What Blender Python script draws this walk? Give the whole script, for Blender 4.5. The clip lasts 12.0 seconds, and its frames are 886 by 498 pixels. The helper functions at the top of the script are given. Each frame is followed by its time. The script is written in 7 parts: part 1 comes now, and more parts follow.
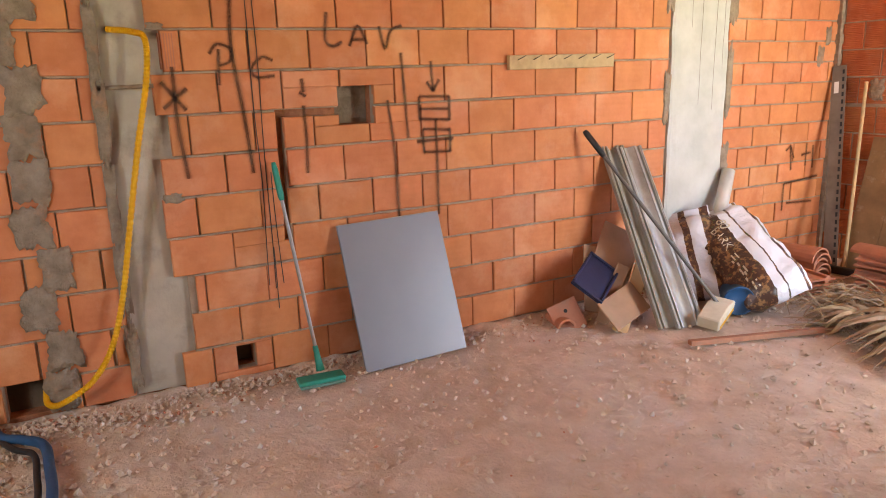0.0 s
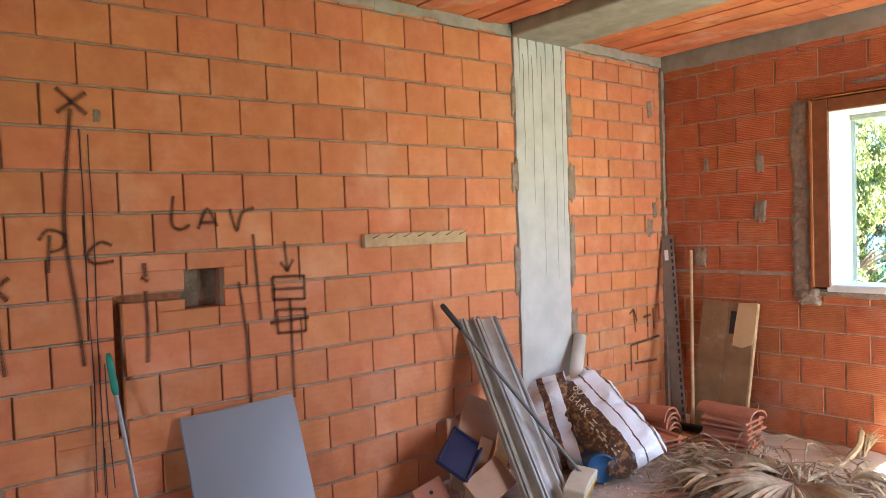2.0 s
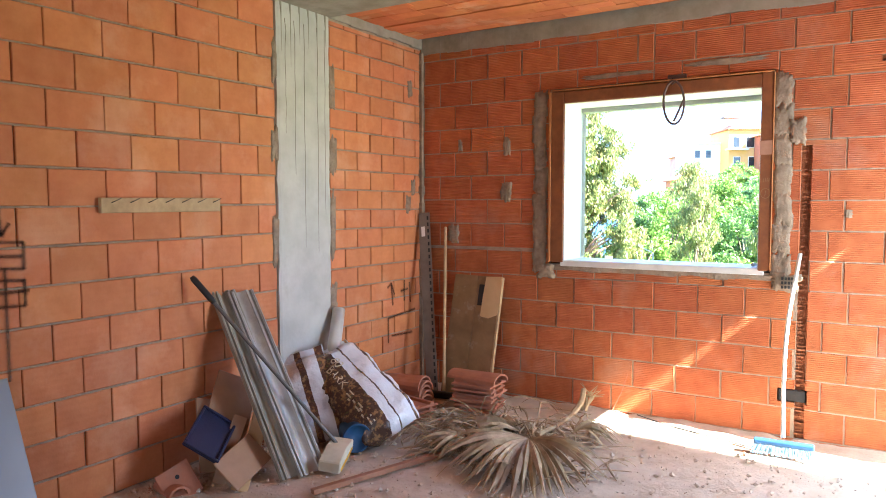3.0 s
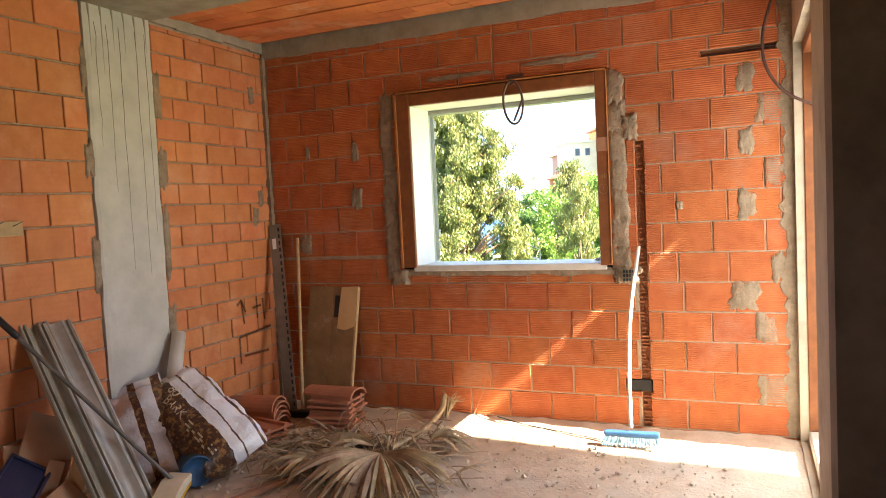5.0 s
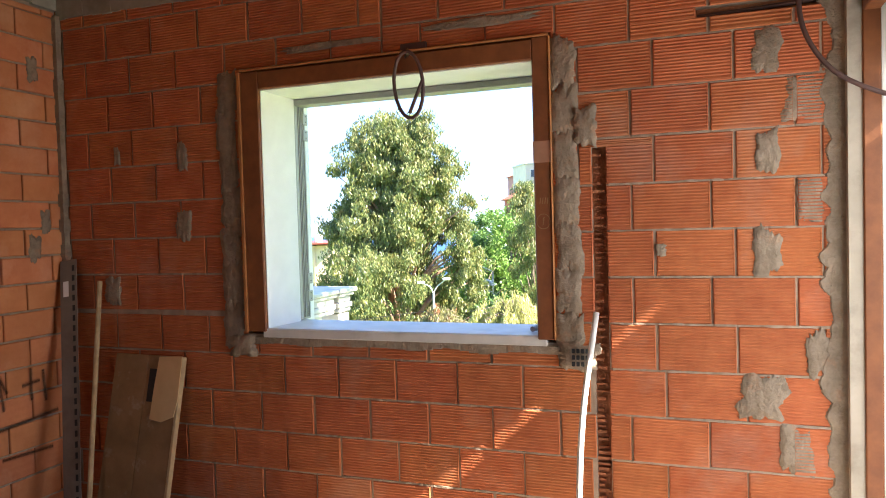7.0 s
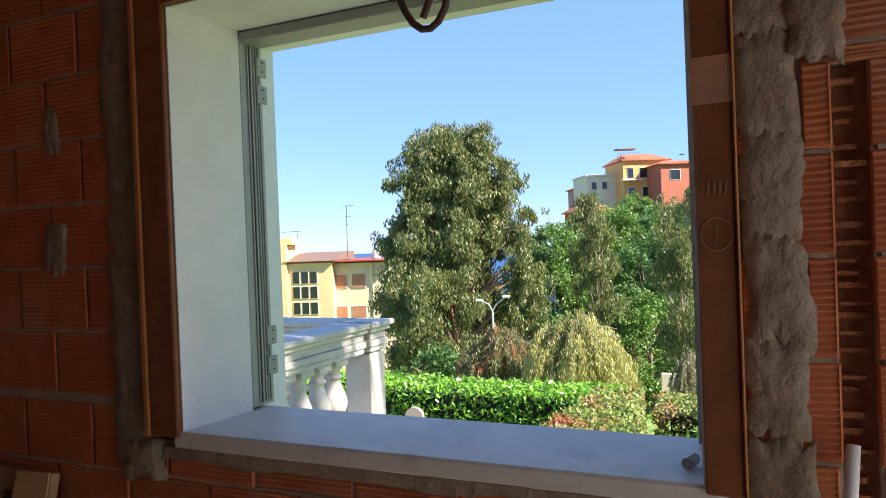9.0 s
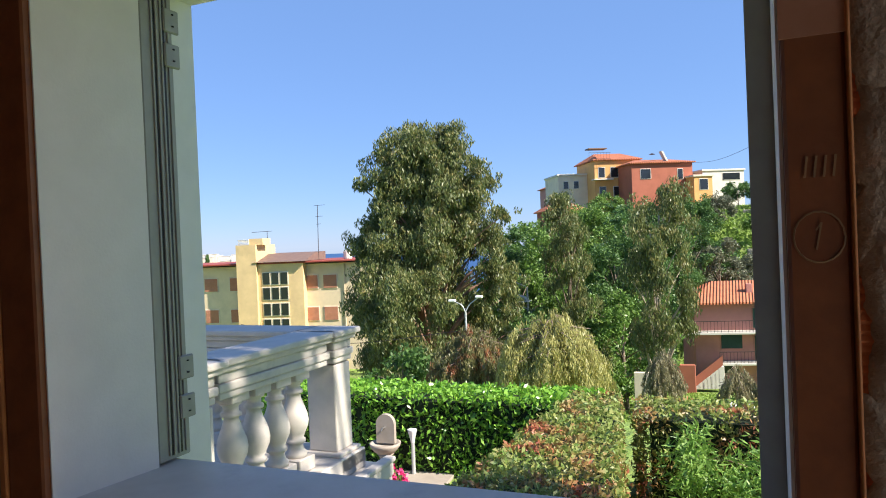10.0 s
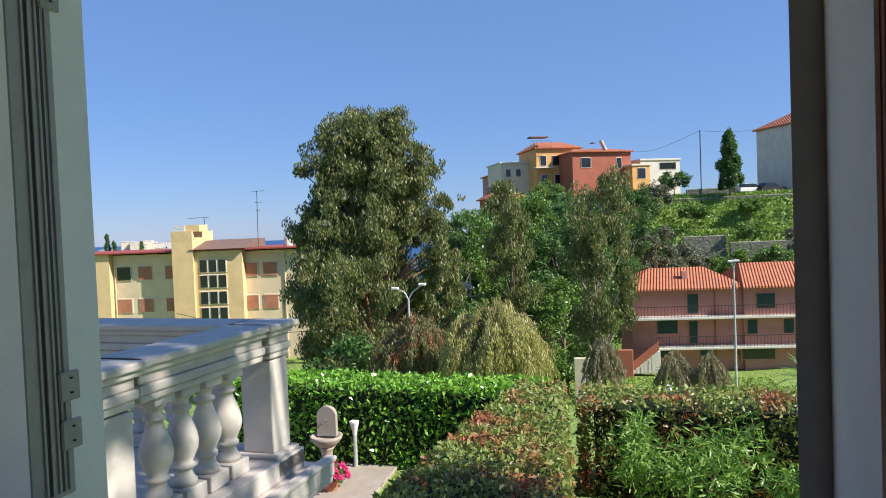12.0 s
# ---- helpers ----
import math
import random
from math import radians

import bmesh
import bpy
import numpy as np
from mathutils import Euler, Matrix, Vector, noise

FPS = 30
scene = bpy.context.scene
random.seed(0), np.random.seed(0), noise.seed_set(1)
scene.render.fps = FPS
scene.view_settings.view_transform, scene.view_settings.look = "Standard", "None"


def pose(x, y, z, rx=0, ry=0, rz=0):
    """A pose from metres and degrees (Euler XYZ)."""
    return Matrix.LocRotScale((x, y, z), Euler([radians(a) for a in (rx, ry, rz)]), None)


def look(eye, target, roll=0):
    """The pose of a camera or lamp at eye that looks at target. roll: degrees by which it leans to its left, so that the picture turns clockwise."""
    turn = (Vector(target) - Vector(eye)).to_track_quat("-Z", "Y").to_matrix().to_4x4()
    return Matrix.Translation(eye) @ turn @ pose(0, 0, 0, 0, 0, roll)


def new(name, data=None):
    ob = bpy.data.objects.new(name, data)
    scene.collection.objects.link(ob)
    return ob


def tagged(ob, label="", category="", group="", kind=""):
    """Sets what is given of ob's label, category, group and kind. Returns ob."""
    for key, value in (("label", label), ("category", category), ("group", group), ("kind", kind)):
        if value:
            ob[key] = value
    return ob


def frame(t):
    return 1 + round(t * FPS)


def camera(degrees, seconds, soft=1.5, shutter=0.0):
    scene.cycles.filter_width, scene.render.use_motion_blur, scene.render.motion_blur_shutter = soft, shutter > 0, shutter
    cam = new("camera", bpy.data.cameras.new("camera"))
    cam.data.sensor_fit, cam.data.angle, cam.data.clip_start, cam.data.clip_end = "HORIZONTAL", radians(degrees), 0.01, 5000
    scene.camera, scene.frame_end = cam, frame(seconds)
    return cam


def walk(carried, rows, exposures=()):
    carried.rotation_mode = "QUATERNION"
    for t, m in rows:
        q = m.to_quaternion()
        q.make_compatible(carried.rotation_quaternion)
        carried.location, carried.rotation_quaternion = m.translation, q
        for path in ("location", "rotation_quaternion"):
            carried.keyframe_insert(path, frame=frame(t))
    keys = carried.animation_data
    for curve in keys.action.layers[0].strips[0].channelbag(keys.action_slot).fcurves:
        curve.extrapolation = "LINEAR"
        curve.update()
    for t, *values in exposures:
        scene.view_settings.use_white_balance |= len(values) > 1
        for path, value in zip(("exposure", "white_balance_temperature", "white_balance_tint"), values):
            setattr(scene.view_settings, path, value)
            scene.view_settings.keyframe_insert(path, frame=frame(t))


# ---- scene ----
cam = camera(64.2, 12.0, soft=1.0)
PATH = [
    (0, (3.21, -4.845, 1.343), (1.489, -3.939, 0.874), -1.5),
    (0.5, (3.206, -4.817, 1.379), (1.472, -3.894, 1.003), -1.7),
    (1, (3.182, -4.803, 1.414), (1.484, -3.771, 1.19), -1.6),
    (1.5, (3.178, -4.785, 1.452), (1.517, -3.674, 1.372), -1.7),
    (2, (3.175, -4.763, 1.465), (1.619, -3.508, 1.409), -1.8),
    (2.5, (3.163, -4.725, 1.421), (1.82, -3.245, 1.345), -0.9),
    (3, (3.16, -4.72, 1.408), (2.1, -3.028, 1.289), 0.0),
    (3.2, (3.161, -4.715, 1.414), (2.19, -2.971, 1.282), 0.5),
    (4.8, (3.355, -4.532, 1.388), (2.533, -2.71, 1.31), -2.3),
    (5, (3.361, -4.454, 1.413), (2.563, -2.624, 1.301), -2.8),
    (5.5, (3.339, -4.109, 1.447), (2.59, -2.258, 1.333), -2.4),
    (6, (3.311, -3.678, 1.441), (2.559, -1.828, 1.33), -2.2),
    (6.5, (3.249, -3.234, 1.47), (2.502, -1.382, 1.363), -2.3),
    (7, (3.115, -2.807, 1.483), (2.433, -0.928, 1.418), -1.6),
    (7.5, (3.015, -2.366, 1.499), (2.277, -0.507, 1.46), -0.6),
    (7.7, (2.956, -2.214, 1.493), (2.191, -0.366, 1.466), -0.6),
    (9.3, (2.536, -1.219, 1.493), (1.697, 0.597, 1.476), -2.3),
    (9.5, (2.484, -1.123, 1.496), (1.679, 0.707, 1.48), -2.5),
    (9.9, (2.445, -0.979, 1.494), (1.679, 0.869, 1.473), -2.1),
    (10, (2.442, -0.953, 1.503), (1.677, 0.895, 1.482), -2.4),
    (10.5, (2.455, -0.819, 1.49), (1.661, 1.017, 1.466), -2.1),
    (11, (2.407, -0.76, 1.5), (1.642, 1.087, 1.446), -1.8),
    (11.5, (2.347, -0.707, 1.513), (1.661, 1.17, 1.439), -2.3),
    (12, (2.325, -0.698, 1.507), (1.711, 1.205, 1.443), -2.2),
]
EXPOSURES = [(0, 4.95, 7300, 9), (1.5, 4.7, 6700, 8), (2.5, 4.4, 5900, 7), (5.0, 3.65, 7900, 10), (6.5, 3.05, 7000, 10), (7.7, 2.85, 6500, 10), (9.2, 1.45, 6500, 11), (10.0, 1.1, 6500, 11), (11.0, 0.8, 6400, 11), (12, 0.7, 6300, 11)]
walk(cam, [(t, look(eye, target, roll)) for t, eye, target, roll in PATH], EXPOSURES)

# ---- world, sun, exposure ----
world = bpy.data.worlds.new("sky")
scene.world = world
world.use_nodes = True
wn = world.node_tree
sky = wn.nodes.new("ShaderNodeTexSky")
sky.sky_type, sky.sun_disc = "NISHITA", False
sky.sun_elevation, sky.sun_rotation = radians(40), radians(90)
sky.air_density, sky.dust_density, sky.ozone_density = 1.0, 0.0, 3.0
bg = wn.nodes["Background"]
bg.inputs["Strength"].default_value = 0.07
tone = wn.nodes.new("ShaderNodeHueSaturation")
tone.inputs["Saturation"].default_value = 1.02
wn.links.new(sky.outputs[0], tone.inputs["Color"])
tint = wn.nodes.new("ShaderNodeMix")
tint.data_type, tint.blend_type = "RGBA", "MULTIPLY"
tint.inputs["Factor"].default_value = 1.0
tint.inputs["B"].default_value = (0.81, 0.91, 1.24, 1)
wn.links.new(tone.outputs[0], tint.inputs["A"])
even = wn.nodes.new("ShaderNodeMix")
even.data_type = "RGBA"
even.inputs["Factor"].default_value = 0.55
even.inputs["B"].default_value = (1.75, 3.25, 6.2, 1)
wn.links.new(tint.outputs["Result"], even.inputs["A"])
wn.links.new(even.outputs["Result"], bg.inputs[0])
# the sky's light through the balcony doorway
glow = new("doorway_skylight", bpy.data.lights.new("doorway_skylight", "AREA"))
glow.data.shape, glow.data.size, glow.data.size_y = "RECTANGLE", 1.1, 1.9
glow.data.energy, glow.data.color = 3.7, (0.95, 0.97, 1.0)
glow.matrix_basis = look((3.93, -0.64, 1.04), (0.0, -0.9, 0.6))
# the sky's light through the opening behind the walker
back = new("back_opening_skylight", bpy.data.lights.new("back_opening_skylight", "AREA"))
back.data.shape, back.data.size, back.data.size_y = "RECTANGLE", 0.85, 1.05
back.data.energy, back.data.color = 1.9, (1.0, 0.97, 0.93)
back.matrix_basis = look((2.45, -7.04, 1.55), (2.1, -4.9, 0.0))
sun = new("sun", bpy.data.lights.new("sun", "SUN"))
sun.data.energy, sun.data.angle, sun.data.color = 5.0, radians(0.5), (1.0, 0.93, 0.82)
sun.matrix_basis = look((40, -2, 33.0), (40 - 1.0, -2 + 0.085, 33.0 - 0.845))


# ---- materials ----
def nodes_of(name):
    m = bpy.data.materials.new(name)
    m.use_nodes = True
    return m, m.node_tree.nodes, m.node_tree.links, m.node_tree.nodes["Principled BSDF"]


def ramp_noise(n, l, vec, scale, detail=4.0, rough=0.6):
    t = n.new("ShaderNodeTexNoise")
    t.inputs["Scale"].default_value, t.inputs["Detail"].default_value, t.inputs["Roughness"].default_value = scale, detail, rough
    l.new(vec, t.inputs["Vector"])
    return t.outputs["Fac"]


def stretch(n, l, fac, lo, hi):
    r = n.new("ShaderNodeMapRange")
    r.inputs["From Min"].default_value, r.inputs["From Max"].default_value = lo, hi
    l.new(fac, r.inputs["Value"])
    return r.outputs[0]


def mix(n, l, fac, a, b):
    m = n.new("ShaderNodeMix")
    m.data_type = "RGBA"
    for sock, v in ((m.inputs["Factor"], fac), (m.inputs["A"], a), (m.inputs["B"], b)):
        if isinstance(v, (tuple, list)):
            sock.default_value = (*v[:3], 1)
        elif isinstance(v, (int, float)):
            sock.default_value = v
        else:
            l.new(v, sock)
    return m.outputs["Result"]


def surface(name, a, b, scale=6.0, rough=0.8, metal=0.0, stain=None, stain_scale=1.2, stain_amount=0.5,
            bump=0.3, bump_scale=80.0, dist=0.004, rnd=0.0, ridge=0.0, ridge_pitch=0.0095, island=0.0, axis=2, spec=0.4):
    """Colour between a and b by noise, stains at a larger scale, fine relief, and change from piece to piece."""
    m, n, l, p = nodes_of(name)
    pos = n.new("ShaderNodeNewGeometry").outputs["Position"]
    col = mix(n, l, stretch(n, l, ramp_noise(n, l, pos, scale), 0.32, 0.68), a, b)
    if stain:
        col = mix(n, l, stretch(n, l, ramp_noise(n, l, pos, stain_scale, 6.0, 0.65), 0.62 - 0.25 * stain_amount, 0.85 - 0.2 * stain_amount), col, stain)
    if rnd or island:
        src = n.new("ShaderNodeObjectInfo").outputs["Random"] if rnd else n.new("ShaderNodeNewGeometry").outputs["Random Per Island"]
        amt = rnd or island
        hv = n.new("ShaderNodeHueSaturation")
        r = n.new("ShaderNodeMapRange")
        r.inputs["To Min"].default_value, r.inputs["To Max"].default_value = 1 - amt, 1 + amt
        l.new(src, r.inputs["Value"]), l.new(r.outputs[0], hv.inputs["Value"])
        r2 = n.new("ShaderNodeMapRange")
        mul = n.new("ShaderNodeMath")
        mul.operation = "MULTIPLY"
        mul.inputs[1].default_value = 7.31
        fr = n.new("ShaderNodeMath")
        fr.operation = "FRACT"
        l.new(src, mul.inputs[0]), l.new(mul.outputs[0], fr.inputs[0]), l.new(fr.outputs[0], r2.inputs["Value"])
        r2.inputs["To Min"].default_value, r2.inputs["To Max"].default_value = 0.5 - 0.012 * amt / 0.2, 0.5 + 0.008 * amt / 0.2
        l.new(r2.outputs[0], hv.inputs["Hue"])
        l.new(col, hv.inputs["Color"])
        col = hv.outputs[0]
    l.new(col, p.inputs["Base Color"])
    p.inputs["Roughness"].default_value, p.inputs["Metallic"].default_value = rough, metal
    p.inputs["Specular IOR Level"].default_value = spec
    if bump:
        bp = n.new("ShaderNodeBump")
        bp.inputs["Strength"].default_value, bp.inputs["Distance"].default_value = bump, dist
        h = ramp_noise(n, l, pos, bump_scale, 5.0)
        if ridge:
            sep = n.new("ShaderNodeSeparateXYZ")
            l.new(pos, sep.inputs[0])
            k = n.new("ShaderNodeMath")
            k.operation, k.inputs[1].default_value = "MULTIPLY", 2 * math.pi / ridge_pitch
            s = n.new("ShaderNodeMath")
            s.operation = "SINE"
            w = n.new("ShaderNodeMath")
            w.operation, w.inputs[1].default_value = "MULTIPLY_ADD", ridge
            l.new(sep.outputs[axis], k.inputs[0]), l.new(k.outputs[0], s.inputs[0]), l.new(s.outputs[0], w.inputs[0]), l.new(h, w.inputs[2])
            h = w.outputs[0]
        l.new(h, bp.inputs["Height"]), l.new(bp.outputs[0], p.inputs["Normal"])
    return m


def leaf_material(name, a, b, tip=None, tip_amount=0.3, glow=0.3, rough=0.45):
    """Leaves that differ one from another and let some light through."""
    m, n, l, p = nodes_of(name)
    g = n.new("ShaderNodeNewGeometry")
    col = mix(n, l, g.outputs["Random Per Island"], a, b)
    if tip:
        f = stretch(n, l, ramp_noise(n, l, g.outputs["Position"], 2.2), 0.6 - tip_amount * 0.4, 0.72 - tip_amount * 0.2)
        col = mix(n, l, f, col, tip)
    l.new(col, p.inputs["Base Color"])
    p.inputs["Roughness"].default_value = rough
    tr = n.new("ShaderNodeBsdfTranslucent")
    l.new(col, tr.inputs["Color"])
    sh = n.new("ShaderNodeMixShader")
    sh.inputs[0].default_value = glow
    l.new(p.outputs[0], sh.inputs[1]), l.new(tr.outputs[0], sh.inputs[2])
    l.new(sh.outputs[0], n["Material Output"].inputs["Surface"])
    return m


M = {}
M["brick_a"] = surface("smooth terracotta brick", (0.58, 0.225, 0.095), (0.49, 0.17, 0.068), 9, 0.85, stain=(0.64, 0.33, 0.19), stain_scale=2.5, stain_amount=0.4, bump=0.25, bump_scale=120, rnd=0.09, ridge=0.25, ridge_pitch=0.031)
M["brick_w"] = surface("ridged terracotta brick", (0.47, 0.148, 0.055), (0.38, 0.105, 0.037), 9, 0.85, stain=(0.44, 0.21, 0.13), stain_scale=2.0, stain_amount=0.35, bump=0.35, bump_scale=120, rnd=0.09)
M["raw_brick"] = surface("broken brick core", (0.44, 0.17, 0.08), (0.30, 0.11, 0.05), 30, 0.95, bump=1.0, bump_scale=60, dist=0.01)
M["mortar"] = surface("cement mortar", (0.40, 0.31, 0.23), (0.29, 0.21, 0.15), 14, 0.95, bump=0.8, bump_scale=90, dist=0.006)
M["patch"] = surface("rough cement patch", (0.33, 0.26, 0.19), (0.20, 0.15, 0.105), 12, 0.95, stain=(0.42, 0.22, 0.12), stain_scale=9, stain_amount=0.25, bump=1.0, bump_scale=34, dist=0.014)
M["plaster_col"] = surface("stained pale concrete", (0.52, 0.51, 0.47), (0.42, 0.41, 0.37), 5, 0.9, stain=(0.36, 0.34, 0.29), stain_scale=3.5, stain_amount=0.2, bump=0.4, bump_scale=40)
M["concrete"] = surface("grey shuttered concrete", (0.36, 0.33, 0.27), (0.25, 0.23, 0.18), 7, 0.9, stain=(0.16, 0.14, 0.11), stain_scale=3, stain_amount=0.3, bump=0.5, bump_scale=50)
M["concrete_b"] = surface("bare beige concrete", (0.46, 0.40, 0.32), (0.37, 0.32, 0.25), 6, 0.9, stain=(0.22, 0.19, 0.15), stain_scale=4, stain_amount=0.25, bump=0.5, bump_scale=60)
M["floor"] = surface("dusty earth and screed floor", (0.66, 0.53, 0.42), (0.50, 0.39, 0.30), 7, 0.95, stain=(0.62, 0.57, 0.50), stain_scale=0.9, stain_amount=0.55, bump=0.9, bump_scale=46, dist=0.013)
M["tile_ceiling"] = surface("orange ceiling tile", (0.62, 0.22, 0.08), (0.50, 0.15, 0.05), 5, 0.85, stain=(0.66, 0.44, 0.30), stain_scale=2.2, stain_amount=0.3, bump=0.4, bump_scale=60, island=0.12)
M["paving"] = surface("sandstone paving", (0.40, 0.34, 0.28), (0.32, 0.27, 0.22), 4, 0.85, bump=0.3)
M["white"] = surface("white plaster", (0.80, 0.79, 0.76), (0.74, 0.73, 0.70), 8, 0.85, bump=0.25, bump_scale=160, dist=0.002)
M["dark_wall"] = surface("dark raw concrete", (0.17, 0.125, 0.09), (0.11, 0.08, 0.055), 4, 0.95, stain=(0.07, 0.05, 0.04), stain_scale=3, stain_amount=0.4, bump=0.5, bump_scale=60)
M["wood_frame"] = surface("orange-brown varnished wood frame", (0.24, 0.082, 0.026), (0.165, 0.052, 0.017), 14, 0.5, bump=0.15, bump_scale=60)
M["grey_frame"] = surface("grey painted aluminium", (0.36, 0.36, 0.32), (0.31, 0.31, 0.28), 20, 0.45, bump=0.05)
M["marble"] = surface("pale marble sill", (0.66, 0.64, 0.61), (0.56, 0.54, 0.51), 7, 0.5, stain=(0.40, 0.38, 0.36), stain_scale=5, stain_amount=0.2, bump=0.1)
M["stone"] = surface("painted grey cast stone", (0.58, 0.52, 0.46), (0.49, 0.44, 0.39), 6, 0.8, stain=(0.36, 0.34, 0.32), stain_scale=3, stain_amount=0.2, bump=0.2, bump_scale=90)
M["steel"] = surface("dull galvanised steel", (0.42, 0.40, 0.37), (0.30, 0.28, 0.25), 9, 0.45, metal=0.75, bump=0.1)
M["panel"] = surface("satin blue-grey laminate", (0.225, 0.235, 0.265), (0.205, 0.215, 0.245), 3, 0.38, metal=0.2, bump=0.05)
M["black"] = surface("black plastic", (0.025, 0.025, 0.025), (0.015, 0.015, 0.015), 9, 0.5)
M["green_p"] = surface("green plastic", (0.02, 0.28, 0.20), (0.02, 0.22, 0.16), 9, 0.5)
M["yellow_p"] = surface("yellow corrugated plastic", (0.75, 0.40, 0.01), (0.65, 0.33, 0.01), 9, 0.45)
M["blue_p"] = surface("blue plastic", (0.02, 0.085, 0.19), (0.015, 0.06, 0.14), 9, 0.5)
M["navy"] = surface("dark blue plastic", (0.025, 0.03, 0.075), (0.02, 0.025, 0.06), 9, 0.35)
M["wood_raw"] = surface("raw pale wood", (0.50, 0.36, 0.20), (0.38, 0.26, 0.14), 18, 0.8, stain=(0.26, 0.17, 0.09), stain_scale=6, stain_amount=0.3, bump=0.4, bump_scale=60)
M["wood_brown"] = surface("worn brown-painted board", (0.30, 0.18, 0.085), (0.20, 0.12, 0.055), 7, 0.7, stain=(0.42, 0.36, 0.27), stain_scale=9, stain_amount=0.12, bump=0.3)
M["ceramic"] = surface("brown floor tile", (0.42, 0.25, 0.15), (0.34, 0.20, 0.115), 8, 0.6, bump=0.1)
M["terracotta"] = surface("terracotta roof tile", (0.48, 0.20, 0.12), (0.38, 0.15, 0.09), 9, 0.85, stain=(0.3, 0.2, 0.15), stain_scale=4, stain_amount=0.3, bump=0.3)
M["straw"] = surface("dry palm leaf", (0.48, 0.37, 0.23), (0.25, 0.17, 0.095), 11, 0.85, bump=0.3, island=0.3)
M["card"] = surface("beige cardboard", (0.62, 0.42, 0.22), (0.55, 0.36, 0.18), 9, 0.85, bump=0.1)
M["cable"] = surface("brown plastic conduit", (0.10, 0.05, 0.04), (0.07, 0.035, 0.03), 9, 0.5)
M["polystyrene"] = surface("dirty cream foam", (0.66, 0.60, 0.45), (0.56, 0.50, 0.36), 12, 0.8)


# ---- building helpers ----
def world_of(o):
    if o is None:
        return Matrix()
    return world_of(o.parent) @ (o.matrix_parent_inverse if o.parent else Matrix()) @ o.matrix_basis


def obj(name, bm, material, parent=None, label="", smooth=False):
    me = bpy.data.meshes.new(name)
    bm.to_mesh(me)
    bm.free()
    if smooth:
        me.polygons.foreach_set("use_smooth", [True] * len(me.polygons))
    me.materials.append(material)
    ob = new(name, me)
    if parent:
        ob.parent = parent
        ob.matrix_parent_inverse = world_of(parent).inverted()
    if label:
        tagged(ob, label)
    return ob


def part(name, bm, material, parent, label="", smooth=False):
    return obj(name, bm, material, parent, label, smooth)


def thing(name, place, label, category, group=""):
    ob = new(name)
    ob.empty_display_size = 0.1
    ob.matrix_basis = pose(*place)
    return tagged(ob, label, category, group)


def box(bm, x0, x1, y0, y1, z0, z1, m=None):
    vs = [bm.verts.new(Vector((x, y, z)) if m is None else m @ Vector((x, y, z))) for x in (x0, x1) for y in (y0, y1) for z in (z0, z1)]
    for f in ((0, 1, 3, 2), (4, 6, 7, 5), (0, 4, 5, 1), (2, 3, 7, 6), (0, 2, 6, 4), (1, 5, 7, 3)):
        bm.faces.new([vs[i] for i in f])
    return vs


def rbox(x0, x1, y0, y1, z0, z1, r=0.004, m=None, seg=1):
    """A box with rounded edges, as a bmesh of its own."""
    bm = bmesh.new()
    box(bm, x0, x1, y0, y1, z0, z1)
    bmesh.ops.bevel(bm, geom=bm.edges[:], offset=r, segments=seg, affect="EDGES", profile=0.5)
    if m is not None:
        bmesh.ops.transform(bm, matrix=m, verts=bm.verts[:])
    bmesh.ops.recalc_face_normals(bm, faces=bm.faces[:])
    return bm


def tube(bm, pts, radii, n=8, caps=True):
    """A round bar swept along the points."""
    pts = [Vector(p) for p in pts]
    if isinstance(radii, (int, float)):
        radii = [radii] * len(pts)
    rings = []
    side = None
    for i, p in enumerate(pts):
        d = (pts[min(i + 1, len(pts) - 1)] - pts[max(i - 1, 0)]).normalized()
        if side is None:
            side = d.orthogonal().normalized()
        side = (side - d * side.dot(d)).normalized()
        up = d.cross(side)
        rings.append([bm.verts.new(p + (side * math.cos(a) + up * math.sin(a)) * radii[i]) for a in (2 * math.pi * k / n for k in range(n))])
    for a, b in zip(rings, rings[1:]):
        for k in range(n):
            bm.faces.new((a[k], a[(k + 1) % n], b[(k + 1) % n], b[k]))
    if caps:
        bm.faces.new(rings[0][::-1])
        bm.faces.new(rings[-1])
    return bm


def tube_bm(pts, radii, n=8):
    return tube(bmesh.new(), pts, radii, n)


def spline(pts, k=6):
    """Points on a smooth line through pts."""
    p = [Vector(q) for q in pts]
    p = [2 * p[0] - p[1]] + p + [2 * p[-1] - p[-2]]
    out = []
    for i in range(1, len(p) - 2):
        for j in range(k):
            t = j / k
            a, b, c, d = p[i - 1], p[i], p[i + 1], p[i + 2]
            out.append(0.5 * (2 * b + (c - a) * t + (2 * a - 5 * b + 4 * c - d) * t * t + (3 * b - a - 3 * c + d) * t ** 3))
    return out + [p[-2]]


def lathe(profile, n=20, place=(0, 0, 0), bm=None):
    """A turned shape from (radius, height) pairs."""
    bm = bm or bmesh.new()
    rings = []
    for r, z in profile:
        rings.append([bm.verts.new((place[0] + r * math.cos(2 * math.pi * k / n), place[1] + r * math.sin(2 * math.pi * k / n), place[2] + z)) for k in range(n)])
    for a, b in zip(rings, rings[1:]):
        for k in range(n):
            bm.faces.new((a[k], a[(k + 1) % n], b[(k + 1) % n], b[k]))
    bm.faces.new(rings[0][::-1])
    bm.faces.new(rings[-1])
    return bm


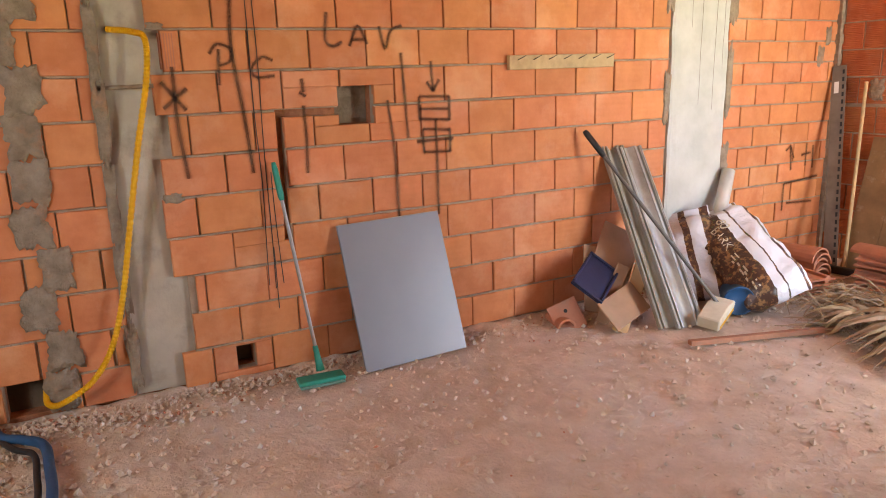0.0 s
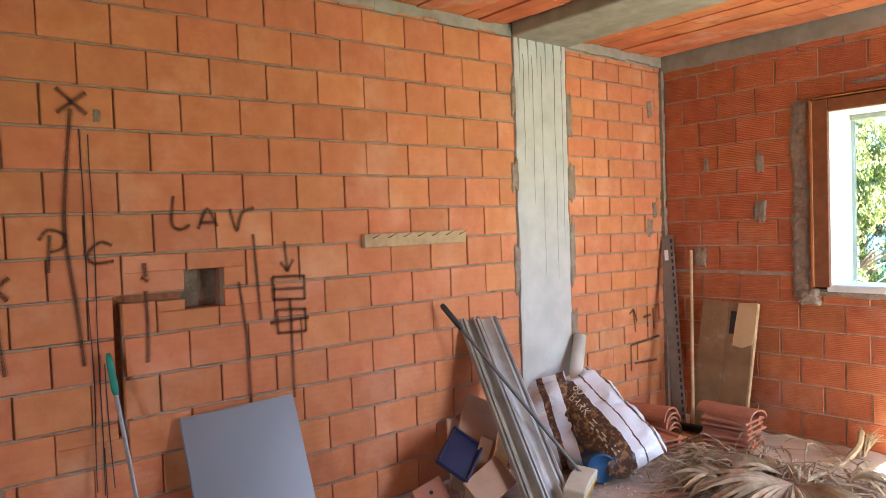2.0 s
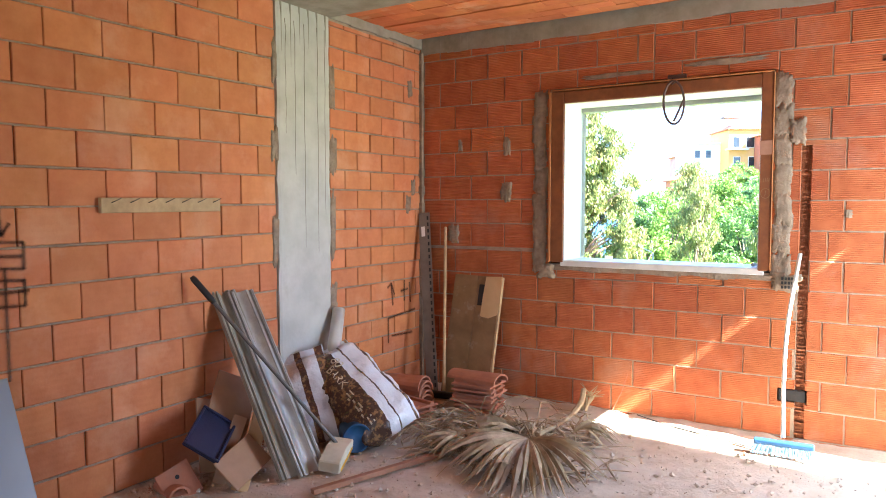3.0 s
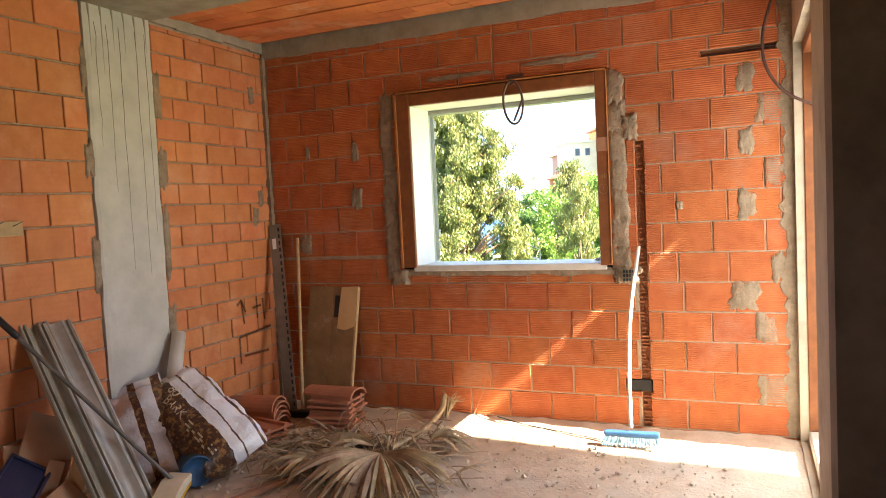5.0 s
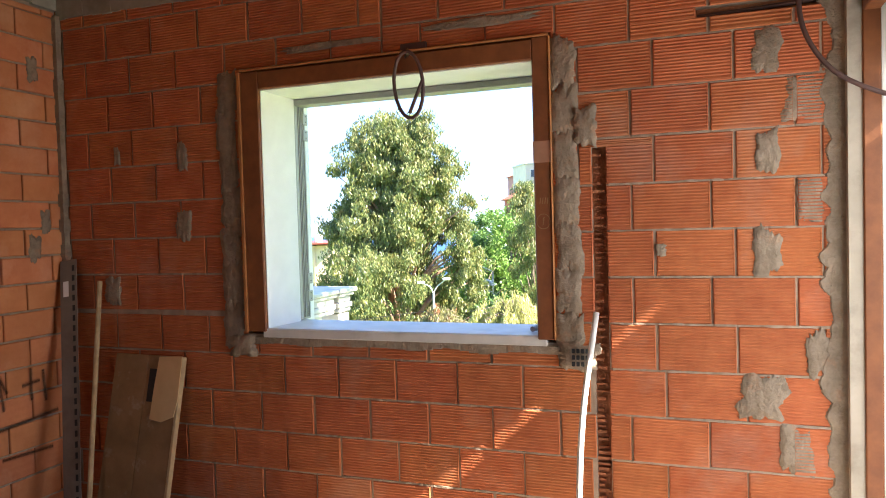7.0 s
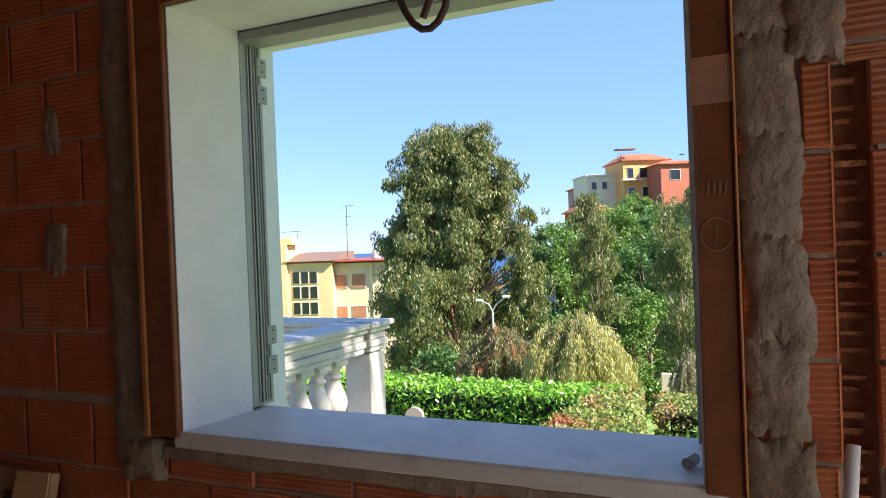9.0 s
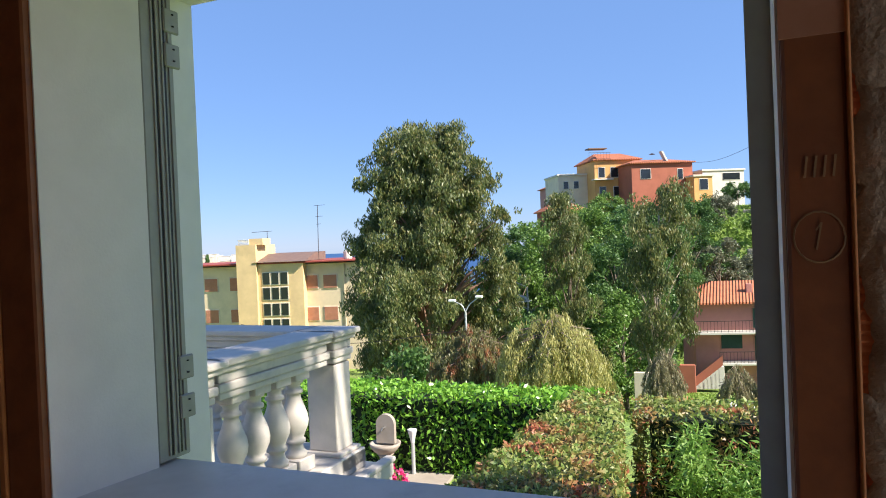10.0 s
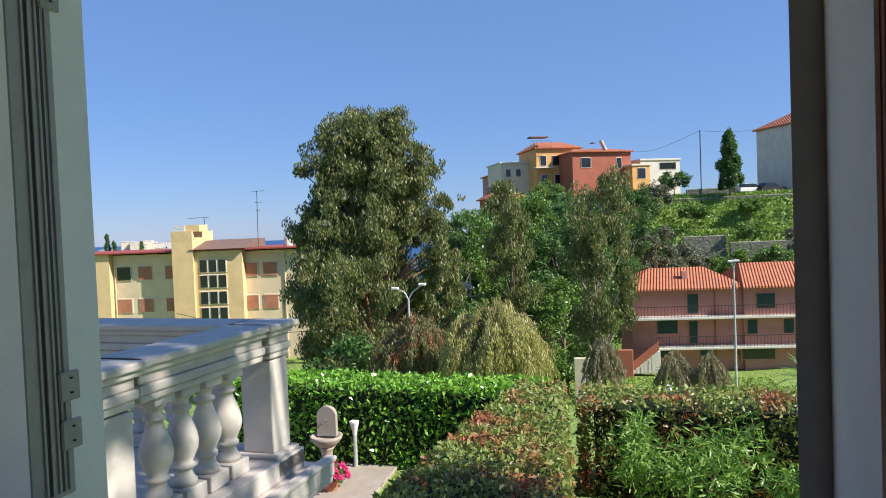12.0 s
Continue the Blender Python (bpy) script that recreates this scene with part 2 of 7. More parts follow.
def prism(poly, axis, lo, hi, bm=None):
    """A flat outline pushed through from lo to hi along an axis; the outline's two numbers are the other two axes in order."""
    bm = bm or bmesh.new()

    def at(u, v, w):
        c = [u, v]
        c.insert(axis, w)
        return c
    a = [bm.verts.new(at(u, v, lo)) for u, v in poly]
    b = [bm.verts.new(at(u, v, hi)) for u, v in poly]
    bm.faces.new(a)
    bm.faces.new(b[::-1])
    k = len(poly)
    for i in range(k):
        bm.faces.new((a[i], b[i], b[(i + 1) % k], a[(i + 1) % k]))
    bmesh.ops.recalc_face_normals(bm, faces=bm.faces[:])
    return bm


def quads(name, verts, material, parent=None, label="", tri=False):
    """A mesh of loose four-cornered pieces from an array of their corners."""
    k = 3 if tri else 4
    v = np.asarray(verts, dtype=np.float32).reshape(-1, 3)
    me = bpy.data.meshes.new(name)
    nf = len(v) // k
    me.vertices.add(len(v)), me.loops.add(len(v)), me.polygons.add(nf)
    me.vertices.foreach_set("co", v.ravel())
    me.loops.foreach_set("vertex_index", np.arange(len(v), dtype=np.int32))
    me.polygons.foreach_set("loop_start", np.arange(0, len(v), k, dtype=np.int32))
    me.update(calc_edges=True)
    me.materials.append(material)
    ob = new(name, me)
    if parent:
        ob.parent = parent
        ob.matrix_parent_inverse = world_of(parent).inverted()
    if label:
        tagged(ob, label)
    return ob


def rect_minus(rects, hole):
    """Rectangles (a0, a1, b0, b1) with a hole cut out of them."""
    out = []
    h0, h1, g0, g1 = hole
    for a0, a1, b0, b1 in rects:
        if h0 >= a1 or h1 <= a0 or g0 >= b1 or g1 <= b0:
            out.append((a0, a1, b0, b1))
            continue
        if b0 < g0:
            out.append((a0, a1, b0, g0))
        if g1 < b1:
            out.append((a0, a1, g1, b1))
        m0, m1 = max(b0, g0), min(b1, g1)
        if a0 < h0:
            out.append((a0, h0, m0, m1))
        if h1 < a1:
            out.append((h1, a1, m0, m1))
    return out


def slab(name, axis, lo, hi, rect, holes, material, parent=None, label="", kind=""):
    """A wall across an axis, from lo to hi, that fills rect but for its holes."""
    rects = [rect]
    for h in holes:
        rects = rect_minus(rects, h)
    bm = bmesh.new()
    for a0, a1, z0, z1 in rects:
        if axis == 0:
            box(bm, lo, hi, a0, a1, z0, z1)
        elif axis == 1:
            box(bm, a0, a1, lo, hi, z0, z1)
        else:
            box(bm, a0, a1, z0, z1, lo, hi)
    bmesh.ops.recalc_face_normals(bm, faces=bm.faces[:])
    ob = obj(name, bm, material, parent, label)
    if kind:
        tagged(ob, kind=kind)
    return ob


# ---- the room's shell ----
ZC = 2.72                                   # ceiling
WIN = (1.19, 2.50, 1.02, 2.155)             # window opening inside its wooden frame: x, x, z, z
HOLES_A = [(-3.69, -3.506, 1.142, 1.322),   # box
           (-3.99, -3.955, 0.62, 1.215), (-3.99, -3.69, 1.19, 1.225),   # channel for a pipe
           (-4.26, -4.17, 0.03, 0.15)]      # gap at the floor
HOLE_B = [(-5.20, -4.945, 0.0, 0.16)]
HOLES_W = [(2.722, 2.778, -0.02, 1.775), (2.625, 2.79, 0.215, 0.30), (3.115, 3.64, 2.225, 2.265)]

wall_west = slab("wall_west", 0, -0.06, -0.016, (-4.44, -1.585, 0.0, 2.70), HOLES_A, M["mortar"], label="hollow orange brick wall with spray-painted marks", kind="structure")
slab("wall_west_core", 0, -0.13, -0.06, (-7.2, 0.2, -0.1, 2.9), [HOLES_A[0], HOLES_A[3], HOLE_B[0]], M["raw_brick"], wall_west, "broken brick core in the cut channels")
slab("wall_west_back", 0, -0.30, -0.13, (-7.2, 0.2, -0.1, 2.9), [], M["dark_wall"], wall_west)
part("box_lining", rbox(-0.129, -0.112, -3.689, -3.507, 1.143, 1.321, 0.002), M["patch"], wall_west, "grey cement lining of the box")
wall_west_corner = slab("wall_west_corner", 0, -0.06, -0.014, (-1.10, 0.0, 0.0, 2.70), [], M["mortar"], label="short wall of small orange bricks beside the column", kind="structure")
wall_west_near = slab("wall_west_near", 0, -0.06, -0.022, (-7.0, -4.70, 0.0, 2.70), HOLE_B, M["mortar"], label="orange brick wall patched with grey cement", kind="structure")
wall_north = slab("wall_north", 1, 0.0078, 0.04, (0.0, 3.66, -0.05, 2.70), [(1.105, 2.572, 1.0, 2.24), *HOLES_W], M["mortar"], label="ridged orange brick wall round the window", kind="structure")
slab("wall_north_core", 1, 0.04, 0.30, (-0.2, 3.66, -0.1, 2.9), [(1.105, 2.572, 0.985, 2.225)], M["raw_brick"], wall_north)
slab("wall_north_outer", 1, 0.30, 0.48, (-0.2, 3.95, -2.6, 3.3), [(1.183, 2.51, 0.72, 2.13)], M["white"], wall_north, "white rendered outside face")

# doorway wall on the east side: an end pillar, the lintel and the outside face
wall_east = slab("wall_east", 0, 3.60, 3.92, (-2.0, 0.34, -0.1, 2.9), [(-1.25, -0.045, 0.0, 2.235)], M["concrete_b"], label="rough cement wall beside the balcony doorway", kind="structure")
slab("wall_east_outer", 0, 3.92, 4.02, (-2.0, 0.34, -2.6, 3.3), [(-1.2, -0.03, 0.06, 2.06)], M["white"], wall_east)
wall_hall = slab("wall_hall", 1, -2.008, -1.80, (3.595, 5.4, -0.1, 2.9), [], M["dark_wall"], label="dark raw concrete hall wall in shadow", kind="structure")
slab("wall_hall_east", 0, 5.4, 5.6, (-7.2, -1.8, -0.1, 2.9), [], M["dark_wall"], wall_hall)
# unseen block, added outside to cut off the sun patch's near side
slab("sun_block", 0, 8.4, 9.6, (-7.2, -1.08, -2.6, 7.2), [], M["white"], wall_hall, "unseen white block that bounds the sun on the floor")
wall_south = slab("wall_south", 1, -7.2, -7.0, (-0.2, 7.2, -0.1, 2.9), [(2.0, 2.9, 1.0, 2.1)], M["concrete"], label="plain rough cement wall with an opening", kind="structure")

# floor, uneven and dusty
def smooth_step(a, b, t):
    t = min(1.0, max(0.0, (t - a) / (b - a)))
    return t * t * (3 - 2 * t)


bm = bmesh.new()
nx, ny = 230, 300
grid = [[None] * (ny + 1) for _ in range(nx + 1)]
for i in range(nx + 1):
    for j in range(ny + 1):
        x, y = -0.02 + 7.1 * (i / nx) ** 1.25, 0.05 - 7.1 * (j / ny)
        z = 0.012 * noise.noise((x * 1.6, y * 1.6, 0)) + 0.009 * noise.noise((x * 6, y * 6, 3))
        rough = 0.4 + 0.6 * smooth_step(-1.6, -2.6, y)
        z += rough * (0.007 * noise.noise((x * 17, y * 17, 7)) + 0.006 * noise.noise((x * 36, y * 36, 9)) ** 2 + 0.004 * abs(noise.noise((x * 23, y * 11, 5))))
        z += 0.02 * max(0.0, 1 - min(abs(x), abs(y)) / 0.10) * (0.5 + noise.noise((x * 8, y * 8, 1)))
        grid[i][j] = bm.verts.new((x, y, z - 0.012))
for i in range(nx):
    for j in range(ny):
        bm.faces.new((grid[i][j], grid[i][j + 1], grid[i + 1][j + 1], grid[i + 1][j]))
bmesh.ops.recalc_face_normals(bm, faces=bm.faces[:])
floor = tagged(obj("floor", bm, M["floor"], smooth=True), "dusty bare screed floor strewn with brick dust", kind="structure")
slab("floor_slab", 2, -0.4, -0.06, (-0.2, 7.2, -7.2, 0.4), [], M["concrete"], floor)

# ceiling: rows of hollow tiles between joists, all in one mesh
bm = bmesh.new()
rng = random.Random(4)
y = -0.055
row = 0
while y > -7.0:
    w = 0.115
    if not (-1.66 < y < -1.05):
        x = -0.2 - rng.random() * 0.2
        while x < (3.5 if y > -1.95 else 7.0):
            ln = 0.25
            d = rng.uniform(0, 0.006)
            if row % 4 == 3:
                box(bm, x + 0.003, x + ln * 3, y - w + 0.012, y, ZC - 0.006 - d, ZC + 0.05)
                x += ln * 3
                continue
            box(bm, x + 0.002, x + ln - 0.002, y - w + 0.004, y, ZC - d, ZC + 0.05)
            x += ln
    y -= w
    row += 1
bmesh.ops.recalc_face_normals(bm, faces=bm.faces[:])
ceiling = tagged(obj("ceiling", bm, M["tile_ceiling"]), "orange hollow-tile ceiling with stained joints", kind="structure")
slab("ceiling_slab", 2, ZC + 0.052, 3.3, (-0.2, 5.6, -7.2, 0.48), [(4.02, 9.0, -1.8, 1.0)], M["concrete"], ceiling)
bm = rbox(0.0, 3.60, -1.60, -1.09, 2.655, 2.76, 0.008)
tagged(obj("ceiling_beam", bm, M["concrete"]), "flat grey concrete ceiling beam with board marks", kind="structure")
bm = bmesh.new()
for i in range(60):
    x0 = 3.66 * i / 60
    d = 0.012 * noise.noise((x0 * 5, 0, 0))
    box(bm, x0, x0 + 3.66 / 60, -0.006 - abs(d) * 0.5, 0.06, 2.60 + d + 0.02 * noise.noise((x0 * 2, 3, 0)), ZC + 0.01)
tagged(obj("trim_north", bm, M["concrete"]), "grey cement band along the top of the wall", kind="structure")
bm = bmesh.new()
for i in range(48):
    y0 = -7.0 + 7.0 * i / 48
    if -1.62 < y0 < -1.2:
        continue
    d = 0.02 * noise.noise((y0 * 4, 5, 0))
    box(bm, -0.06, 0.006 + abs(d) * 0.3, y0, y0 + 7.0 / 48, 2.655 + d, ZC + 0.01)
tagged(obj("trim_west", bm, M["concrete"]), "ragged cement joint between wall and ceiling", kind="structure")
bm = bmesh.new()
for i in range(40):
    z0 = 2.62 * i / 40
    d = abs(0.018 * noise.noise((z0 * 7, 9, 0)))
    box(bm, -0.004, 0.022 + d, -0.03 - d, -0.001, z0, z0 + 2.62 / 40)
tagged(obj("trim_corner", bm, M["patch"]), "cement filling of the room's corner", kind="structure")

# concrete column and the bare strip between the brick walls
bm = bmesh.new()
rows = 44
prev = None
for i in range(rows + 1):
    z = 2.665 * i / rows
    a = -1.583 + 0.012 * noise.noise((0, z * 6, 1))
    b = -1.105 + 0.012 * noise.noise((4, z * 6, 2))
    cur = [bm.verts.new(c) for c in ((-0.06, a - 0.01, z), (0.004, a, z), (0.009, a + 0.02, z), (0.009, b - 0.02, z), (0.004, b, z), (-0.06, b + 0.01, z))]
    if prev:
        for k in range(5):
            bm.faces.new((prev[k], prev[k + 1], cur[k + 1], cur[k]))
    prev = cur
bmesh.ops.recalc_face_normals(bm, faces=bm.faces[:])
column = tagged(obj("column", bm, M["plaster_col"]), "pale concrete column with dark vertical drip cracks", "column", kind="structure")
rng = random.Random(8)
for i in range(5):
    y, z0, z1 = -1.50 + 0.085 * i + rng.uniform(-0.02, 0.02), rng.uniform(0.9, 1.9), 2.56
    bm = bmesh.new()
    pts = [(0.0095, y + 0.012 * noise.noise((i, k * 0.7, 0)), z0 + (z1 - z0) * k / 9) for k in range(10)]
    tube(bm, pts, [0.0006 + 0.0013 * k / 9 for k in range(10)], 4)
    part("crack", bm, M["dark_wall"], column)
for i in range(6):
    y = -1.55 + 0.08 * i
    bm = bmesh.new()
    tube(bm, [(0.0085, y, 2.66), (0.0085, y + 0.006, 2.60 - 0.05 * rng.random()), (0.0085, y + 0.008, 2.48 - 0.25 * rng.random())], [0.009, 0.004, 0.001], 6)
    part("drip_stain", bm, M["concrete"], column)
strip = slab("column_strip", 0, -0.06, -0.035, (-4.72, -4.40, 0.0, 2.70), [], M["concrete_b"], label="bare beige concrete strip between two brick walls", kind="structure")


# ---- window ----
window = tagged(new("window_1"), "unglazed window with orange wooden subframe and white reveals", "window", kind="structure")
window.location = (1.84, 0.0, 1.02)
for n_, c in (("frame_left", (1.124, 1.2185, -0.02, 0.05, 1.015, 2.218)), ("frame_right", (2.4995, 2.566, -0.02, 0.05, 1.015, 2.222)),
              ("frame_top", (1.219, 2.499, -0.02, 0.05, 2.135, 2.215))):
    part("frame_board", rbox(*c, r=0.004), M["wood_frame"], window, "orange-brown wooden subframe board")
WOOD_EDGE = surface("pale orange wood edge", (0.44, 0.18, 0.055), (0.34, 0.13, 0.04), 14, 0.55, bump=0.2, bump_scale=60)
for c in ((1.107, 1.1235, -0.026, 0.04, 1.015, 2.218), (2.5665, 2.5715, -0.026, 0.04, 1.015, 2.222), (1.1235, 2.566, -0.026, 0.04, 2.2225, 2.231)):
    part("frame_edge", rbox(*c, r=0.002), WOOD_EDGE, window, "pale orange outer edge of the subframe")
# splayed plaster reveals
part("reveal", prism([(1.19, 0.051), (1.2195, 0.051), (1.2195, -0.004), (1.223, -0.004), (1.249, 0.238), (1.19, 0.238)], 2, 1.03, 2.13), M["white"], window)
part("reveal", prism([(2.495, -0.004), (2.499, -0.004), (2.499, 0.051), (2.54, 0.051), (2.54, 0.238), (2.503, 0.238)], 2, 1.03, 2.13), M["white"], window)
part("reveal", prism([(0.0, 2.131), (0.238, 2.125), (0.238, 2.18), (0.0, 2.18)], 0, 1.196, 2.535), M["white"], window)
# outer grey frame with its shutter track
part("outer_frame", prism([(2.466, 0.24), (2.53, 0.24), (2.53, 0.33), (2.483, 0.33)], 2, 1.035, 2.125), M["grey_frame"], window, "grey metal outer frame")
for c in ((1.19, 1.2485, 0.24, 0.338, 1.035, 2.125), (1.249, 2.4655, 0.24, 0.33, 2.095, 2.125)):
    part("outer_frame", rbox(*c, r=0.003), M["grey_frame"], window, "grey metal outer frame")
# black strips on the frame paint the shade of deep track slots
part("track_shade", rbox(1.2480, 1.2492, 0.276, 0.283, 1.045, 2.10, r=0.0003), M["black"], window, "black strip standing in for shade in the shutter track")
part("track_shade", rbox(1.2480, 1.2492, 0.303, 0.312, 1.045, 2.10, r=0.0003), M["black"], window)
for y in (0.272, 0.286, 0.300, 0.322):
    part("shutter_track", rbox(1.248, 1.2525, y - 0.003, y + 0.003, 1.045, 2.10, r=0.001), M["grey_frame"], window)
for z in (1.12, 1.21, 1.93, 2.01):
    h = part("hinge", rbox(1.2485, 1.257, 0.305, 0.352, z, z + 0.055, r=0.003), M["grey_frame"], window, "grey metal hinge")
    for dz in (0.014, 0.041):
        part("screw", lathe([(0.003, 0), (0.003, 0.003)], 8, (1.258, 0.33, z + dz)), M["black"], h)
sill = part("sill", rbox(1.195, 2.535, -0.012, 0.31, 0.985, 1.03, r=0.006), M["marble"], window, "pale marble sill with grey stains")
bm = bmesh.new()
for i in range(40):
    x0 = 1.0 + 1.66 * i / 40
    d = 0.02 * noise.noise((x0 * 6, 2, 0))
    box(bm, x0, x0 + 1.66 / 40, -0.008 - abs(d) * 0.4, 0.02, 0.955 + d, 0.987)
part("mortar_bed", bm, M["patch"], window, "rough cement under the sill")
# tape, pencilled mark on the right board
part("tape", rbox(2.497, 2.572, -0.0215, -0.0195, 1.725, 1.81, r=0.0005), surface("dusty clear tape", (0.42, 0.22, 0.14), (0.36, 0.18, 0.11), 20, 0.25, bump=0.05), window, "strip of dusty clear tape")
bm = bmesh.new()
tube(bm, [(2.533 + 0.027 * math.cos(a), -0.0205, 1.49 + 0.03 * math.sin(a)) for a in (2 * math.pi * k / 18 for k in range(19))], 0.0014, 4)
tube(bm, [(2.530, -0.0205, 1.475), (2.536, -0.0205, 1.507)], 0.0014, 4)
tube(bm, [(2.530, -0.0205, 1.498), (2.536, -0.0205, 1.507)], 0.0014, 4)
part("pencil_mark", bm, M["wood_brown"], window, "number one in a pencilled circle")
bm = bmesh.new()
for k in range(4):
    tube(bm, [(2.52 + 0.01 * k, -0.0205, 1.56), (2.523 + 0.01 * k, -0.0205, 1.585)], 0.0018, 4)
part("pencil_mark", bm, M["wood_brown"], window)
bm = tube_bm([(2.46, 0.06, 1.045), (2.47, 0.10, 1.045)], 0.012, 8)
tagged(obj("bolt", bm, M["steel"]), "short steel bolt lying on the window sill", "bolt")

# ---- doorway to the balcony ----
door = tagged(new("door_1"), "open doorway with orange wooden subframe and white reveal", "doorway", kind="structure")
door.location = (3.66, -0.6, 0)
part("frame_board", rbox(3.645, 3.70, -0.055, -0.005, 0.06, 2.235, r=0.004), M["wood_frame"], door, "orange-brown wooden subframe board")
part("frame_board", rbox(3.645, 3.70, -1.25, -0.056, 2.17, 2.235, r=0.004), M["wood_frame"], door)
part("reveal", rbox(3.7005, 3.92, -0.052, -0.045, 0.06, 2.235, r=0.002), M["white"], door, "white plaster reveal")
# unseen board, added with a slanted top to leave a thin sun band
part("sun_mask", prism([(-0.25, 0.08), (-0.03, 0.08), (-0.03, 1.96), (-0.10, 1.96), (-0.25, 1.865)], 0, 3.945, 3.985), M["grey_frame"], door, "unseen grey board that narrows the sun on the wall")
part("threshold", rbox(3.64, 3.96, -1.25, -0.045, 0.0, 0.06, r=0.01), M["marble"], door)


# ---- cement patches on the brick ----
def cement_patch(wall, axis, u, z, w, h, seed, depth=0.004):
    """An irregular smear of cement on a wall; axis 0: on the west wall, 1: on the north wall."""
    rng = random.Random(seed)
    n = 44
    poly = []
    for k in range(n):
        a = 2 * math.pi * k / n
        ca, sa = math.cos(a), math.sin(a)
        q = 1 / max(abs(ca), abs(sa)) ** 0.85
        r = q * (1 + 0.38 * noise.noise((seed * 3.1 + ca * 1.6, sa * 1.6, seed)) + 0.22 * noise.noise((ca * 6, sa * 6, seed * 1.7)) + rng.uniform(-0.05, 0.05))
        poly.append((u + ca * w / 2 * r, z + sa * h / 2 * r))
    bm = bmesh.new()
    sgn = 1 if axis == 0 else -1

    def at(p, d):
        return (d * sgn, p[0], p[1]) if axis == 0 else (p[0], d * sgn, p[1])
    base = [bm.verts.new(at(p, -0.006)) for p in poly]
    rim = [bm.verts.new(at((u + (p[0] - u) * 0.95, z + (p[1] - z) * 0.95), depth * 0.8)) for p in poly]
    mid = [bm.verts.new(at((u + (p[0] - u) * 0.5, z + (p[1] - z) * 0.5), depth * (1.05 + 0.5 * noise.noise((p[0] * 12, p[1] * 12, seed))))) for p in poly]
    c = bm.verts.new(at((u, z), depth * 1.1))
    for k in range(n):
        j = (k + 1) % n
        bm.faces.new((base[k], base[j], rim[j], rim[k]))
        bm.faces.new((rim[k], rim[j], mid[j], mid[k]))
        bm.faces.new((mid[k], mid[j], c))
    bmesh.ops.recalc_face_normals(bm, faces=bm.faces[:])
    return part("cement_patch", bm, M["patch"], wall, smooth=True)


rng = random.Random(21)
for k in range(7):   # round the window
    cement_patch(wall_north, 1, 1.035 + rng.uniform(-0.012, 0.008), 1.05 + 0.18 * k, 0.11, 0.21, 100 + k, 0.006)
    cement_patch(wall_north, 1, 2.622 + rng.uniform(-0.008, 0.012), 1.03 + 0.18 * k, 0.105, 0.21, 120 + k, 0.006)
cement_patch(wall_north, 1, 1.08, 0.95, 0.14, 0.10, 141, 0.02)
cement_patch(wall_north, 1, 2.66, 0.955, 0.16, 0.11, 142, 0.016)
cement_patch(wall_north, 1, 2.70, 1.86, 0.09, 0.16, 143, 0.012)
for k, x0, x1 in ((11, 3.31, 3.40), (10, 3.41, 3.54), (9, 3.31, 3.39), (8, 3.44, 3.53), (7, 3.30, 3.39), (5, 3.47, 3.55), (4, 3.25, 3.40), (3, 3.38, 3.49), (1, 3.38, 3.54)):   # gaps filled beside the doorway
    cement_patch(wall_north, 1, (x0 + x1) / 2, 0.092 + 0.1805 * k, (x1 - x0) * 1.02, 0.168, 160 + k, 0.0012)
bm = bmesh.new()
prev = None
for i in range(151):   # the ragged cement strip at the wall's end
    z = 2.6 * i / 150
    x = 3.535 + 0.045 * noise.noise((z * 5, 3, 1)) + 0.03 * noise.noise((z * 19, 3, 4)) + 0.012 * noise.noise((z * 55, 1, 4))
    cur = [bm.verts.new(c) for c in ((x, 0.004, z), (x + 0.006, -0.003, z), ((x + 3.645) / 2, -0.006 - 0.003 * noise.noise((z * 14, 0, 2)), z), (3.645, -0.005, z))]
    if prev:
        for e in range(3):
            bm.faces.new((prev[e], prev[e + 1], cur[e + 1], cur[e]))
    prev = cur
bmesh.ops.recalc_face_normals(bm, faces=bm.faces[:])
part("cement_strip", bm, M["patch"], wall_north, "ragged cement strip beside the doorway")
for x, z, w, h in ((0.764, 1.86, 0.06, 0.14), (0.755, 1.52, 0.09, 0.15), (0.36, 1.88, 0.035, 0.08), (0.30, 1.2, 0.10, 0.14), (2.98, 1.37, 0.04, 0.05), (1.6, 2.30, 0.5, 0.03), (2.3, 2.315, 0.45, 0.04)):
    cement_patch(wall_north, 1, x, z, w, h, int(x * 100 + z * 10), 0.004)
for y, z, w, h in ((-0.16, 2.32, 0.06, 0.12), (-0.12, 1.56, 0.05, 0.12), (-0.19, 1.43, 0.07, 0.13), (-1.08, 2.2, 0.07, 0.3), (-1.075, 1.75, 0.08, 0.25), (-1.08, 0.75, 0.08, 0.3), (-1.075, 1.3, 0.05, 0.4),
                   (-1.60, 1.78, 0.06, 0.2), (-1.605, 1.2, 0.05, 0.3), (-1.60, 2.3, 0.04, 0.25)):
    cement_patch(wall_west_corner if y > -1.3 else wall_west, 0, y, z, w, h, int(-y * 100 + z * 10), 0.007)
for k in range(13):
    cement_patch(wall_west_near, 0, -4.985 + 0.045 * (k % 2) - 0.02 * (k % 3), 0.10 + 0.177 * k, 0.13, 0.185, 220 + k, 0.006)
for k in range(8):
    cement_patch(wall_west_near, 0, -4.70, 0.2 + 0.33 * k, 0.05, 0.34, 240 + k, 0.004)
cement_patch(wall_west, 0, -4.46, 1.58, 0.07, 0.03, 260, 0.012)
cement_patch(wall_west, 0, -4.46, 0.87, 0.08, 0.04, 261, 0.006)
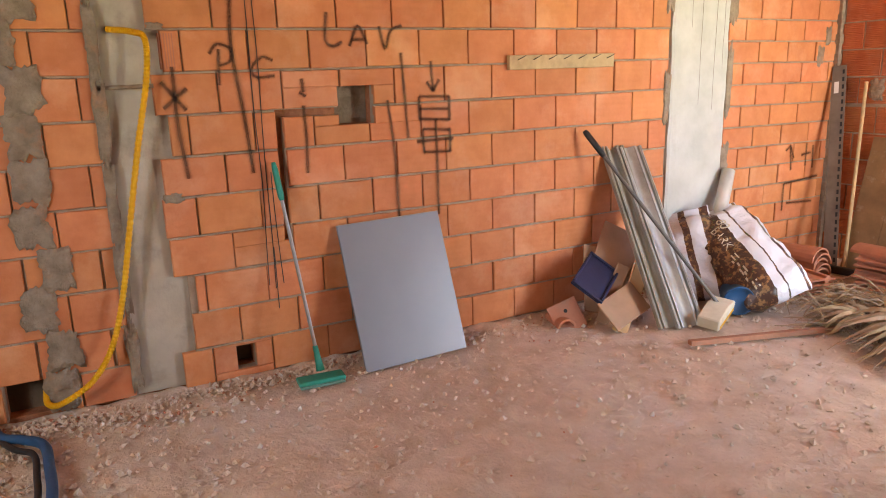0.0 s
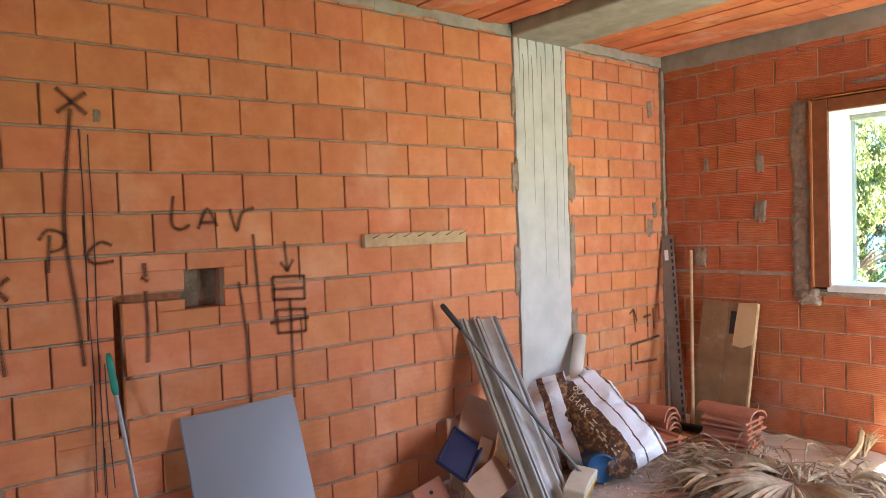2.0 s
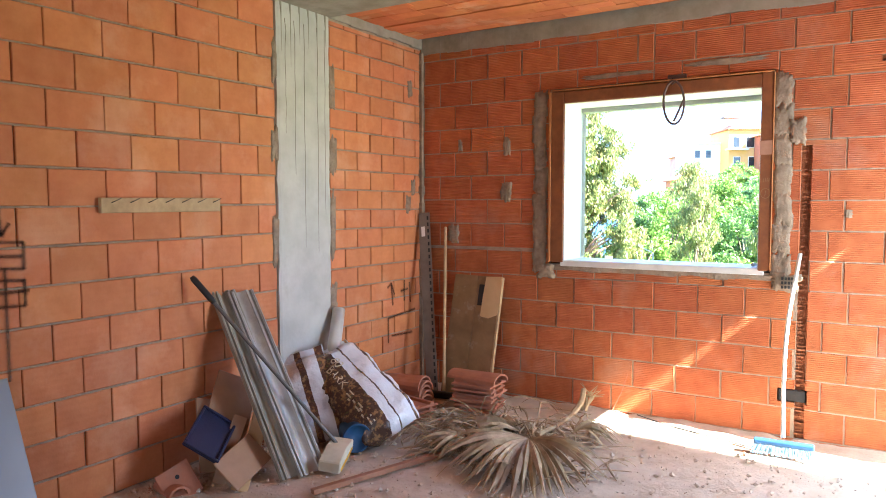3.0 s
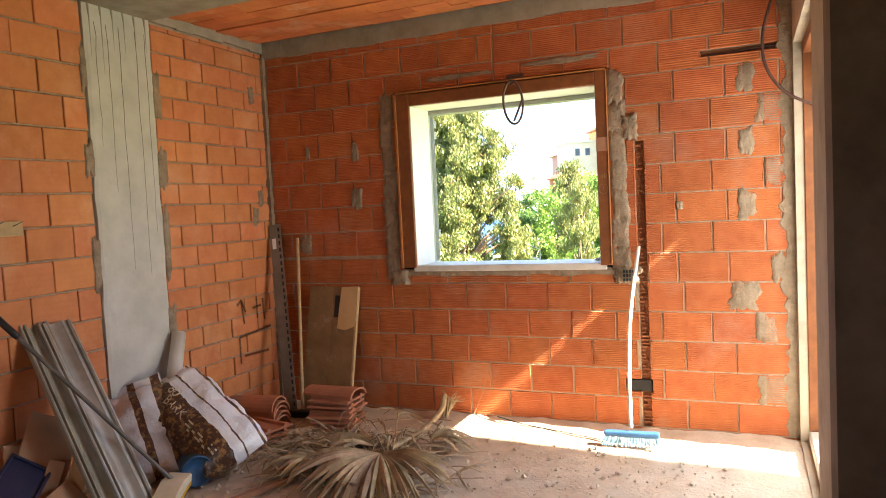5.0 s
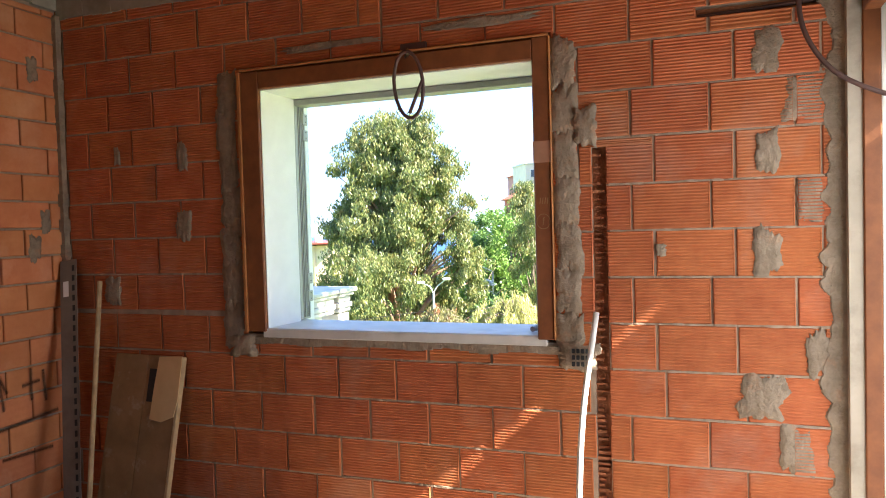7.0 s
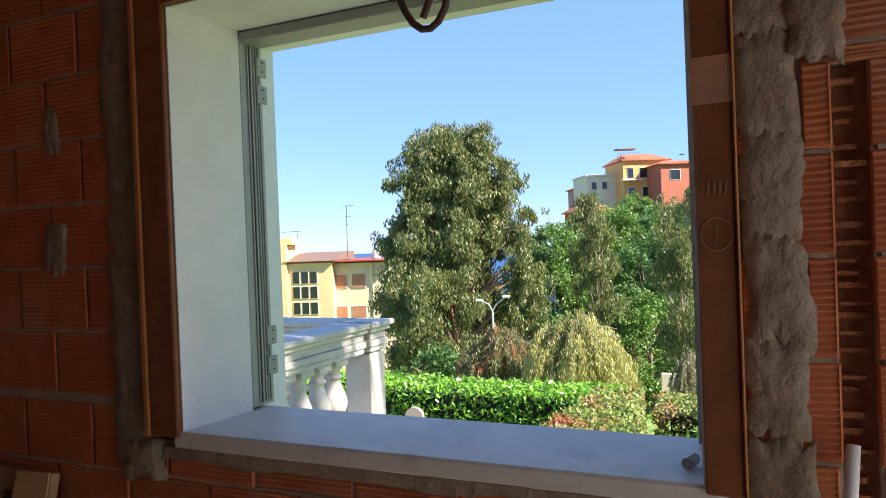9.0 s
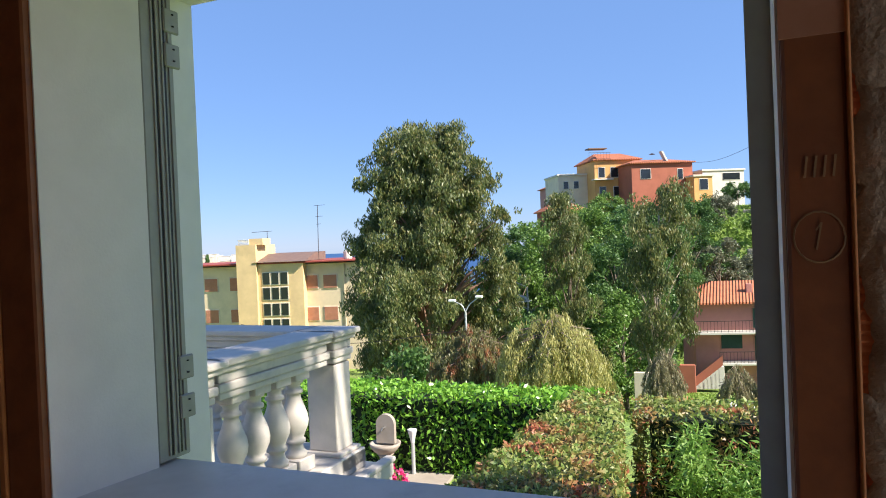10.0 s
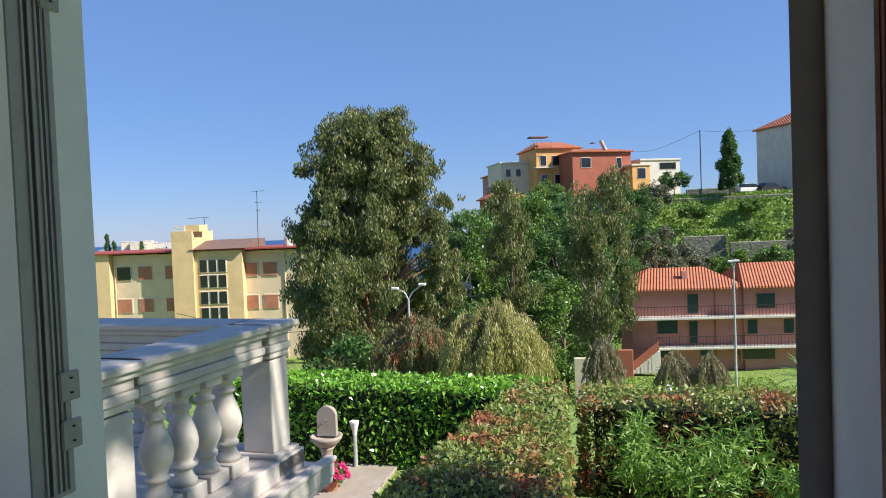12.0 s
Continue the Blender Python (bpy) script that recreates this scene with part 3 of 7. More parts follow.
cement_patch(wall_west, 0, -4.02, 1.98, 0.03, 0.05, 262, 0.004)


# ---- outdoors: land and sea ----
INDOORS = set(scene.objects)

def smooth(a, b, t):
    """An eased step from a to b, either way round."""
    t = min(1.0, max(0.0, (t - a) / (b - a)))
    return t * t * (3 - 2 * t)


def land(x, y):
    """Height of the ground."""
    z = -2.45 - 6.9 * smooth(13, 40, y)
    z -= 1.2 * smooth(40, 60, y) * smooth(-10, 5, x)
    side = smooth(-14, 6, x + 0.0 * y)
    u = smooth(68, 108, y)
    hill = 18.6 * u
    step = 2.4
    q = hill / step
    hill = step * (math.floor(q) + smooth(0.55, 1.0, q - math.floor(q)))
    z += hill * side
    z += 7.0 * smooth(60, 110, y) * smooth(-40, -16, x) * (1 - side)
    z -= 44 * smooth(135, 330, y)
    z -= 40 * smooth(-60, -150, x) * smooth(80, 200, y)
    z += 88 * smooth(330, 420, y) * smooth(-240, -285, x) * (1 - smooth(500, 640, y))
    return z + 0.25 * noise.noise((x * 0.2, y * 0.2, 0)) * smooth(15, 40, y)


M["grass"] = surface("rough hillside grass", (0.24, 0.34, 0.07), (0.15, 0.23, 0.04), 1.1, 0.9, stain=(0.22, 0.19, 0.09), stain_scale=0.15, stain_amount=0.3, bump=1.0, bump_scale=3.0, dist=0.25)
M["sea"] = surface("deep blue sea", (0.012, 0.055, 0.16), (0.016, 0.065, 0.18), 0.02, 0.4, bump=0.3, bump_scale=0.6, dist=0.2)
xs = np.concatenate([np.linspace(-420, -70, 36), np.linspace(-60, 60, 81), np.linspace(70, 420, 26)])
ys = np.concatenate([np.linspace(-60, 0, 6), np.linspace(4, 64, 36), np.linspace(65, 112, 95), np.linspace(116, 700, 60)])
me = bpy.data.meshes.new("ground")
me.from_pydata([(x, y, land(x, y)) for y in ys for x in xs], [], [(j * len(xs) + i, j * len(xs) + i + 1, (j + 1) * len(xs) + i + 1, (j + 1) * len(xs) + i) for j in range(len(ys) - 1) for i in range(len(xs) - 1)])
me.polygons.foreach_set("use_smooth", [True] * len(me.polygons))
me.materials.append(M["grass"])
ground = tagged(new("ground", me), "grassy ground falling to a valley and a terraced hillside", kind="structure")
bm = bmesh.new()
bmesh.ops.create_grid(bm, x_segments=4, y_segments=4, size=4800)
bmesh.ops.translate(bm, verts=bm.verts[:], vec=(0, 0, -52))
tagged(obj("water", bm, M["sea"]), "calm deep blue sea reaching the horizon", kind="structure")
tagged(obj("pavement", rbox(-4.5, -1.2, 7.5, 11.2, -2.46, -2.40, 0.01), M["paving"]), "pale stone garden paving beside the hedge", kind="structure")

# ---- plants ----
L = {}
L["euc"] = leaf_material("eucalyptus leaf", (0.06, 0.10, 0.028), (0.20, 0.22, 0.07), (0.30, 0.25, 0.085), 0.2)
L["deep"] = leaf_material("dark green leaf", (0.0585, 0.13, 0.0325), (0.13, 0.234, 0.0585))
L["fresh"] = leaf_material("fresh green leaf", (0.085, 0.18, 0.03), (0.205, 0.325, 0.065))
L["laurel"] = leaf_material("glossy hedge leaf", (0.117, 0.286, 0.026), (0.286, 0.52, 0.065), rough=0.3)
L["photinia"] = leaf_material("hedge leaf with red tips", (0.169, 0.273, 0.052), (0.338, 0.351, 0.104), (0.42, 0.13, 0.07), 0.30)
L["oleander"] = leaf_material("long light green leaf", (0.09, 0.20, 0.03), (0.28, 0.44, 0.085))
L["willow"] = leaf_material("yellow-green hanging leaf", (0.30, 0.31, 0.09), (0.52, 0.47, 0.18))
L["red"] = leaf_material("green leaf with red flowers", (0.15, 0.16, 0.06), (0.26, 0.24, 0.10), (0.36, 0.10, 0.05), 0.22)
L["grey"] = leaf_material("grey-green leaf", (0.13, 0.15, 0.09), (0.21, 0.22, 0.13))
L["pale"] = leaf_material("faded hanging leaf", (0.24, 0.22, 0.12), (0.36, 0.32, 0.19))
L["pink"] = leaf_material("bright pink petal", (0.72, 0.04, 0.20), (0.85, 0.10, 0.32))
M["bark"] = surface("grey-brown bark", (0.25, 0.19, 0.14), (0.15, 0.11, 0.08), 3, 0.95, bump=0.8, bump_scale=12, dist=0.03)
# near-black green: the shade deep in a hedge, put into the colour
M["shade"] = surface("shade inside the hedge", (0.02, 0.032, 0.012), (0.012, 0.02, 0.008), 6, 0.95, bump=0.5, bump_scale=20)


def leaf_quads(r, centres, ln, wd, droop, spread=1.0):
    """Corners of one pointed leaf at each centre; droop 1 hangs straight down, 0 points anywhere."""
    n = len(centres)
    d = r.normal(size=(n, 3))
    d /= np.linalg.norm(d, axis=1, keepdims=True)
    d = d * (1 - droop) * spread + np.array([0, 0, -1.0]) * droop
    d /= np.linalg.norm(d, axis=1, keepdims=True)
    s = np.cross(d, r.normal(size=(n, 3)))
    s /= np.linalg.norm(s, axis=1, keepdims=True) + 1e-9
    k = r.uniform(0.6, 1.3, size=(n, 1))
    a, b = d * ln * k / 2, s * wd * k / 2
    return np.stack([centres - a, centres - a * 0.1 + b, centres + a, centres - a * 0.1 - b], axis=1)


def tree(name, base, clumps, leaf, per, ln, wd, droop, trunk_r, label, category="tree", seed=1, fork=0.35, bark=None, split=1.0, cut=0.0):
    """A tapered trunk, limbs that reach the clumps, and a crown of loose leaves. clumps: (x, y, z, radius, height)."""
    r = np.random.RandomState(seed)
    rng = random.Random(seed)
    t = thing(name, base, label, category)
    top = max(c[2] for c in clumps)
    b = Vector(base)
    lean = Vector((sum(c[0] for c in clumps) / len(clumps), sum(c[1] for c in clumps) / len(clumps), top)) - b
    bm = bmesh.new()
    spine = [b + Vector((lean.x * f ** 1.5 + 0.02 * top * noise.noise((seed, f * 3, 0)), lean.y * f ** 1.5, lean.z * f)) for f in np.linspace(0, 0.92, 9)]
    spine[0].z -= 0.3
    tube(bm, spine, [trunk_r * (1 - 0.85 * i / 8) for i in range(9)], 9)
    for c in clumps:
        cz = (c[2] - b.z) / lean.z
        f = max(fork * 0.6, min(0.85, cz - 0.18))
        i = min(7, int(f / 0.92 * 8))
        p = spine[i]
        q = Vector(c[:3])
        mid = p.lerp(q, 0.55) + Vector((0, 0, 0.08 * (q - p).length))
        rr = trunk_r * 0.34 * (1 - 0.6 * f)
        tube(bm, [p, mid, q], [rr, rr * 0.6, rr * 0.2], 6)
    part("trunk", bm, bark or M["bark"], t, smooth=True)
    pts = []
    for x, y, z, rad, hh in clumps:
        n = max(20, int(per * (rad * rad)))
        v = r.normal(size=(n, 3))
        v /= np.linalg.norm(v, axis=1, keepdims=True)
        v *= r.uniform(0.25, 1.0, size=(n, 1)) ** 0.5
        sub = r.randint(0, 14, size=n)
        off = r.normal(size=(14, 3)) * 0.42
        v = v * 0.5 + off[sub] * split * 1.05
        pts.append(v * np.array([rad, rad, hh]) + np.array([x, y, z]))
    pts = np.concatenate(pts)
    quads("crown", leaf_quads(r, pts, ln, wd, droop).reshape(-1, 3), leaf, t)
    return t


def crown(r, cx, cy, z0, z1, rad, n, shape, size=(0.5, 0.9), flat=0.8):
    """Clumps inside an outline: shape(f) is the relative radius at the height f from 0 to 1."""
    out = []
    for i in range(n):
        f = (i + r.rand()) / n
        a = r.rand() * 2 * math.pi
        q = rad * shape(f) * math.sqrt(r.uniform(0.15, 1.0))
        s = r.uniform(*size) * rad * 0.42
        out.append((cx + q * math.cos(a), cy + q * math.sin(a), z0 + (z1 - z0) * f, s, s * flat))
    return out


r = np.random.RandomState(3)
# the big eucalyptus: a lobed crown, wide below and with two heads
cl = crown(r, -11.9, 42, -7.0, 3.2, 4.7, 42, lambda f: 0.85 + 0.25 * math.sin(f * 5), (0.45, 0.8), 1.1)
cl += crown(r, -12.6, 42, 1.5, 9.0, 3.2, 30, lambda f: 1.1 - 0.75 * f * f, (0.6, 0.95), 1.0)
cl += crown(r, -9.7, 42, 1.5, 9.1, 2.5, 26, lambda f: 1.1 - 0.75 * f * f, (0.65, 1.05), 1.0)
cl += crown(r, -7.8, 42, 1.6, 6.6, 1.5, 10, lambda f: 1.0, (0.6, 1.1), 0.9)
cl += crown(r, -8.0, 43, -4.0, 3.0, 2.0, 14, lambda f: 1.0, (0.6, 1.1), 1.0)
cl += crown(r, -14.7, 42, 0.5, 6.4, 1.5, 10, lambda f: 1.0, (0.6, 1.1), 0.9)
tree("eucalyptus_tree", (-11.6, 42.3, land(-11.6, 42)), cl, L["euc"], 1700, 0.27, 0.075, 0.6, 0.6, "huge eucalyptus with drooping grey-green leaves and reddish branches", seed=5,
     split=1.22, bark=surface("reddish smooth bark", (0.34, 0.20, 0.13), (0.22, 0.13, 0.09), 2, 0.9, bump=0.5, bump_scale=9, dist=0.03))
cl = crown(r, -3.2, 48, -6.5, 5.4, 2.1, 34, lambda f: 1.15 - 0.6 * f, (0.6, 1.0), 1.2)
tree("slender_eucalyptus", (-3.2, 48.3, land(-3.2, 48)), cl, L["euc"], 1900, 0.22, 0.06, 0.7, 0.3, "slender eucalyptus with hanging olive leaves", seed=6)
cl = crown(r, 2.5, 40, -4.0, 4.6, 1.75, 36, lambda f: 0.55 + 0.75 * math.sin(math.pi * (0.12 + 0.72 * f)) - 0.25 * f, (0.6, 1.0), 1.2)
tree("slender_eucalyptus", (2.3, 40.2, land(2.3, 40)), cl, L["euc"], 1900, 0.21, 0.058, 0.7, 0.28, "tall slender eucalyptus with pale trunk and yellowish tips", seed=7,
     bark=surface("pale smooth bark", (0.46, 0.38, 0.30), (0.34, 0.27, 0.20), 2, 0.9, bump=0.4, bump_scale=9, dist=0.02))


def round_tree(x, y, z0, z1, rad, leaf, seed, label, name="broadleaf_tree", per=260, ln=0.34, wd=0.17, droop=0.2, n=22):
    rr = np.random.RandomState(seed)
    c = crown(rr, x, y, z0, z1, rad, n, lambda f: 0.5 + 0.75 * math.sin(math.pi * (0.15 + 0.75 * f)), (0.6, 1.1), 0.85)
    return tree(name, (x, y, land(x, y)), c, leaf, per, ln, wd, droop, 0.05 * (z1 - z0) ** 0.8, label, seed=seed)


for i, (x, y, z0, z1, rad, lf) in enumerate((
        (-6.0, 58, -6, 3.2, 2.8, "fresh"), (-0.2, 56, -8, 1.8, 3.0, "deep"), (1.0, 58, -7, 4.4, 2.6, "deep"), (0.2, 50, -8.5, -2.0, 2.8, "fresh"), (-4.2, 66, -5, 5.0, 3.2, "fresh"),
        (2.8, 62, -6, 3.6, 2.8, "deep"), (-9.0, 62, -6, 3.0, 2.8, "fresh"), (-2.5, 74, -2, 5.6, 3.2, "deep"), (5.5, 70, -5.5, 4.5, 2.6, "deep"), (7.0, 76, -4, 2.2, 2.6, "deep"),
        (8.6, 73, -4.5, 1.5, 2.2, "grey"), (11.5, 76, -4.0, -0.2, 2.0, "grey"), (16.5, 78, -4.0, -0.8, 1.8, "fresh"), (21.0, 78, -4.2, -0.6, 2.0, "fresh"), (25.0, 82, -3.0, 1.5, 1.8, "grey"),
        (3.0, 84, 1, 6.2, 2.8, "deep"), (7.2, 92, 3.5, 7.2, 2.4, "deep"), (-4.5, 112, 7, 10.0, 2.2, "fresh"), (14.0, 104, 8.0, 9.8, 1.6, "deep"),
        (10.5, 96, 5.0, 7.4, 1.8, "grey"), (15.0, 92, 3.4, 4.9, 1.4, "fresh"), (22.0, 94, 4.0, 5.2, 1.2, "fresh"), (20.0, 86, 0.6, 2.2, 1.2, "fresh"), (-7.6, 52, -8, 0.4, 2.4, "fresh"), (-10.4, 60, -6, 3.4, 2.8, "deep"), (-8.0, 68, -5, 4.2, 2.8, "fresh"), (-6.2, 46, -9, -2.6, 2.2, "deep"))):
    round_tree(x, y, max(z0, land(x, y) + 0.3), z1, rad, L[lf], 40 + i, {"fresh": "bright green broadleaf tree on the slope", "deep": "dense dark green broadleaf tree", "grey": "silvery olive tree on the hillside"}[lf], per=800, ln=0.26, wd=0.13)
round_tree(-8.35, 28, -5.0, -2.7, 1.25, L["deep"], 80, "round dark green shrub behind the hedge", "shrub", per=900, ln=0.2, wd=0.11)


def weeping(name, x, y, ztop, zlow, rad, leaf, seed, n, label, ln=0.34, wd=0.05, trunk=0.16):
    """A tree whose shoots arch out from the top and hang down."""
    rr = np.random.RandomState(seed)
    t = thing(name, (x, y, land(x, y)), label, "tree")
    bm = bmesh.new()
    tube(bm, [(x, y, land(x, y) - 0.2), (x + 0.1, y, (land(x, y) + ztop) / 2), (x, y, ztop - 0.4)], [trunk, trunk * 0.8, trunk * 0.4], 8)
    pts = []
    for i in range(n):
        a, q = rr.rand() * 2 * math.pi, rad * rr.uniform(0.15, 1.0) ** 0.7
        tip = np.array([x + q * math.cos(a), y + q * math.sin(a), 0])
        arch = ztop - (q / rad) ** 2 * (ztop - zlow) * 0.4 + rr.uniform(-0.75, 0.16) + 0.26 * math.sin(a * 3 + seed)
        low = zlow + rr.uniform(0, 0.55) * (arch - zlow)
        if i % 5 == 0:
            tube(bm, [(x, y, ztop - 0.9), (x + 0.5 * q * math.cos(a), y + 0.5 * q * math.sin(a), arch + 0.05), (tip[0], tip[1], arch - 0.1)], [trunk * 0.3, trunk * 0.15, 0.01], 5)
        m = int(50 * (1 + (arch - low)))
        s = rr.rand(m, 1)
        line = np.concatenate([np.full((m, 1), tip[0]), np.full((m, 1), tip[1]), arch + (low - arch) * s], axis=1)
        pts.append(line + rr.normal(size=(m, 3)) * np.array([0.06, 0.06, 0.05]) * rad * 0.5 + np.array([math.cos(a), math.sin(a), 0]) * (np.sqrt(s) - 0.8) * 0.6)
    part("trunk", bm, M["bark"], t, smooth=True)
    quads("crown", leaf_quads(rr, np.concatenate(pts), ln, wd, 0.68).reshape(-1, 3), leaf, t)
    return t


weeping("weeping_tree", -1.2, 24, -0.80, -3.6, 2.0, L["willow"], 11, 420, "yellow-green weeping tree with long hanging shoots", ln=0.20, wd=0.032)
weeping("bottlebrush_tree", -4.6, 26, -1.5, -4.2, 1.9, L["red"], 12, 260, "bottlebrush tree with red flowers among drooping leaves", ln=0.19, wd=0.034)
weeping("small_weeping_tree", 2.6, 34, -3.5, -5.8, 1.05, L["pale"], 13, 130, "small faded weeping tree on the lawn", ln=0.19, wd=0.03, trunk=0.1)
weeping("small_weeping_tree", 5.9, 34, -4.2, -6.0, 1.0, L["pale"], 14, 110, "small faded weeping tree on the lawn", ln=0.19, wd=0.03, trunk=0.1)
weeping("small_weeping_tree", 7.5, 34, -4.2, -6.0, 0.9, L["pale"], 15, 110, "small faded weeping tree on the lawn", ln=0.19, wd=0.03, trunk=0.1)


def hedge(name, outline, z0, z1, leaf, n, ln, wd, label, seed, taper=0.9, droop=0.15):
    """A clipped hedge over a four-cornered plan, its faces covered with leaves."""
    rr = np.random.RandomState(seed)
    t = thing(name, (sum(p[0] for p in outline) / 4, sum(p[1] for p in outline) / 4, z0), label, "hedge")
    c = np.array(outline).mean(axis=0)
    inner = [tuple(c + (np.array(p) - c) * 0.93) for p in outline]
    # a solid dark core paints the shade between the leaves
    part("shade_core", prism(inner, 2, z0, z1 - 0.12), M["shade"], t, "near-black solid core standing in for shade among the leaves")
    P = np.array(outline, dtype=float)
    pts = []
    area = [0.5 * abs(np.cross(P[1] - P[0], P[3] - P[0])) + 0.5 * abs(np.cross(P[1] - P[2], P[3] - P[2]))]
    area += [np.linalg.norm(P[(i + 1) % 4] - P[i]) * (z1 - z0) for i in range(4)]
    for k, ar in enumerate(area):
        m = int(n * ar / sum(area))
        u, v = rr.rand(m, 1), rr.rand(m, 1)
        if k == 0:
            q = (P[0] * (1 - u) + P[1] * u) * (1 - v) + (P[3] * (1 - u) + P[2] * u) * v
            z = np.full((m, 1), z1) + rr.normal(size=(m, 1)) * 0.035
        else:
            q = P[k - 1] * (1 - u) + P[k % 4] * u
            z = z0 + (z1 - z0) * v
            q = q + (q - c) / np.linalg.norm(q - c, axis=1, keepdims=True) * rr.normal(size=(m, 1)) * 0.05
        bumps = np.array([[0.05 * noise.noise((a[0] * 2.5, a[1] * 2.5, b[0] * 2.5))] for a, b in zip(q, z)])
        pts.append(np.concatenate([q, z + bumps], axis=1))
    quads("foliage", leaf_quads(rr, np.concatenate(pts), ln, wd, droop).reshape(-1, 3), leaf, t)
    return t


hedge("laurel_hedge", [(-5.2, 11.3), (1.3, 10.7), (1.4, 11.7), (-5.2, 12.4)], -2.45, -1.0, L["laurel"], 15000, 0.115, 0.055, "clipped glossy green laurel hedge", 31)
hedge("photinia_hedge", [(-0.25, 4.2), (1.95, 4.2), (1.72, 11.0), (0.95, 11.0)], -2.45, -1.0, L["photinia"], 30000, 0.085, 0.038, "clipped hedge with reddish leaf tips", 32)
hedge("mixed_hedge", [(2.0, 9.9), (7.0, 9.6), (7.0, 10.7), (2.0, 10.9)], -2.45, -1.0, L["photinia"], 13000, 0.10, 0.04, "clipped mixed green and red hedge", 33)
rr = np.random.RandomState(36)
cl = [(2.6 + 0.55 * i + rr.uniform(-0.2, 0.2), 9.0 + rr.uniform(-0.5, 0.5), -1.75 + rr.uniform(-0.3, 0.35), 0.5, 0.48) for i in range(6)]
tree("oleander_shrub", (3.6, 9.2, -2.45), cl, L["oleander"], 2600, 0.17, 0.03, 0.12, 0.04, "leafy light green oleander before the hedge", "shrub", seed=37)

# a garden tree east of the house that shades the balcony
cl = crown(np.random.RandomState(97), 9.2, 3.0, 5.6, 11.2, 2.4, 26, lambda f: 1.0, (0.6, 1.0), 0.8)
tree("garden_tree", (9.8, 3.2, land(9.8, 3.2)), cl, L["deep"], 290, 0.3, 0.14, 0.3, 0.2, "leafy garden tree beside the house", seed=98)


# ---- buildings ----
def plaster(name, a, var=0.85):
    return surface(name, a, tuple(c * var for c in a), 0.8, 0.9, stain=tuple(c * 0.72 for c in a), stain_scale=0.35, stain_amount=0.2, bump=0.1, bump_scale=8)


B = {"yellow": plaster("pale yellow render", (0.74, 0.60, 0.40)), "ochre": plaster("deep yellow render", (0.76, 0.55, 0.28)), "cream": plaster("cream render", (0.72, 0.62, 0.47)),
     "pink": plaster("faded pink render", (0.52, 0.24, 0.20)), "orange": plaster("orange render", (0.70, 0.38, 0.14)), "brickred": plaster("brick red render", (0.40, 0.13, 0.08)), "pale": plaster("off-white render", (0.66, 0.62, 0.55)),
     "shutter": surface("salmon roller shutter", (0.46, 0.20, 0.12), (0.40, 0.17, 0.10), 3, 0.7, bump=0.4, bump_scale=3, ridge=0.8, ridge_pitch=0.09, dist=0.02),
     "green": surface("dark green shutter", (0.02, 0.06, 0.045), (0.015, 0.045, 0.035), 3, 0.6),
     "glass": surface("dark window glass", (0.02, 0.025, 0.03), (0.015, 0.018, 0.02), 2, 0.12, bump=0, spec=0.6),
     "roof": surface("red clay tile roof", (0.50, 0.17, 0.08), (0.38, 0.12, 0.06), 1.5, 0.85, stain=(0.28, 0.13, 0.08), stain_scale=0.6, stain_amount=0.3, bump=0.8, bump_scale=8, ridge=1.0, ridge_pitch=0.26, axis=0, dist=0.06),
     "trim": surface("red-brown metal trim", (0.34, 0.07, 0.05), (0.28, 0.06, 0.04), 2, 0.6), "brown": surface("brown sheet roof", (0.20, 0.13, 0.10), (0.16, 0.10, 0.08), 2, 0.7),
     "rail": surface("dark iron railing", (0.05, 0.04, 0.035), (0.04, 0.03, 0.03), 5, 0.6), "galv": surface("pale galvanised pole", (0.55, 0.56, 0.55), (0.46, 0.47, 0.46), 5, 0.5, metal=0.3),
     "stonewall": surface("rubble terrace wall", (0.30, 0.28, 0.22), (0.20, 0.19, 0.14), 1.6, 0.95, stain=(0.14, 0.20, 0.06), stain_scale=0.8, stain_amount=0.5, bump=1.0, bump_scale=3.5, dist=0.15)}


def window_part(parent, x0, x1, z0, z1, y, fill, rim):
    """A window on a wall that faces south: raised rim and a shutter or pane."""
    w = part("window", rbox(x0 - 0.09, x1 + 0.09, y - 0.07, y + 0.02, z0 - 0.09, z1 + 0.09, r=0.02), rim, parent)
    part("shutter" if fill is not B["glass"] else "pane", rbox(x0, x1, y - 0.10, y - 0.072, z0, z1, r=0.008), fill, w)
    return w


bldg = thing("apartment_building", (-40, 66, -10), "yellow apartment block with salmon shutters and a stair tower", "building")
bm = bmesh.new()
box(bm, -44.2, -24.5, 62, 74, -12, 1.42)
part("wall", bm, B["yellow"], bldg)
bm = bmesh.new()
box(bm, -62, -44.19, 61.2, 74, -12, 1.55)
part("side_wing", bm, B["ochre"], bldg, "deep yellow side wing")
bm = bmesh.new()
box(bm, -37.6, -35.55, 60.6, 66, -12, 3.55)
box(bm, -36.3, -34.9, 60.9, 63, 3.5, 4.15)
part("tower", bm, B["ochre"], bldg, "deep yellow chimney tower")
for k in range(4):
    part("vent_slat", rbox(-37.4, -36.3, 60.7, 61.6, 3.62 + 0.13 * k, 3.68 + 0.13 * k, r=0.01), B["cream"], bldg)
bm = bmesh.new()
box(bm, -35.55, -30.9, 61.0, 66, -12, 1.75)
part("stair_bay", bm, B["ochre"], bldg)
part("bay_roof", prism([(60.5, 1.75), (67.5, 1.75), (67.5, 2.6), (64.0, 2.55)], 0, -35.9, -30.5), B["brown"], bldg, "brown pitched roof over the stairs")
bm = rbox(-62.2, -24.3, 60.9, 74.2, 1.56, 1.72, r=0.03)
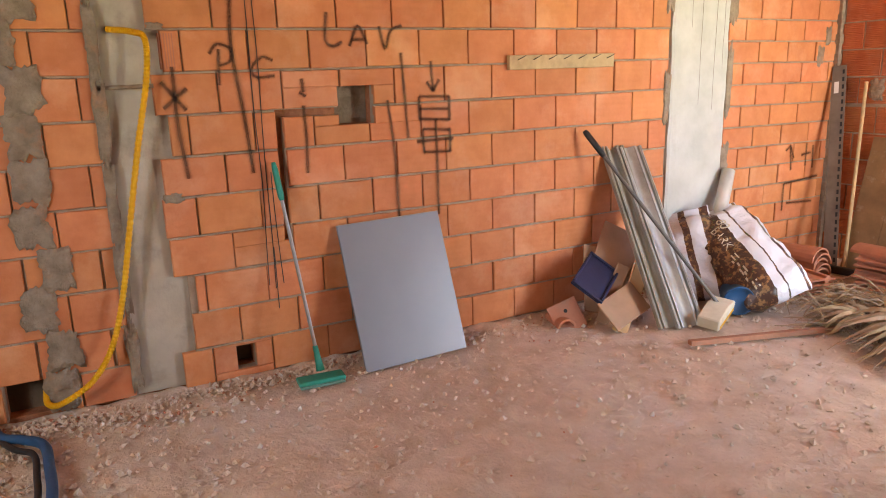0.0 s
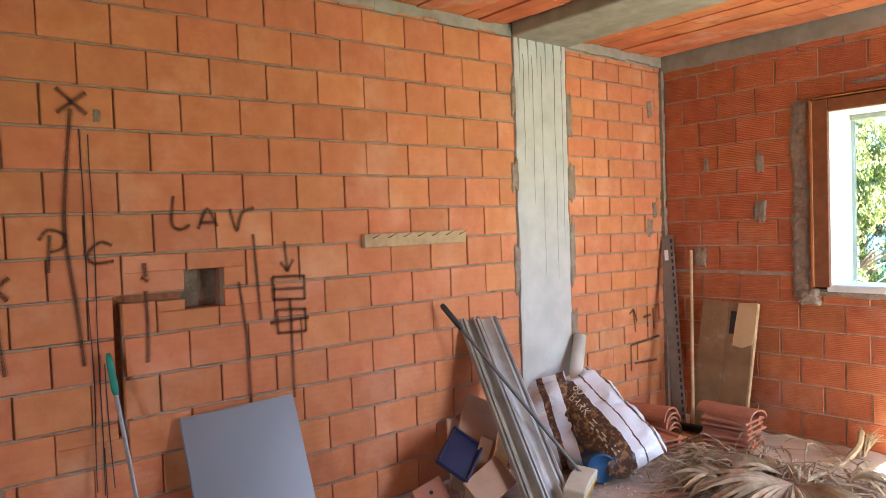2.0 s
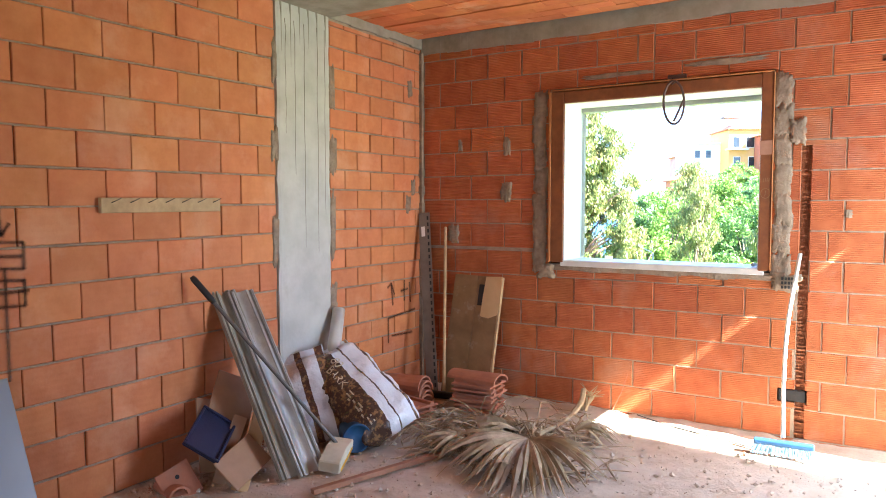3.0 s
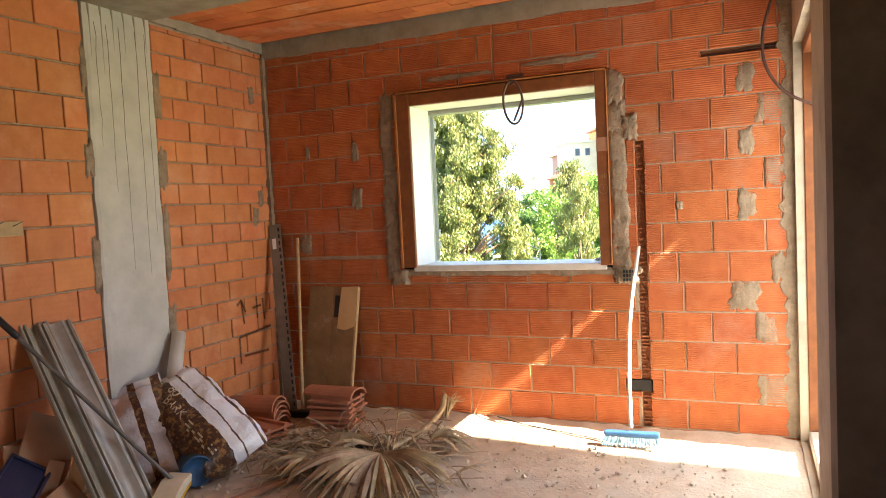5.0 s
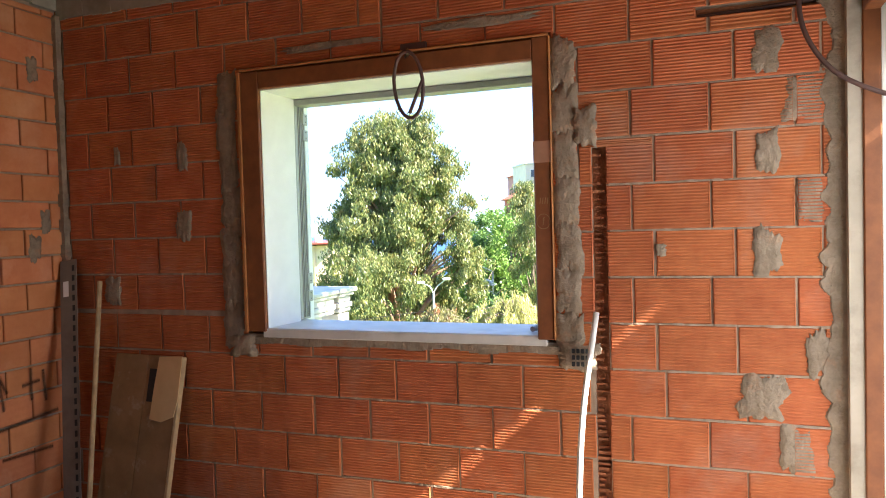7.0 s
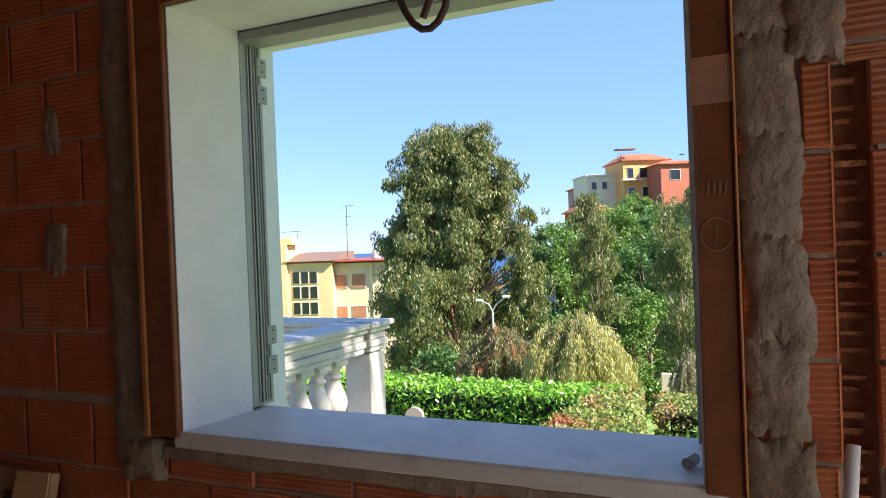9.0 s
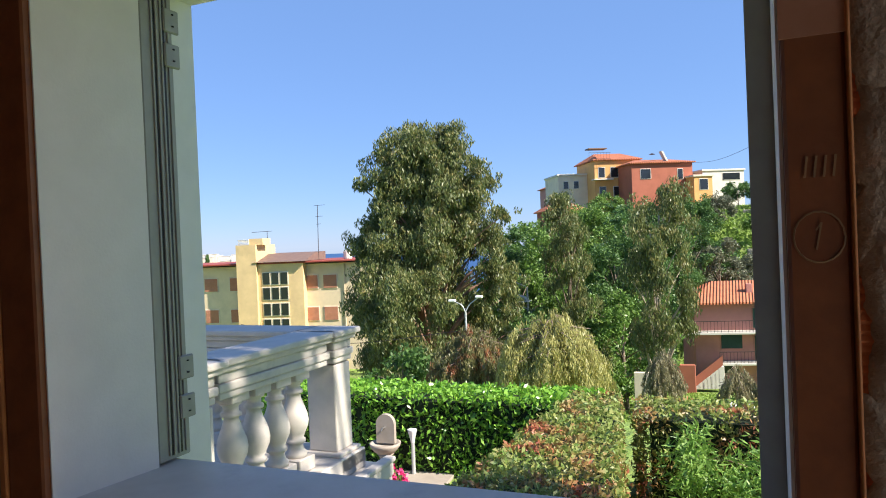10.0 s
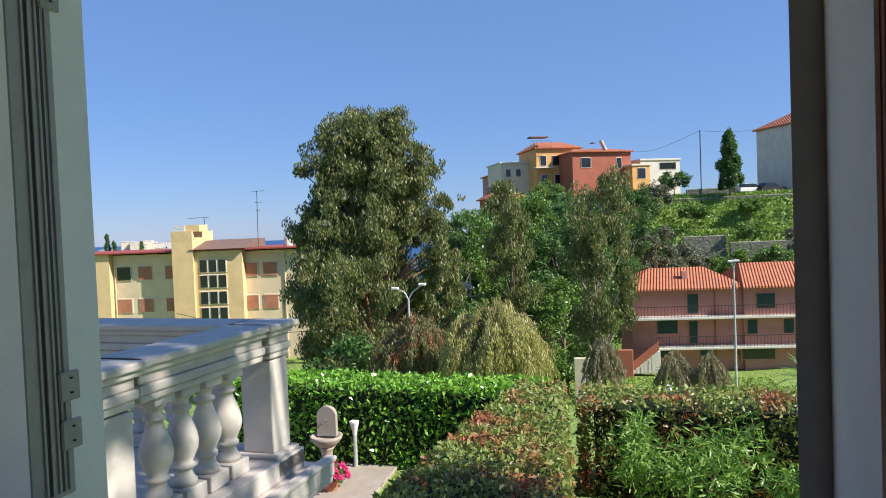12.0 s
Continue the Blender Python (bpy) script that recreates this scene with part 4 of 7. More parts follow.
part("roof_edge", bm, B["trim"], bldg, "red-brown roof edge")
for z0 in (-1.05, -4.25, -7.5):
    for x0 in (-43.8, -41.65, -38.95, -31.1, -29.15):
        window_part(bldg, x0, x0 + 1.36, z0, z0 + 1.3, 62, B["glass"] if (z0 > -2 and x0 < -43) else B["shutter"], B["cream"])
for z0 in (-0.45, -1.95, -3.55, -5.1, -6.6):
    for k in range(3):
        window_part(bldg, -35.05 + k * 0.92, -34.35 + k * 0.92, z0, z0 + 1.15, 61.0, B["glass"], B["cream"])
part("downpipe", tube_bm([(-44.0, 61.9, -10), (-44.0, 61.9, 1.4)], 0.07, 6), B["yellow"], bldg)
part("downpipe", tube_bm([(-27.0, 61.9, -10), (-27.0, 61.9, 1.4)], 0.07, 6), B["yellow"], bldg)
part("water_tank", lathe([(0.4, 0), (0.45, 0.1), (0.45, 0.8), (0.3, 0.95)], 12, (-27.1, 64, 1.7)), B["pale"], bldg)
ant = thing("antenna", (-31.0, 66, 1.7), "thin television mast with cross bars", "antenna")
part("mast", tube_bm([(-31.05, 66, 1.7), (-30.95, 66, 7.4)], 0.035, 5), B["rail"], ant)
for z, w in ((7.35, 0.9), (6.2, 0.6), (5.4, 0.35)):
    part("cross_bar", tube_bm([(-31 - w * 0.4, 66, z), (-31 + w, 66, z + 0.03)], 0.025, 4), B["rail"], ant)
ant = thing("antenna", (-36, 66, 3), "low television aerial on the tower roof", "antenna")
part("mast", tube_bm([(-35.8, 64, 3.5), (-35.8, 64, 4.9)], 0.03, 5), B["rail"], ant)
part("cross_bar", tube_bm([(-37.6, 64, 4.85), (-35.2, 64, 4.9)], 0.03, 4), B["rail"], ant)


def hip_roof(x0, x1, y0, y1, z0, z1, inset):
    """A hipped roof with a little thickness at the eaves."""
    bm = bmesh.new()
    ym = (y0 + y1) / 2
    lo = [bm.verts.new(c) for c in ((x0, y0, z0 - 0.15), (x1, y0, z0 - 0.15), (x1, y1, z0 - 0.15), (x0, y1, z0 - 0.15))]
    hi = [bm.verts.new(c) for c in ((x0, y0, z0), (x1, y0, z0), (x1, y1, z0), (x0, y1, z0))]
    a, b = bm.verts.new((x0 + inset, ym, z1)), bm.verts.new((x1 - inset, ym, z1))
    bm.faces.new(lo[::-1])
    for k in range(4):
        bm.faces.new((lo[k], lo[(k + 1) % 4], hi[(k + 1) % 4], hi[k]))
    bm.faces.new((hi[0], hi[1], b, a)), bm.faces.new((hi[1], hi[2], b)), bm.faces.new((hi[2], hi[3], a, b)), bm.faces.new((hi[3], hi[0], a))
    bmesh.ops.recalc_face_normals(bm, faces=bm.faces[:])
    return bm


def railing(parent, x0, x1, y, z, h=0.95, step=0.28):
    bm = bmesh.new()
    tube(bm, [(x0, y, z + h), (x1, y, z + h)], 0.035, 4)
    tube(bm, [(x0, y, z + 0.1), (x1, y, z + 0.1)], 0.025, 4)
    x = x0
    while x <= x1:
        tube(bm, [(x, y, z), (x, y, z + h)], 0.018, 4)
        x += step
    return part("railing", bm, B["rail"], parent, "dark iron balcony railing")


pink = thing("pink_house", (14, 66, -10.4), "two-storey faded pink house with tiled roof and long balconies", "house")
bm = bmesh.new()
box(bm, 5.6, 14.95, 64, 71, -11.5, -3.3)
part("wall", bm, B["pink"], pink)
bm = bmesh.new()
box(bm, 14.96, 27, 63.6, 71, -11.5, -3.1)
part("wall", bm, B["pink"], pink)
part("roof", hip_roof(5.0, 15.3, 63.2, 71.8, -3.3, -1.75, 2.7), B["roof"], pink, "red clay tile roof")
part("roof", hip_roof(14.7, 28, 62.8, 71.8, -3.25, -1.5, 1.0), B["roof"], pink, "red clay tile roof")
part("chimney", rbox(10.1, 10.6, 65, 65.5, -3.0, -1.9, r=0.03), B["pink"], pink)
for z in (-5.75, -8.35):
    b = part("balcony", rbox(4.6 if z > -7 else 7.2, 27, 62.6, 64.0, z - 0.2, z, r=0.03), B["pale"], pink)
    railing(b, 4.7 if z > -7 else 7.3, 27, 62.65, z)
for x0, x1, z0, z1, f in ((10.3, 11.2, -5.6, -3.9, "green"), (16.0, 17.5, -5.2, -3.95, "green"), (7.7, 9.4, -7.3, -6.1, "green"), (10.4, 11.1, -8.2, -6.25, "green"), (15.2, 16.0, -7.4, -6.2, "green"), (18.2, 19.0, -7.4, -6.2, "green"),
                          (7.1, 9.0, -9.4, -8.55, "glass"), (14.7, 17.4, -9.6, -8.7, "glass"), (11.3, 12.2, -10.4, -8.7, "green"), (20.5, 21.9, -5.2, -3.95, "green")):
    window_part(pink, x0, x1, z0, z1, 64 if x1 < 14.95 else 63.6, B[f], B["pink"])
for i in range(7):
    part("step", rbox(5.0 + 0.32 * i, 5.5 + 0.32 * i, 61.6, 62.6, -10.3, -10.0 + 0.26 * i, r=0.02), B["pale"], pink)
part("stair_wall", prism([(4.9, -9.4), (7.3, -7.5), (7.3, -8.3), (4.9, -10.2)], 1, 61.5, 61.62), B["brickred"], pink)
part("downpipe", tube_bm([(12.6, 63.9, -11), (12.6, 63.9, -3.5)], 0.06, 6), B["brickred"], pink)


def hill_house(x0, x1, y, depth, z0, z1, roof, mat, rh, label, wins, fill="glass"):
    t = thing("hillside_house", ((x0 + x1) / 2, y + depth / 2, z0), label, "house")
    bm = bmesh.new()
    box(bm, x0, x1, y, y + depth, z0 - 6, z1)
    part("wall", bm, B[mat], t)
    if rh > 0:
        part("roof", hip_roof(x0 - 0.4, x1 + 0.4, y - 0.5, y + depth + 0.5, z1 + 0.15, z1 + rh, (x1 - x0) * 0.25), B[roof], t, "red clay tile roof")
    else:
        part("roof", rbox(x0 - 0.2, x1 + 0.2, y - 0.2, y + depth + 0.2, z1 + 0.004, z1 + 0.3, r=0.03), B[roof], t)
    for a, b, c, d in wins:
        window_part(t, a, b, c, d, y, B[fill], B["pale"])
    return t


h = hill_house(-9.0, -1.2, 120, 9, 8, 15.6, "roof", "orange", 1.6, "tall orange house with red roof and roof terrace", [(-8.3, -7.3, 12.8, 14.4), (-6.2, -5.0, 12.8, 14.4), (-3.6, -2.6, 12.8, 14.4), (-8.2, -7.2, 9.6, 11.2), (-5.8, -4.8, 9.6, 11.2)])
part("terrace_canopy", rbox(-10.2, -7.0, 119.2, 121, 17.4, 17.6, r=0.03), B["brown"], h)
part("balcony", rbox(-9.6, -6.2, 118.8, 120, 12.3, 12.5, r=0.03), B["pale"], h)
railing(h, -10.2, -6.5, 119.0, 15.7, 1.1, 0.5)
hill_house(-14.9, -9.05, 121, 8, 8, 13.6, "pale", "cream", 0, "cream house with terraces on the hill", [(-14.0, -13.2, 11.4, 12.6), (-12.2, -11.4, 11.4, 12.6)])
h = hill_house(-2.9, 7.3, 117, 8, 8, 14.2, "roof", "brickred", 1.0, "brick red house with solar panel on the roof", [(-1.4, 0.2, 11.8, 13.3), (4.8, 5.6, 11.6, 13.2)])
part("solar_panel", prism([(3.2, 14.6), (3.5, 14.6), (2.7, 16.2), (2.4, 16.2)], 1, 117.5, 118.5), B["pale"], h)
part("dish", lathe([(0.5, 0), (0.3, 0.12), (0.05, 0.2)], 12, (0.6, 117, 15.6)), B["rail"], h)
hill_house(7.35, 10.4, 117, 5, 8, 11.6, "cream", "orange", 0, "low orange annex beside the red house", [(8.3, 9.6, 9.6, 11.2)])
hill_house(8.6, 16.0, 126, 7, 9, 13.2, "pale", "pale", 0, "flat-roofed white house with wide windows", [(12.2, 15.2, 11.7, 12.8)])
hill_house(29.6, 40, 105, 9, 8, 15.9, "roof", "pale", 1.9, "white house with a bright orange roof", [(30.6, 31.6, 12.6, 14.2)], "trim")
hill_house(-18, -12.5, 135, 8, 6, 13.0, "roof", "pink", 0.8, "pink house half hidden behind the trees", [(-14.4, -13.6, 11, 12)])
hill_house(-13.5, -8, 100, 6, 3, 6.4, "roof", "brickred", 1.2, "low house with red roof behind trees", [])
rng = random.Random(50)
for i in range(16):
    x, w = -330 + 3.9 * i + rng.uniform(-1, 1), rng.uniform(6, 11)
    y = 425 + rng.uniform(-12, 12)
    z = land(x, y)
    hh = rng.uniform(5, 10)
    t = hill_house(x, x + w, y, 9, z, max(z + 5, 2 + rng.uniform(-2, 8)), "pale", rng.choice(["pale", "cream", "pale", "yellow"]), 0, "distant white seaside building", [(x + 1 + 2 * k, x + 2.2 + 2 * k, max(z + 5, 2) - 2.5, max(z + 5, 2) - 1) for k in range(int(w / 2.2))])
    tagged(t, group="seaside town")

for ob in [o for o in scene.objects if o.parent is None and o.name.split(".")[0] in ("apartment_building", "pink_house", "hillside_house")]:
    place = ob.matrix_basis.translation.copy()
    pivot = Vector((-37, 62, 0)) if ob is bldg else Vector((12, 64, 0)) if ob is pink else Vector((place.x, place.y - 4, 0))
    turn = Matrix.Translation(pivot) @ Matrix.Rotation(radians(6 if ob is pink else 9 if ob is bldg else 24), 4, "Z") @ Matrix.Translation(-pivot)
    if place.y > 99 and -20 < place.x < 20:
        turn = Matrix.Translation((2.2, 0, 0.9)) @ turn
    ob.matrix_basis = turn @ ob.matrix_basis

# terraces on the hill
for x0, x1, y, z0, z1, lb in ((12.8, 17.6, 86, -0.3, 1.0, "old grey stone terrace wall"), (17.6, 34, 84, -0.9, 0.2, "long overgrown terrace wall"), (14, 30, 99.5, 5.6, 6.1, "grassy stone terrace edge"), (15.5, 23, 103, 7.0, 7.5, "grey retaining wall by the parking place")):
    tagged(obj("terrace_wall", rbox(x0, x1, y, y + 0.6, z0 - 1.5, z1, r=0.08), B["stonewall"]), lb, "wall")
# loose grass on the slope
rr = np.random.RandomState(60)
n = 42000
gx, gy = rr.uniform(5, 34, n), rr.uniform(70, 106, n)
g = np.stack([gx, gy, np.array([land(a, b) for a, b in zip(gx, gy)]) + 0.15], axis=1)
gm = leaf_material("long bright grass", (0.15, 0.27, 0.04), (0.32, 0.44, 0.09))
tagged(quads("grass", leaf_quads(rr, g, 0.9, 0.16, -0.75), gm), "long bright grass on the terraced slope", kind="stuff")
n = 14000
gx, gy = rr.uniform(-2, 16, n), rr.uniform(30, 60, n)
g = np.stack([gx, gy, np.array([land(a, b) for a, b in zip(gx, gy)]) + 0.05], axis=1)
tagged(quads("lawn", leaf_quads(rr, g, 0.3, 0.1, -0.8), gm), "bright green lawn below the pink house", kind="stuff")


def street_lamp(x, y, z1, arms, label):
    t = thing("street_lamp", (x, y, land(x, y)), label, "street lamp")
    part("pole", tube_bm([(x, y, land(x, y)), (x, y, z1 - 0.5)], [0.09, 0.05], 8), B["galv"], t)
    for dx, dz in arms:
        part("arm", tube_bm(spline([(x, y, z1 - 0.5), (x + dx * 0.3, y, z1 - 0.15), (x + dx, y, z1 + dz)], 4), 0.03, 6), B["galv"], t)
        part("lamp_head", rbox(x + dx - 0.18, x + dx + 0.18, y - 0.1, y + 0.1, z1 + dz - 0.05, z1 + dz + 0.07, r=0.03), M["white"], t)
    return t


street_lamp(-6.45, 32, -0.75, ((-0.65, 0.05), (0.7, 0.22)), "double-armed pale street lamp among the trees")
street_lamp(10.7, 45, -0.55, ((-0.16, 0.15), (0.16, 0.18)), "tall slender pale street lamp on the lawn")
st = thing("fire_stairs", (-7.7, 50, land(-7.7, 50)), "grey steel outdoor stairs behind the trees", "stairs")
for x in (-8.7, -7.6, -6.5):
    part("post", tube_bm([(x, 50, land(x, 50)), (x, 50, -1.0)], 0.07, 6), B["galv"], st)
for k, z in enumerate((-1.6, -3.2, -4.8)):
    part("flight", prism([(-8.7, z + 0.8), (-6.5, z - 0.2), (-6.5, z - 0.4), (-8.7, z + 0.6)], 1, 49.5, 50.5), B["galv"], st)
    part("handrail", tube_bm([(-8.7, 49.5, z + 1.7), (-6.5, 49.5, z + 0.7)], 0.04, 5), B["galv"], st)
    part("landing", rbox(-7.6, -6.3, 49.4, 50.6, z - 0.42, z - 0.36, r=0.01), B["galv"], st)


def cypress(x, y, z0, z1, rad, seed):
    rr = np.random.RandomState(seed)
    c = crown(rr, x, y, z0, z1, rad, 34, lambda f: 0.75 - 0.7 * f ** 2, (0.8, 1.1), 1.6)
    return tree("cypress", (x, y, land(x, y)), c, L["deep"], 1500, 0.32, 0.12, -0.5, 0.12, "dark narrow cypress on the hilltop", seed=seed, split=0.5)


cypress(20.7, 100, 7.6, 14.4, 1.9, 71)
for i, (x, z) in enumerate(((-306, 14), (-301, 9), (-281, 8))):
    cypress(x, 405, land(x, 405), z, 3.2, 72 + i)
# wires over the hill
w = thing("utility_pole", (17.5, 103, land(17.5, 103)), "thin utility pole with wires on the hilltop", "pole")
part("pole", tube_bm([(17.5, 103, land(17.5, 103)), (17.5, 103, 15.6)], 0.07, 6), B["rail"], w)
part("wire", tube_bm(spline([(7.0, 118, 14.6), (12, 110, 13.9), (17.5, 103, 15.5)], 8), 0.025, 4), B["rail"], w)
part("wire", tube_bm(spline([(17.5, 103, 15.5), (22, 104, 15.2), (26, 106, 15.6)], 8), 0.025, 4), B["rail"], w)
w = thing("garden_wire", (-14, 22, -2), "thin black wire hung across the valley", "wire")
part("wire", tube_bm(spline([(-24, 40, -2.9), (-14, 33, -3.1), (-6.4, 32, -2.3)], 8), 0.02, 4), B["rail"], w)


def car(x, y, turn, paint, label):
    """A small parked car."""
    z = land(x, y) + 0.05
    t = thing("car", (x, y, z, 0, 0, turn), label, "car")
    m = pose(x, y, z, 0, 0, turn)
    bm = prism([(-2.0, 0.35), (2.0, 0.35), (2.02, 0.75), (1.2, 0.92), (-1.9, 0.95), (-2.03, 0.7)], 1, -0.82, 0.82)
    bmesh.ops.bevel(bm, geom=bm.edges[:], offset=0.07, segments=2, affect="EDGES")
    bmesh.ops.transform(bm, matrix=m, verts=bm.verts[:])
    part("body", bm, paint, t)
    bm = prism([(-1.6, 0.93), (1.0, 0.9), (0.35, 1.42), (-1.25, 1.45)], 1, -0.72, 0.72)
    bmesh.ops.transform(bm, matrix=m, verts=bm.verts[:])
    part("windows", bm, B["glass"], t)
    part("roof", rbox(-1.22, 0.32, -0.72, 0.72, 1.44, 1.49, 0.02, m), paint, t)
    for dx in (-1.25, 1.25):
        for dy in (-0.80, 0.64):
            bm = tube_bm([(dx, dy, 0.31), (dx, dy + 0.16, 0.31)], 0.31, 14)
            bmesh.ops.transform(bm, matrix=m, verts=bm.verts[:])
            part("wheel", bm, M["black"], t)


car(24.0, 103.5, 20, M["white"], "white car parked on the hilltop")
car(26.6, 103.5, 25, M["black"], "dark car parked on the hilltop")
car(7.2, 44, 80, M["white"], "white car behind the lawn")
car(12.0, 38, 60, M["white"], "white van beside the palm")
tagged(obj("garden_gate_wall", rbox(0.9, 2.0, 46, 46.4, -9.6, -6.5, r=0.03), B["cream"]), "pale garden wall behind the weeping tree", "wall")
tagged(obj("retaining_wall", rbox(2.2, 5.4, 60, 60.5, -11, -8.2, r=0.05), B["brickred"]), "dark red retaining wall by the pink house", "wall")
rr = np.random.RandomState(77)
pl = thing("palm_shrub", (10.2, 29, land(10.2, 29)), "stiff spiky palm at the lawn's edge", "palm")
bm = bmesh.new()
for k in range(46):
    a, e = rr.rand() * 6.283, rr.uniform(-0.2, 1.4)
    d = Vector((math.cos(a) * math.cos(e), math.sin(a) * math.cos(e), math.sin(e)))
    p = Vector((10.4, 29, -4.4))
    s = d.cross(Vector((0, 0, 1))).normalized() * 0.06
    v = [bm.verts.new(q) for q in (p - s * 0.4, p + d * 0.9 - s, p + d * 1.5 + Vector((0, 0, -0.25)), p + d * 0.9 + s)]
    bm.faces.new(v)
part("crown", bm, L["deep"], pl)
part("trunk", tube_bm([(10.4, 29, land(10.4, 29) - 0.1), (10.4, 29, -4.4)], [0.2, 0.16], 8), M["bark"], pl)

# ---- balcony with balustrade ----
bal = thing("balustrade", (-0.15, 3.0, -0.15), "grey cast-stone balustrade with bulging balusters", "balustrade")
X0, X1 = -0.34, 0.03


def moulded(x0, x1, y0, y1, steps):
    """A stack of slabs, each with its own overhang: (z0, z1, overhang)."""
    bm = bmesh.new()
    for z0, z1, o in steps:
        b2 = rbox(x0 - o, x1 + o, y0 - o, y1 + o, z0, z1, r=min(0.012, (z1 - z0) * 0.3), seg=2)
        me = bpy.data.meshes.new("tmp")
        b2.to_mesh(me)
        b2.free()
        bm.from_mesh(me)
        bpy.data.meshes.remove(me)
    return bm


RAIL = ((0.70, 0.745, -0.03), (0.745, 0.80, -0.015), (0.80, 0.865, -0.03), (0.865, 0.905, 0.0), (0.905, 0.95, 0.03))
part("rail", moulded(X0 + 0.04, X1 - 0.04, 2.45, 3.70, RAIL), M["stone"], bal, "moulded grey stone handrail")
part("rail", moulded(-3.6, -0.34, 3.70, 4.0, RAIL), M["stone"], bal, "moulded grey stone handrail")
for y0, y1 in ((2.12, 2.46), (3.69, 4.02)):
    part("pillar", moulded(X0 + 0.03, X1 - 0.03, y0 + 0.02, y1 - 0.02, ((-0.15, 0.0, 0.04), (0.0, 0.03, 0.015), (0.03, 0.69, -0.03), *[(a, b, c + 0.012) for a, b, c in RAIL])), M["stone"], bal, "square grey stone pillar")
PROFILE = [(0.05, 0.10), (0.075, 0.10), (0.08, 0.13), (0.06, 0.15), (0.05, 0.18), (0.055, 0.20), (0.07, 0.205), (0.07, 0.225), (0.055, 0.235), (0.07, 0.27), (0.092, 0.32), (0.098, 0.36), (0.09, 0.41),
           (0.068, 0.47), (0.05, 0.52), (0.046, 0.55), (0.065, 0.555), (0.065, 0.575), (0.048, 0.585), (0.05, 0.615), (0.07, 0.63), (0.07, 0.645)]
for k in range(4):
    for x in (-0.155,):
        y = 2.71 + 0.225 * k
        bm = lathe(PROFILE, 24, (x, y, 0.0))
        part("baluster", bm, M["stone"], bal, smooth=True)
        part("baluster_base", rbox(x - 0.095, x + 0.095, y - 0.095, y + 0.095, 0.0, 0.10, r=0.006), M["stone"], bal)
        part("baluster_cap", rbox(x - 0.085, x + 0.085, y - 0.085, y + 0.085, 0.645, 0.70, r=0.006), M["stone"], bal)
for k in range(9):
    x, y = -0.62 - 0.32 * k, 3.85
    part("baluster", lathe(PROFILE, 16, (x, y, 0.0)), M["stone"], bal, smooth=True)
    part("baluster_base", rbox(x - 0.095, x + 0.095, y - 0.095, y + 0.095, 0.0, 0.10, r=0.006), M["stone"], bal)
    part("baluster_cap", rbox(x - 0.085, x + 0.085, y - 0.085, y + 0.085, 0.645, 0.70, r=0.006), M["stone"], bal)
bcy = thing("balcony_slab", (-1.5, 2.4, -0.3), "grey stone balcony slab with a projecting drip edge", "balcony")
part("plinth", rbox(-3.7, 0.04, 0.49, 4.04, -0.15, -0.004, r=0.01), M["stone"], bcy)
part("slab", rbox(-3.8, 0.13, 0.49, 4.15, -0.30, -0.152, r=0.012), M["stone"], bcy)
part("drip_edge", moulded(0.13, 0.19, 0.5, 4.22, ((-0.32, -0.27, -0.01), (-0.27, -0.16, 0.0), (-0.16, -0.12, 0.015))), M["stone"], bcy, "moulded gutter edge")
part("support", rbox(-3.6, -0.1, 0.49, 3.9, -2.45, -0.302, r=0.01), M["white"], bcy)

for ob in (bal, bcy):
    ob.matrix_basis = Matrix.Translation((-0.34, -0.13, -0.08)) @ ob.matrix_basis

# ---- garden things ----
fo = thing("wall_fountain", (-2.32, 10.5, -2.42), "carved stone garden fountain with shell basin", "fountain")
fx, fy, fz = -2.32, 10.5, -2.42
part("pedestal", lathe([(0.17, 0), (0.17, 0.06), (0.12, 0.1), (0.09, 0.3), (0.11, 0.42), (0.16, 0.48)], 16, (fx, fy, fz)), M["paving"], fo, smooth=True)
part("basin", lathe([(0.12, 0.46), (0.2, 0.52), (0.265, 0.60), (0.28, 0.66), (0.25, 0.66), (0.2, 0.61), (0.02, 0.6)], 20, (fx, fy, fz)), M["paving"], fo, smooth=True)
arch = [(fx - 0.17, fz + 0.64), (fx + 0.17, fz + 0.64)] + [(fx + 0.17 * math.cos(a), fz + 0.98 + 0.17 * math.sin(a)) for a in (math.pi * k / 12 for k in range(13))]
part("back_plate", prism(arch, 1, fy + 0.02, fy + 0.12), M["paving"], fo)
part("tap", tube_bm([(fx, fy + 0.02, fz + 0.92), (fx - 0.01, fy - 0.06, fz + 0.93), (fx - 0.03, fy - 0.08, fz + 0.88)], 0.014, 8), M["steel"], fo, "small metal tap")
gl = thing("garden_lamp", (-1.93, 10.85, -2.42), "slim garden lamp post with a flared white head", "lamp")
part("post", tube_bm([(-1.93, 10.85, -2.45), (-1.93, 10.85, -1.83)], 0.035, 10), B["galv"], gl)
part("head", lathe([(0.035, -1.84), (0.05, -1.75), (0.085, -1.62), (0.085, -1.60)], 14, (-1.93, 10.85, 0)), M["white"], gl)
fp = thing("flower_pot", (-1.98, 9.7, -2.42), "terracotta pot full of bright pink flowers", "flower pot")
part("pot", lathe([(0.11, 0), (0.17, 0.16), (0.19, 0.17), (0.19, 0.20), (0.15, 0.20)], 16, (-1.98, 9.7, -2.42)), M["terracotta"], fp)
rr = np.random.RandomState(90)
v = rr.normal(size=(900, 3))
v /= np.linalg.norm(v, axis=1, keepdims=True)
v[:, 2] = np.abs(v[:, 2])
